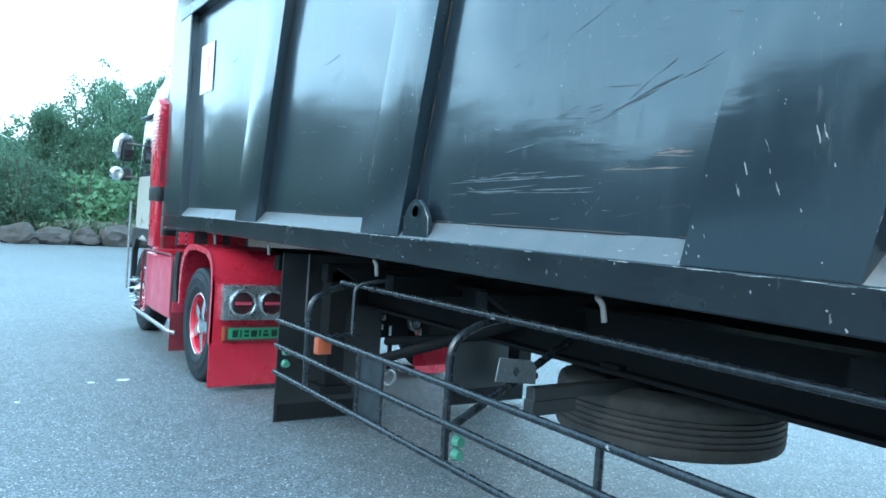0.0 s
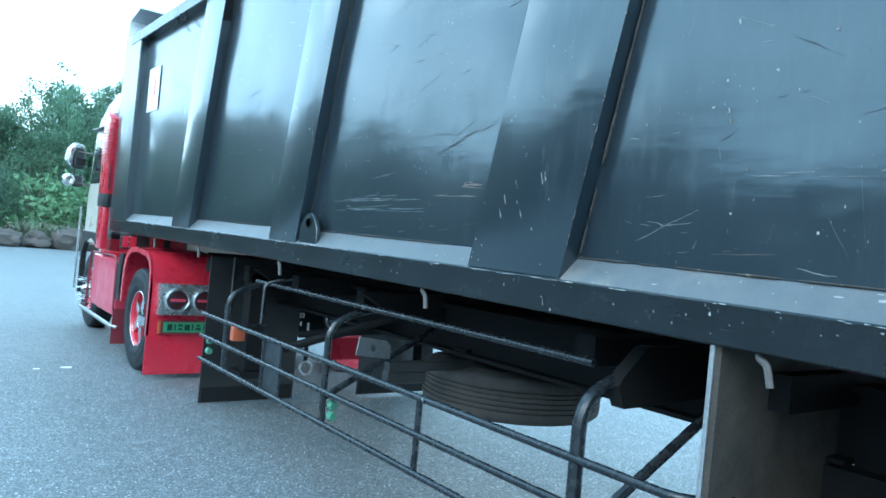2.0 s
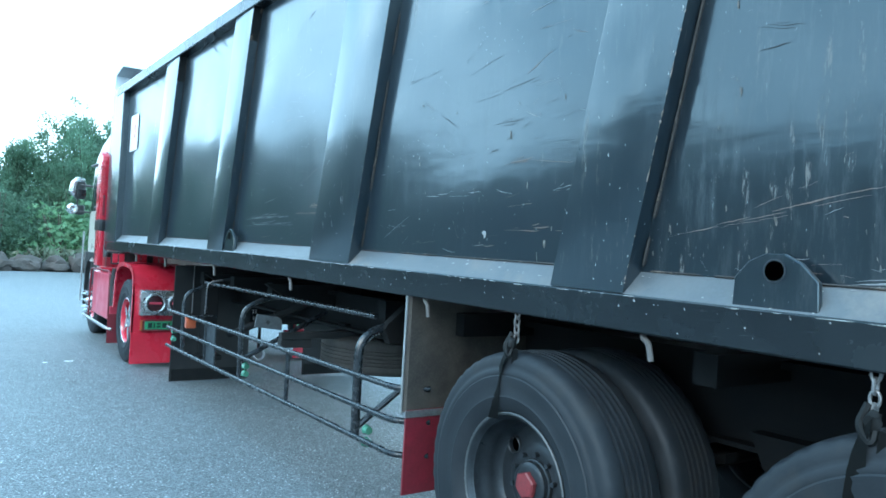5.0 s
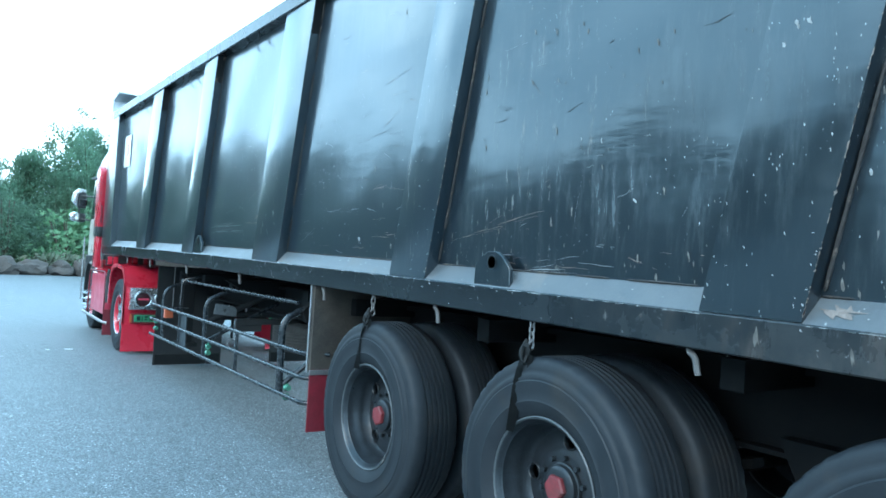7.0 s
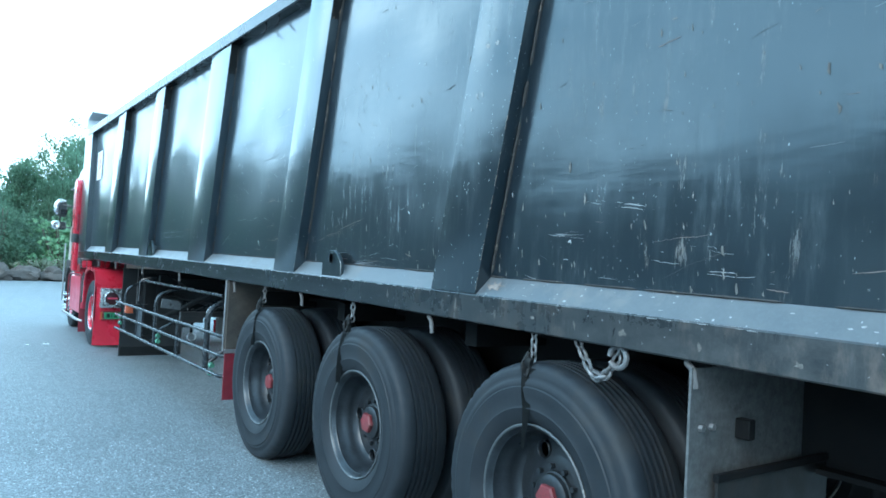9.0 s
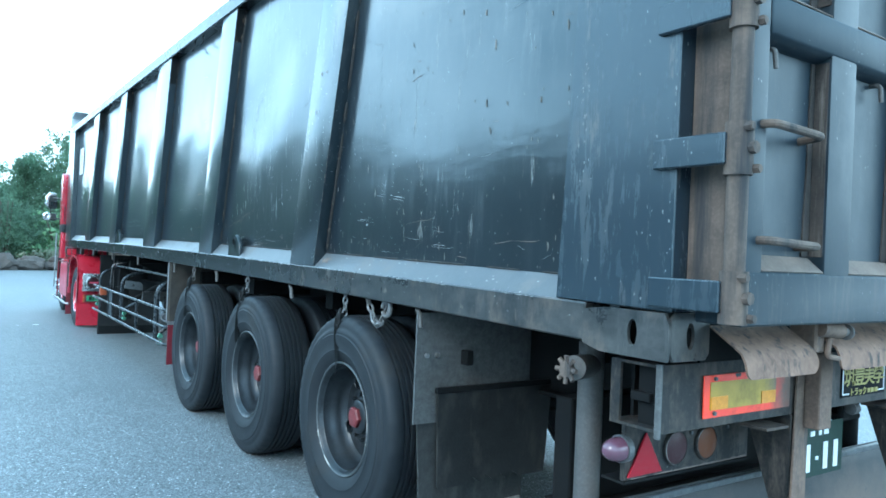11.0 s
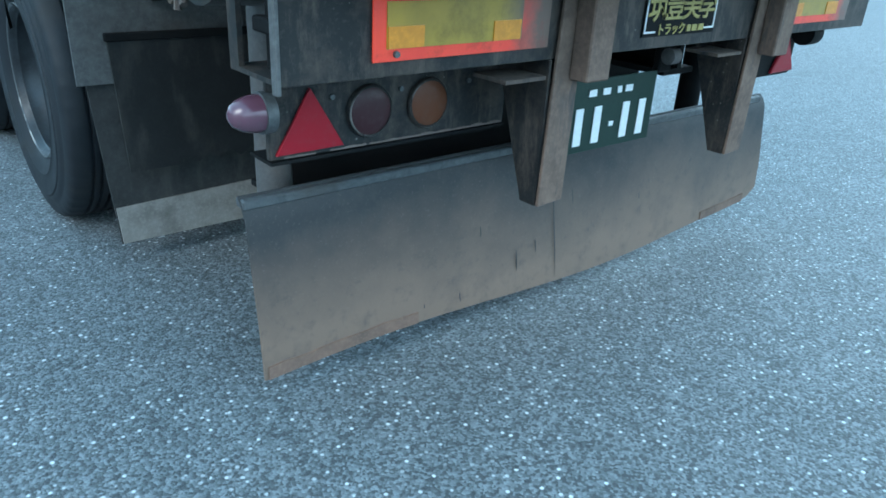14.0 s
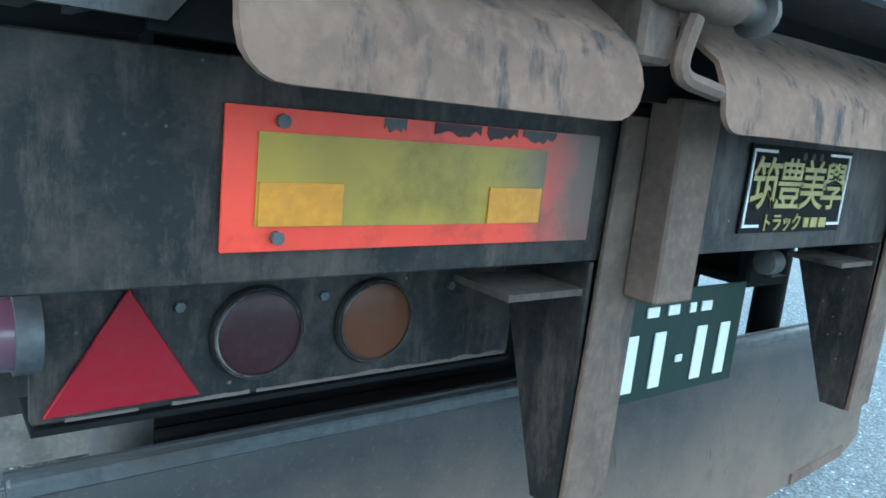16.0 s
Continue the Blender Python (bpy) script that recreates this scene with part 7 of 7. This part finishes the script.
# row of boulders along the edge of the asphalt
for k in range(20):
    x = -9.5 + k * 1.12 + 0.25 * rng0.random()
    y = 29.2 + 0.17 * x + 0.4 * rng0.random()
    s = 0.36 + 0.30 * rng0.random()
    bm = B()
    bmesh.ops.create_icosphere(bm, subdivisions=3, radius=1.0)
    for v in bm.verts:
        n = noise.noise(v.co * 1.2 + Vector((k * 3.3, 0, 0))) * 0.5 + noise.noise(v.co * 2.6 + Vector((k, 7, 0))) * 0.22 + 0.06 * noise.noise(v.co * 7)
        v.co *= 1 + n
        v.co = Vector((x + v.co.x * s * 1.35, y + v.co.y * s, max(-0.02, v.co.z * s * 0.8 + 0.27)))
    tagged(part("boulder", bm, ROCK), "grey-brown weathered boulder at the asphalt edge", "rock", "row of boulders")

# earth bank behind the boulders
bm = B()
bmesh.ops.create_grid(bm, x_segments=60, y_segments=12, size=1.0)
for v in bm.verts:
    x, s = v.co.x * 45, (v.co.y + 1) / 2
    y = 30.0 + 0.17 * max(-12, min(x, 20)) + 26 * s
    v.co = Vector((x, y, -0.02 + 1.5 * min(1, s * 1.6) + 0.25 * noise.noise((x * 0.3, y * 0.3, 0)) * min(1, 4 * s)))
tagged(part("earth_bank", bm, EARTH), "brown earth bank overgrown with bushes", "bank", kind="structure")


# far woods beyond the open side of the parking area
rng = np.random.default_rng(77)
cs, ss = [], []
for k in range(700):
    y = -55 + 165 * rng.random()
    h = 8.2 + 0.035 * max(0, y) + 2.8 * noise.noise((y * 0.11, 3.0, 0)) + 2.4 * noise.noise((y * 0.45, 9.0, 0))
    x = -34 - 6 * rng.random()
    cs.append((x, y, h * rng.random() ** 0.7))
    ss.append(1.1 + 0.9 * rng.random())
for k in range(340):
    f = rng.random()
    x, y = -36 + 28 * f, 22 + 24 * f + 5 * rng.random()
    h = 8.5 - 1.5 * f + 2.4 * noise.noise((x * 0.13, 21.0, 0)) + 2.2 * noise.noise((x * 0.5, 5.0, 0))
    cs.append((x, y, h * rng.random() ** 0.7))
    ss.append(1.1 + 0.9 * rng.random())
# Extra unseen row behind the camera, added for the tailgate to reflect.
for k in range(120):
    x = -30 + 70 * rng.random()
    h = 8.5 + 2.0 * noise.noise((x * 0.11, 13.0, 0))
    cs.append((x, -55 - 5 * rng.random(), h * rng.random() ** 0.7))
    ss.append(1.3 + 0.9 * rng.random())
V, F = leaves(rng, cs, ss, 90, 0.32)
tagged(raw("far_woods", V, F, LEAF_WOODS), "far woods round the parking area, leaf colour paled as by haze", "woods", kind="stuff")

# ---- the far right: rail, pale panel fence, trees ----
DIR = Vector((0.77, 0.64, 0)).normalized()
NRM = Vector((DIR.y, -DIR.x, 0))
FROM = Vector((34.6, 3.8, 0))


def along(bm, s0, s1, d0, d1, z0, z1, bev=0.0):
    """A box along the far edge: s along it, d behind it."""
    old = set(bm.verts)
    box(bm, s0, s1, d0, d1, z0, z1, bev)
    for v in bm.verts:
        if v not in old:
            p = FROM + DIR * v.co.x + NRM * v.co.y
            v.co = Vector((p.x, p.y, v.co.z))
    return bm


gr = thing("guard_rail", tuple(FROM + DIR * 8), "orange road guard rail on short posts", "guard rail")
bm = along(B(), -16, 34, 1.0, 1.08, 0.66, 0.98, 0.03)
along(bm, -16, 34, 0.96, 1.0, 0.72, 0.80, 0.01)
along(bm, -16, 34, 0.96, 1.0, 0.86, 0.93, 0.01)
part("rail", bm, ORANGE, gr)
for k in range(13):
    part("post", along(B(), -15 + 4 * k, -14.85 + 4 * k, 1.1, 1.25, 0, 0.95), STEEL, gr)
fence = thing("panel_fence", tuple(FROM + DIR * 8 + NRM * 3), "pale fence of white panels with dark frame bars", "fence")
for k in range(17):
    part("panel", along(B(), -16 + 3 * k, -13.06 + 3 * k, 3.0, 3.06, 1.05, 2.25), WHITE, fence)
    part("fence_post", along(B(), -13.06 + 3 * k, -12.98 + 3 * k, 2.96, 3.08, 0, 2.3), UNDER, fence)
part("top_bar", along(B(), -16, 35, 2.94, 3.10, 2.26, 2.42), PLATE_GREEN, fence)
part("lower_bar", along(B(), -16, 35, 2.94, 3.10, 1.2, 1.3), PLATE_GREEN, fence)
part("kerb_wall", along(B(), -16, 35, 2.98, 3.10, 0.0, 1.04), WHITE, fence)
van = thing("box_truck", tuple(FROM + DIR * 3 + NRM * 8), "white box body of a parked truck behind the fence", "truck")
part("box_body", along(B(), -1.5, 4.6, 7, 9.3, 0.9, 4.0, 0.05), WHITE, van)
part("chassis", along(B(), -1.3, 4.5, 7.3, 9.0, 0.35, 0.9), UNDER, van)
for k in range(26):
    p = FROM + DIR * (-14 + 1.9 * k + 0.5 * rng.random()) + NRM * (0.5 + 0.3 * rng.random())
    if k % 3 == 0:
        bush("weed_clump", p.x, p.y, 1.0, 0.5, 300 + k, LEAF_LIGHT, "low weeds at the asphalt edge", "weeds", 0.08, 120, "weeds along the edge")
    else:
        bm = B()
        bmesh.ops.create_icosphere(bm, subdivisions=2, radius=1.0)
        for v in bm.verts:
            v.co *= 1 + 0.3 * noise.noise(v.co * 1.3 + Vector((k * 2.1, 0, 4)))
            v.co = Vector((p.x + v.co.x * 0.5, p.y + v.co.y * 0.4, max(-0.02, v.co.z * 0.3 + 0.2)))
        tagged(part("boulder", bm, ROCK), "small grey boulder below the guard rail", "rock", "boulders below the rail")
for k in range(11):
    p = FROM + DIR * (-4 + 3.4 * k) + NRM * (14 + 4 * rng.random())
    bush("tree", p.x, p.y, 6.0, 7.5 + 2.5 * rng.random(), 400 + k, LEAF_BUSH, "green broadleaf tree behind the fence", "tree", 0.28, 26, "trees behind the fence")
for k, (x, y, w, h) in enumerate(((49, 12.2, 6, 6.0), (54, 11.5, 6, 7.0), (57, 13.5, 5, 10.5), (60, 9.5, 7, 8.0), (53, 16.5, 7, 8.5))):
    bush("tree", x, y, w, h, 440 + k, LEAF_BUSH, "green broadleaf tree behind the fence", "tree", 0.2, 60, "trees behind the fence")
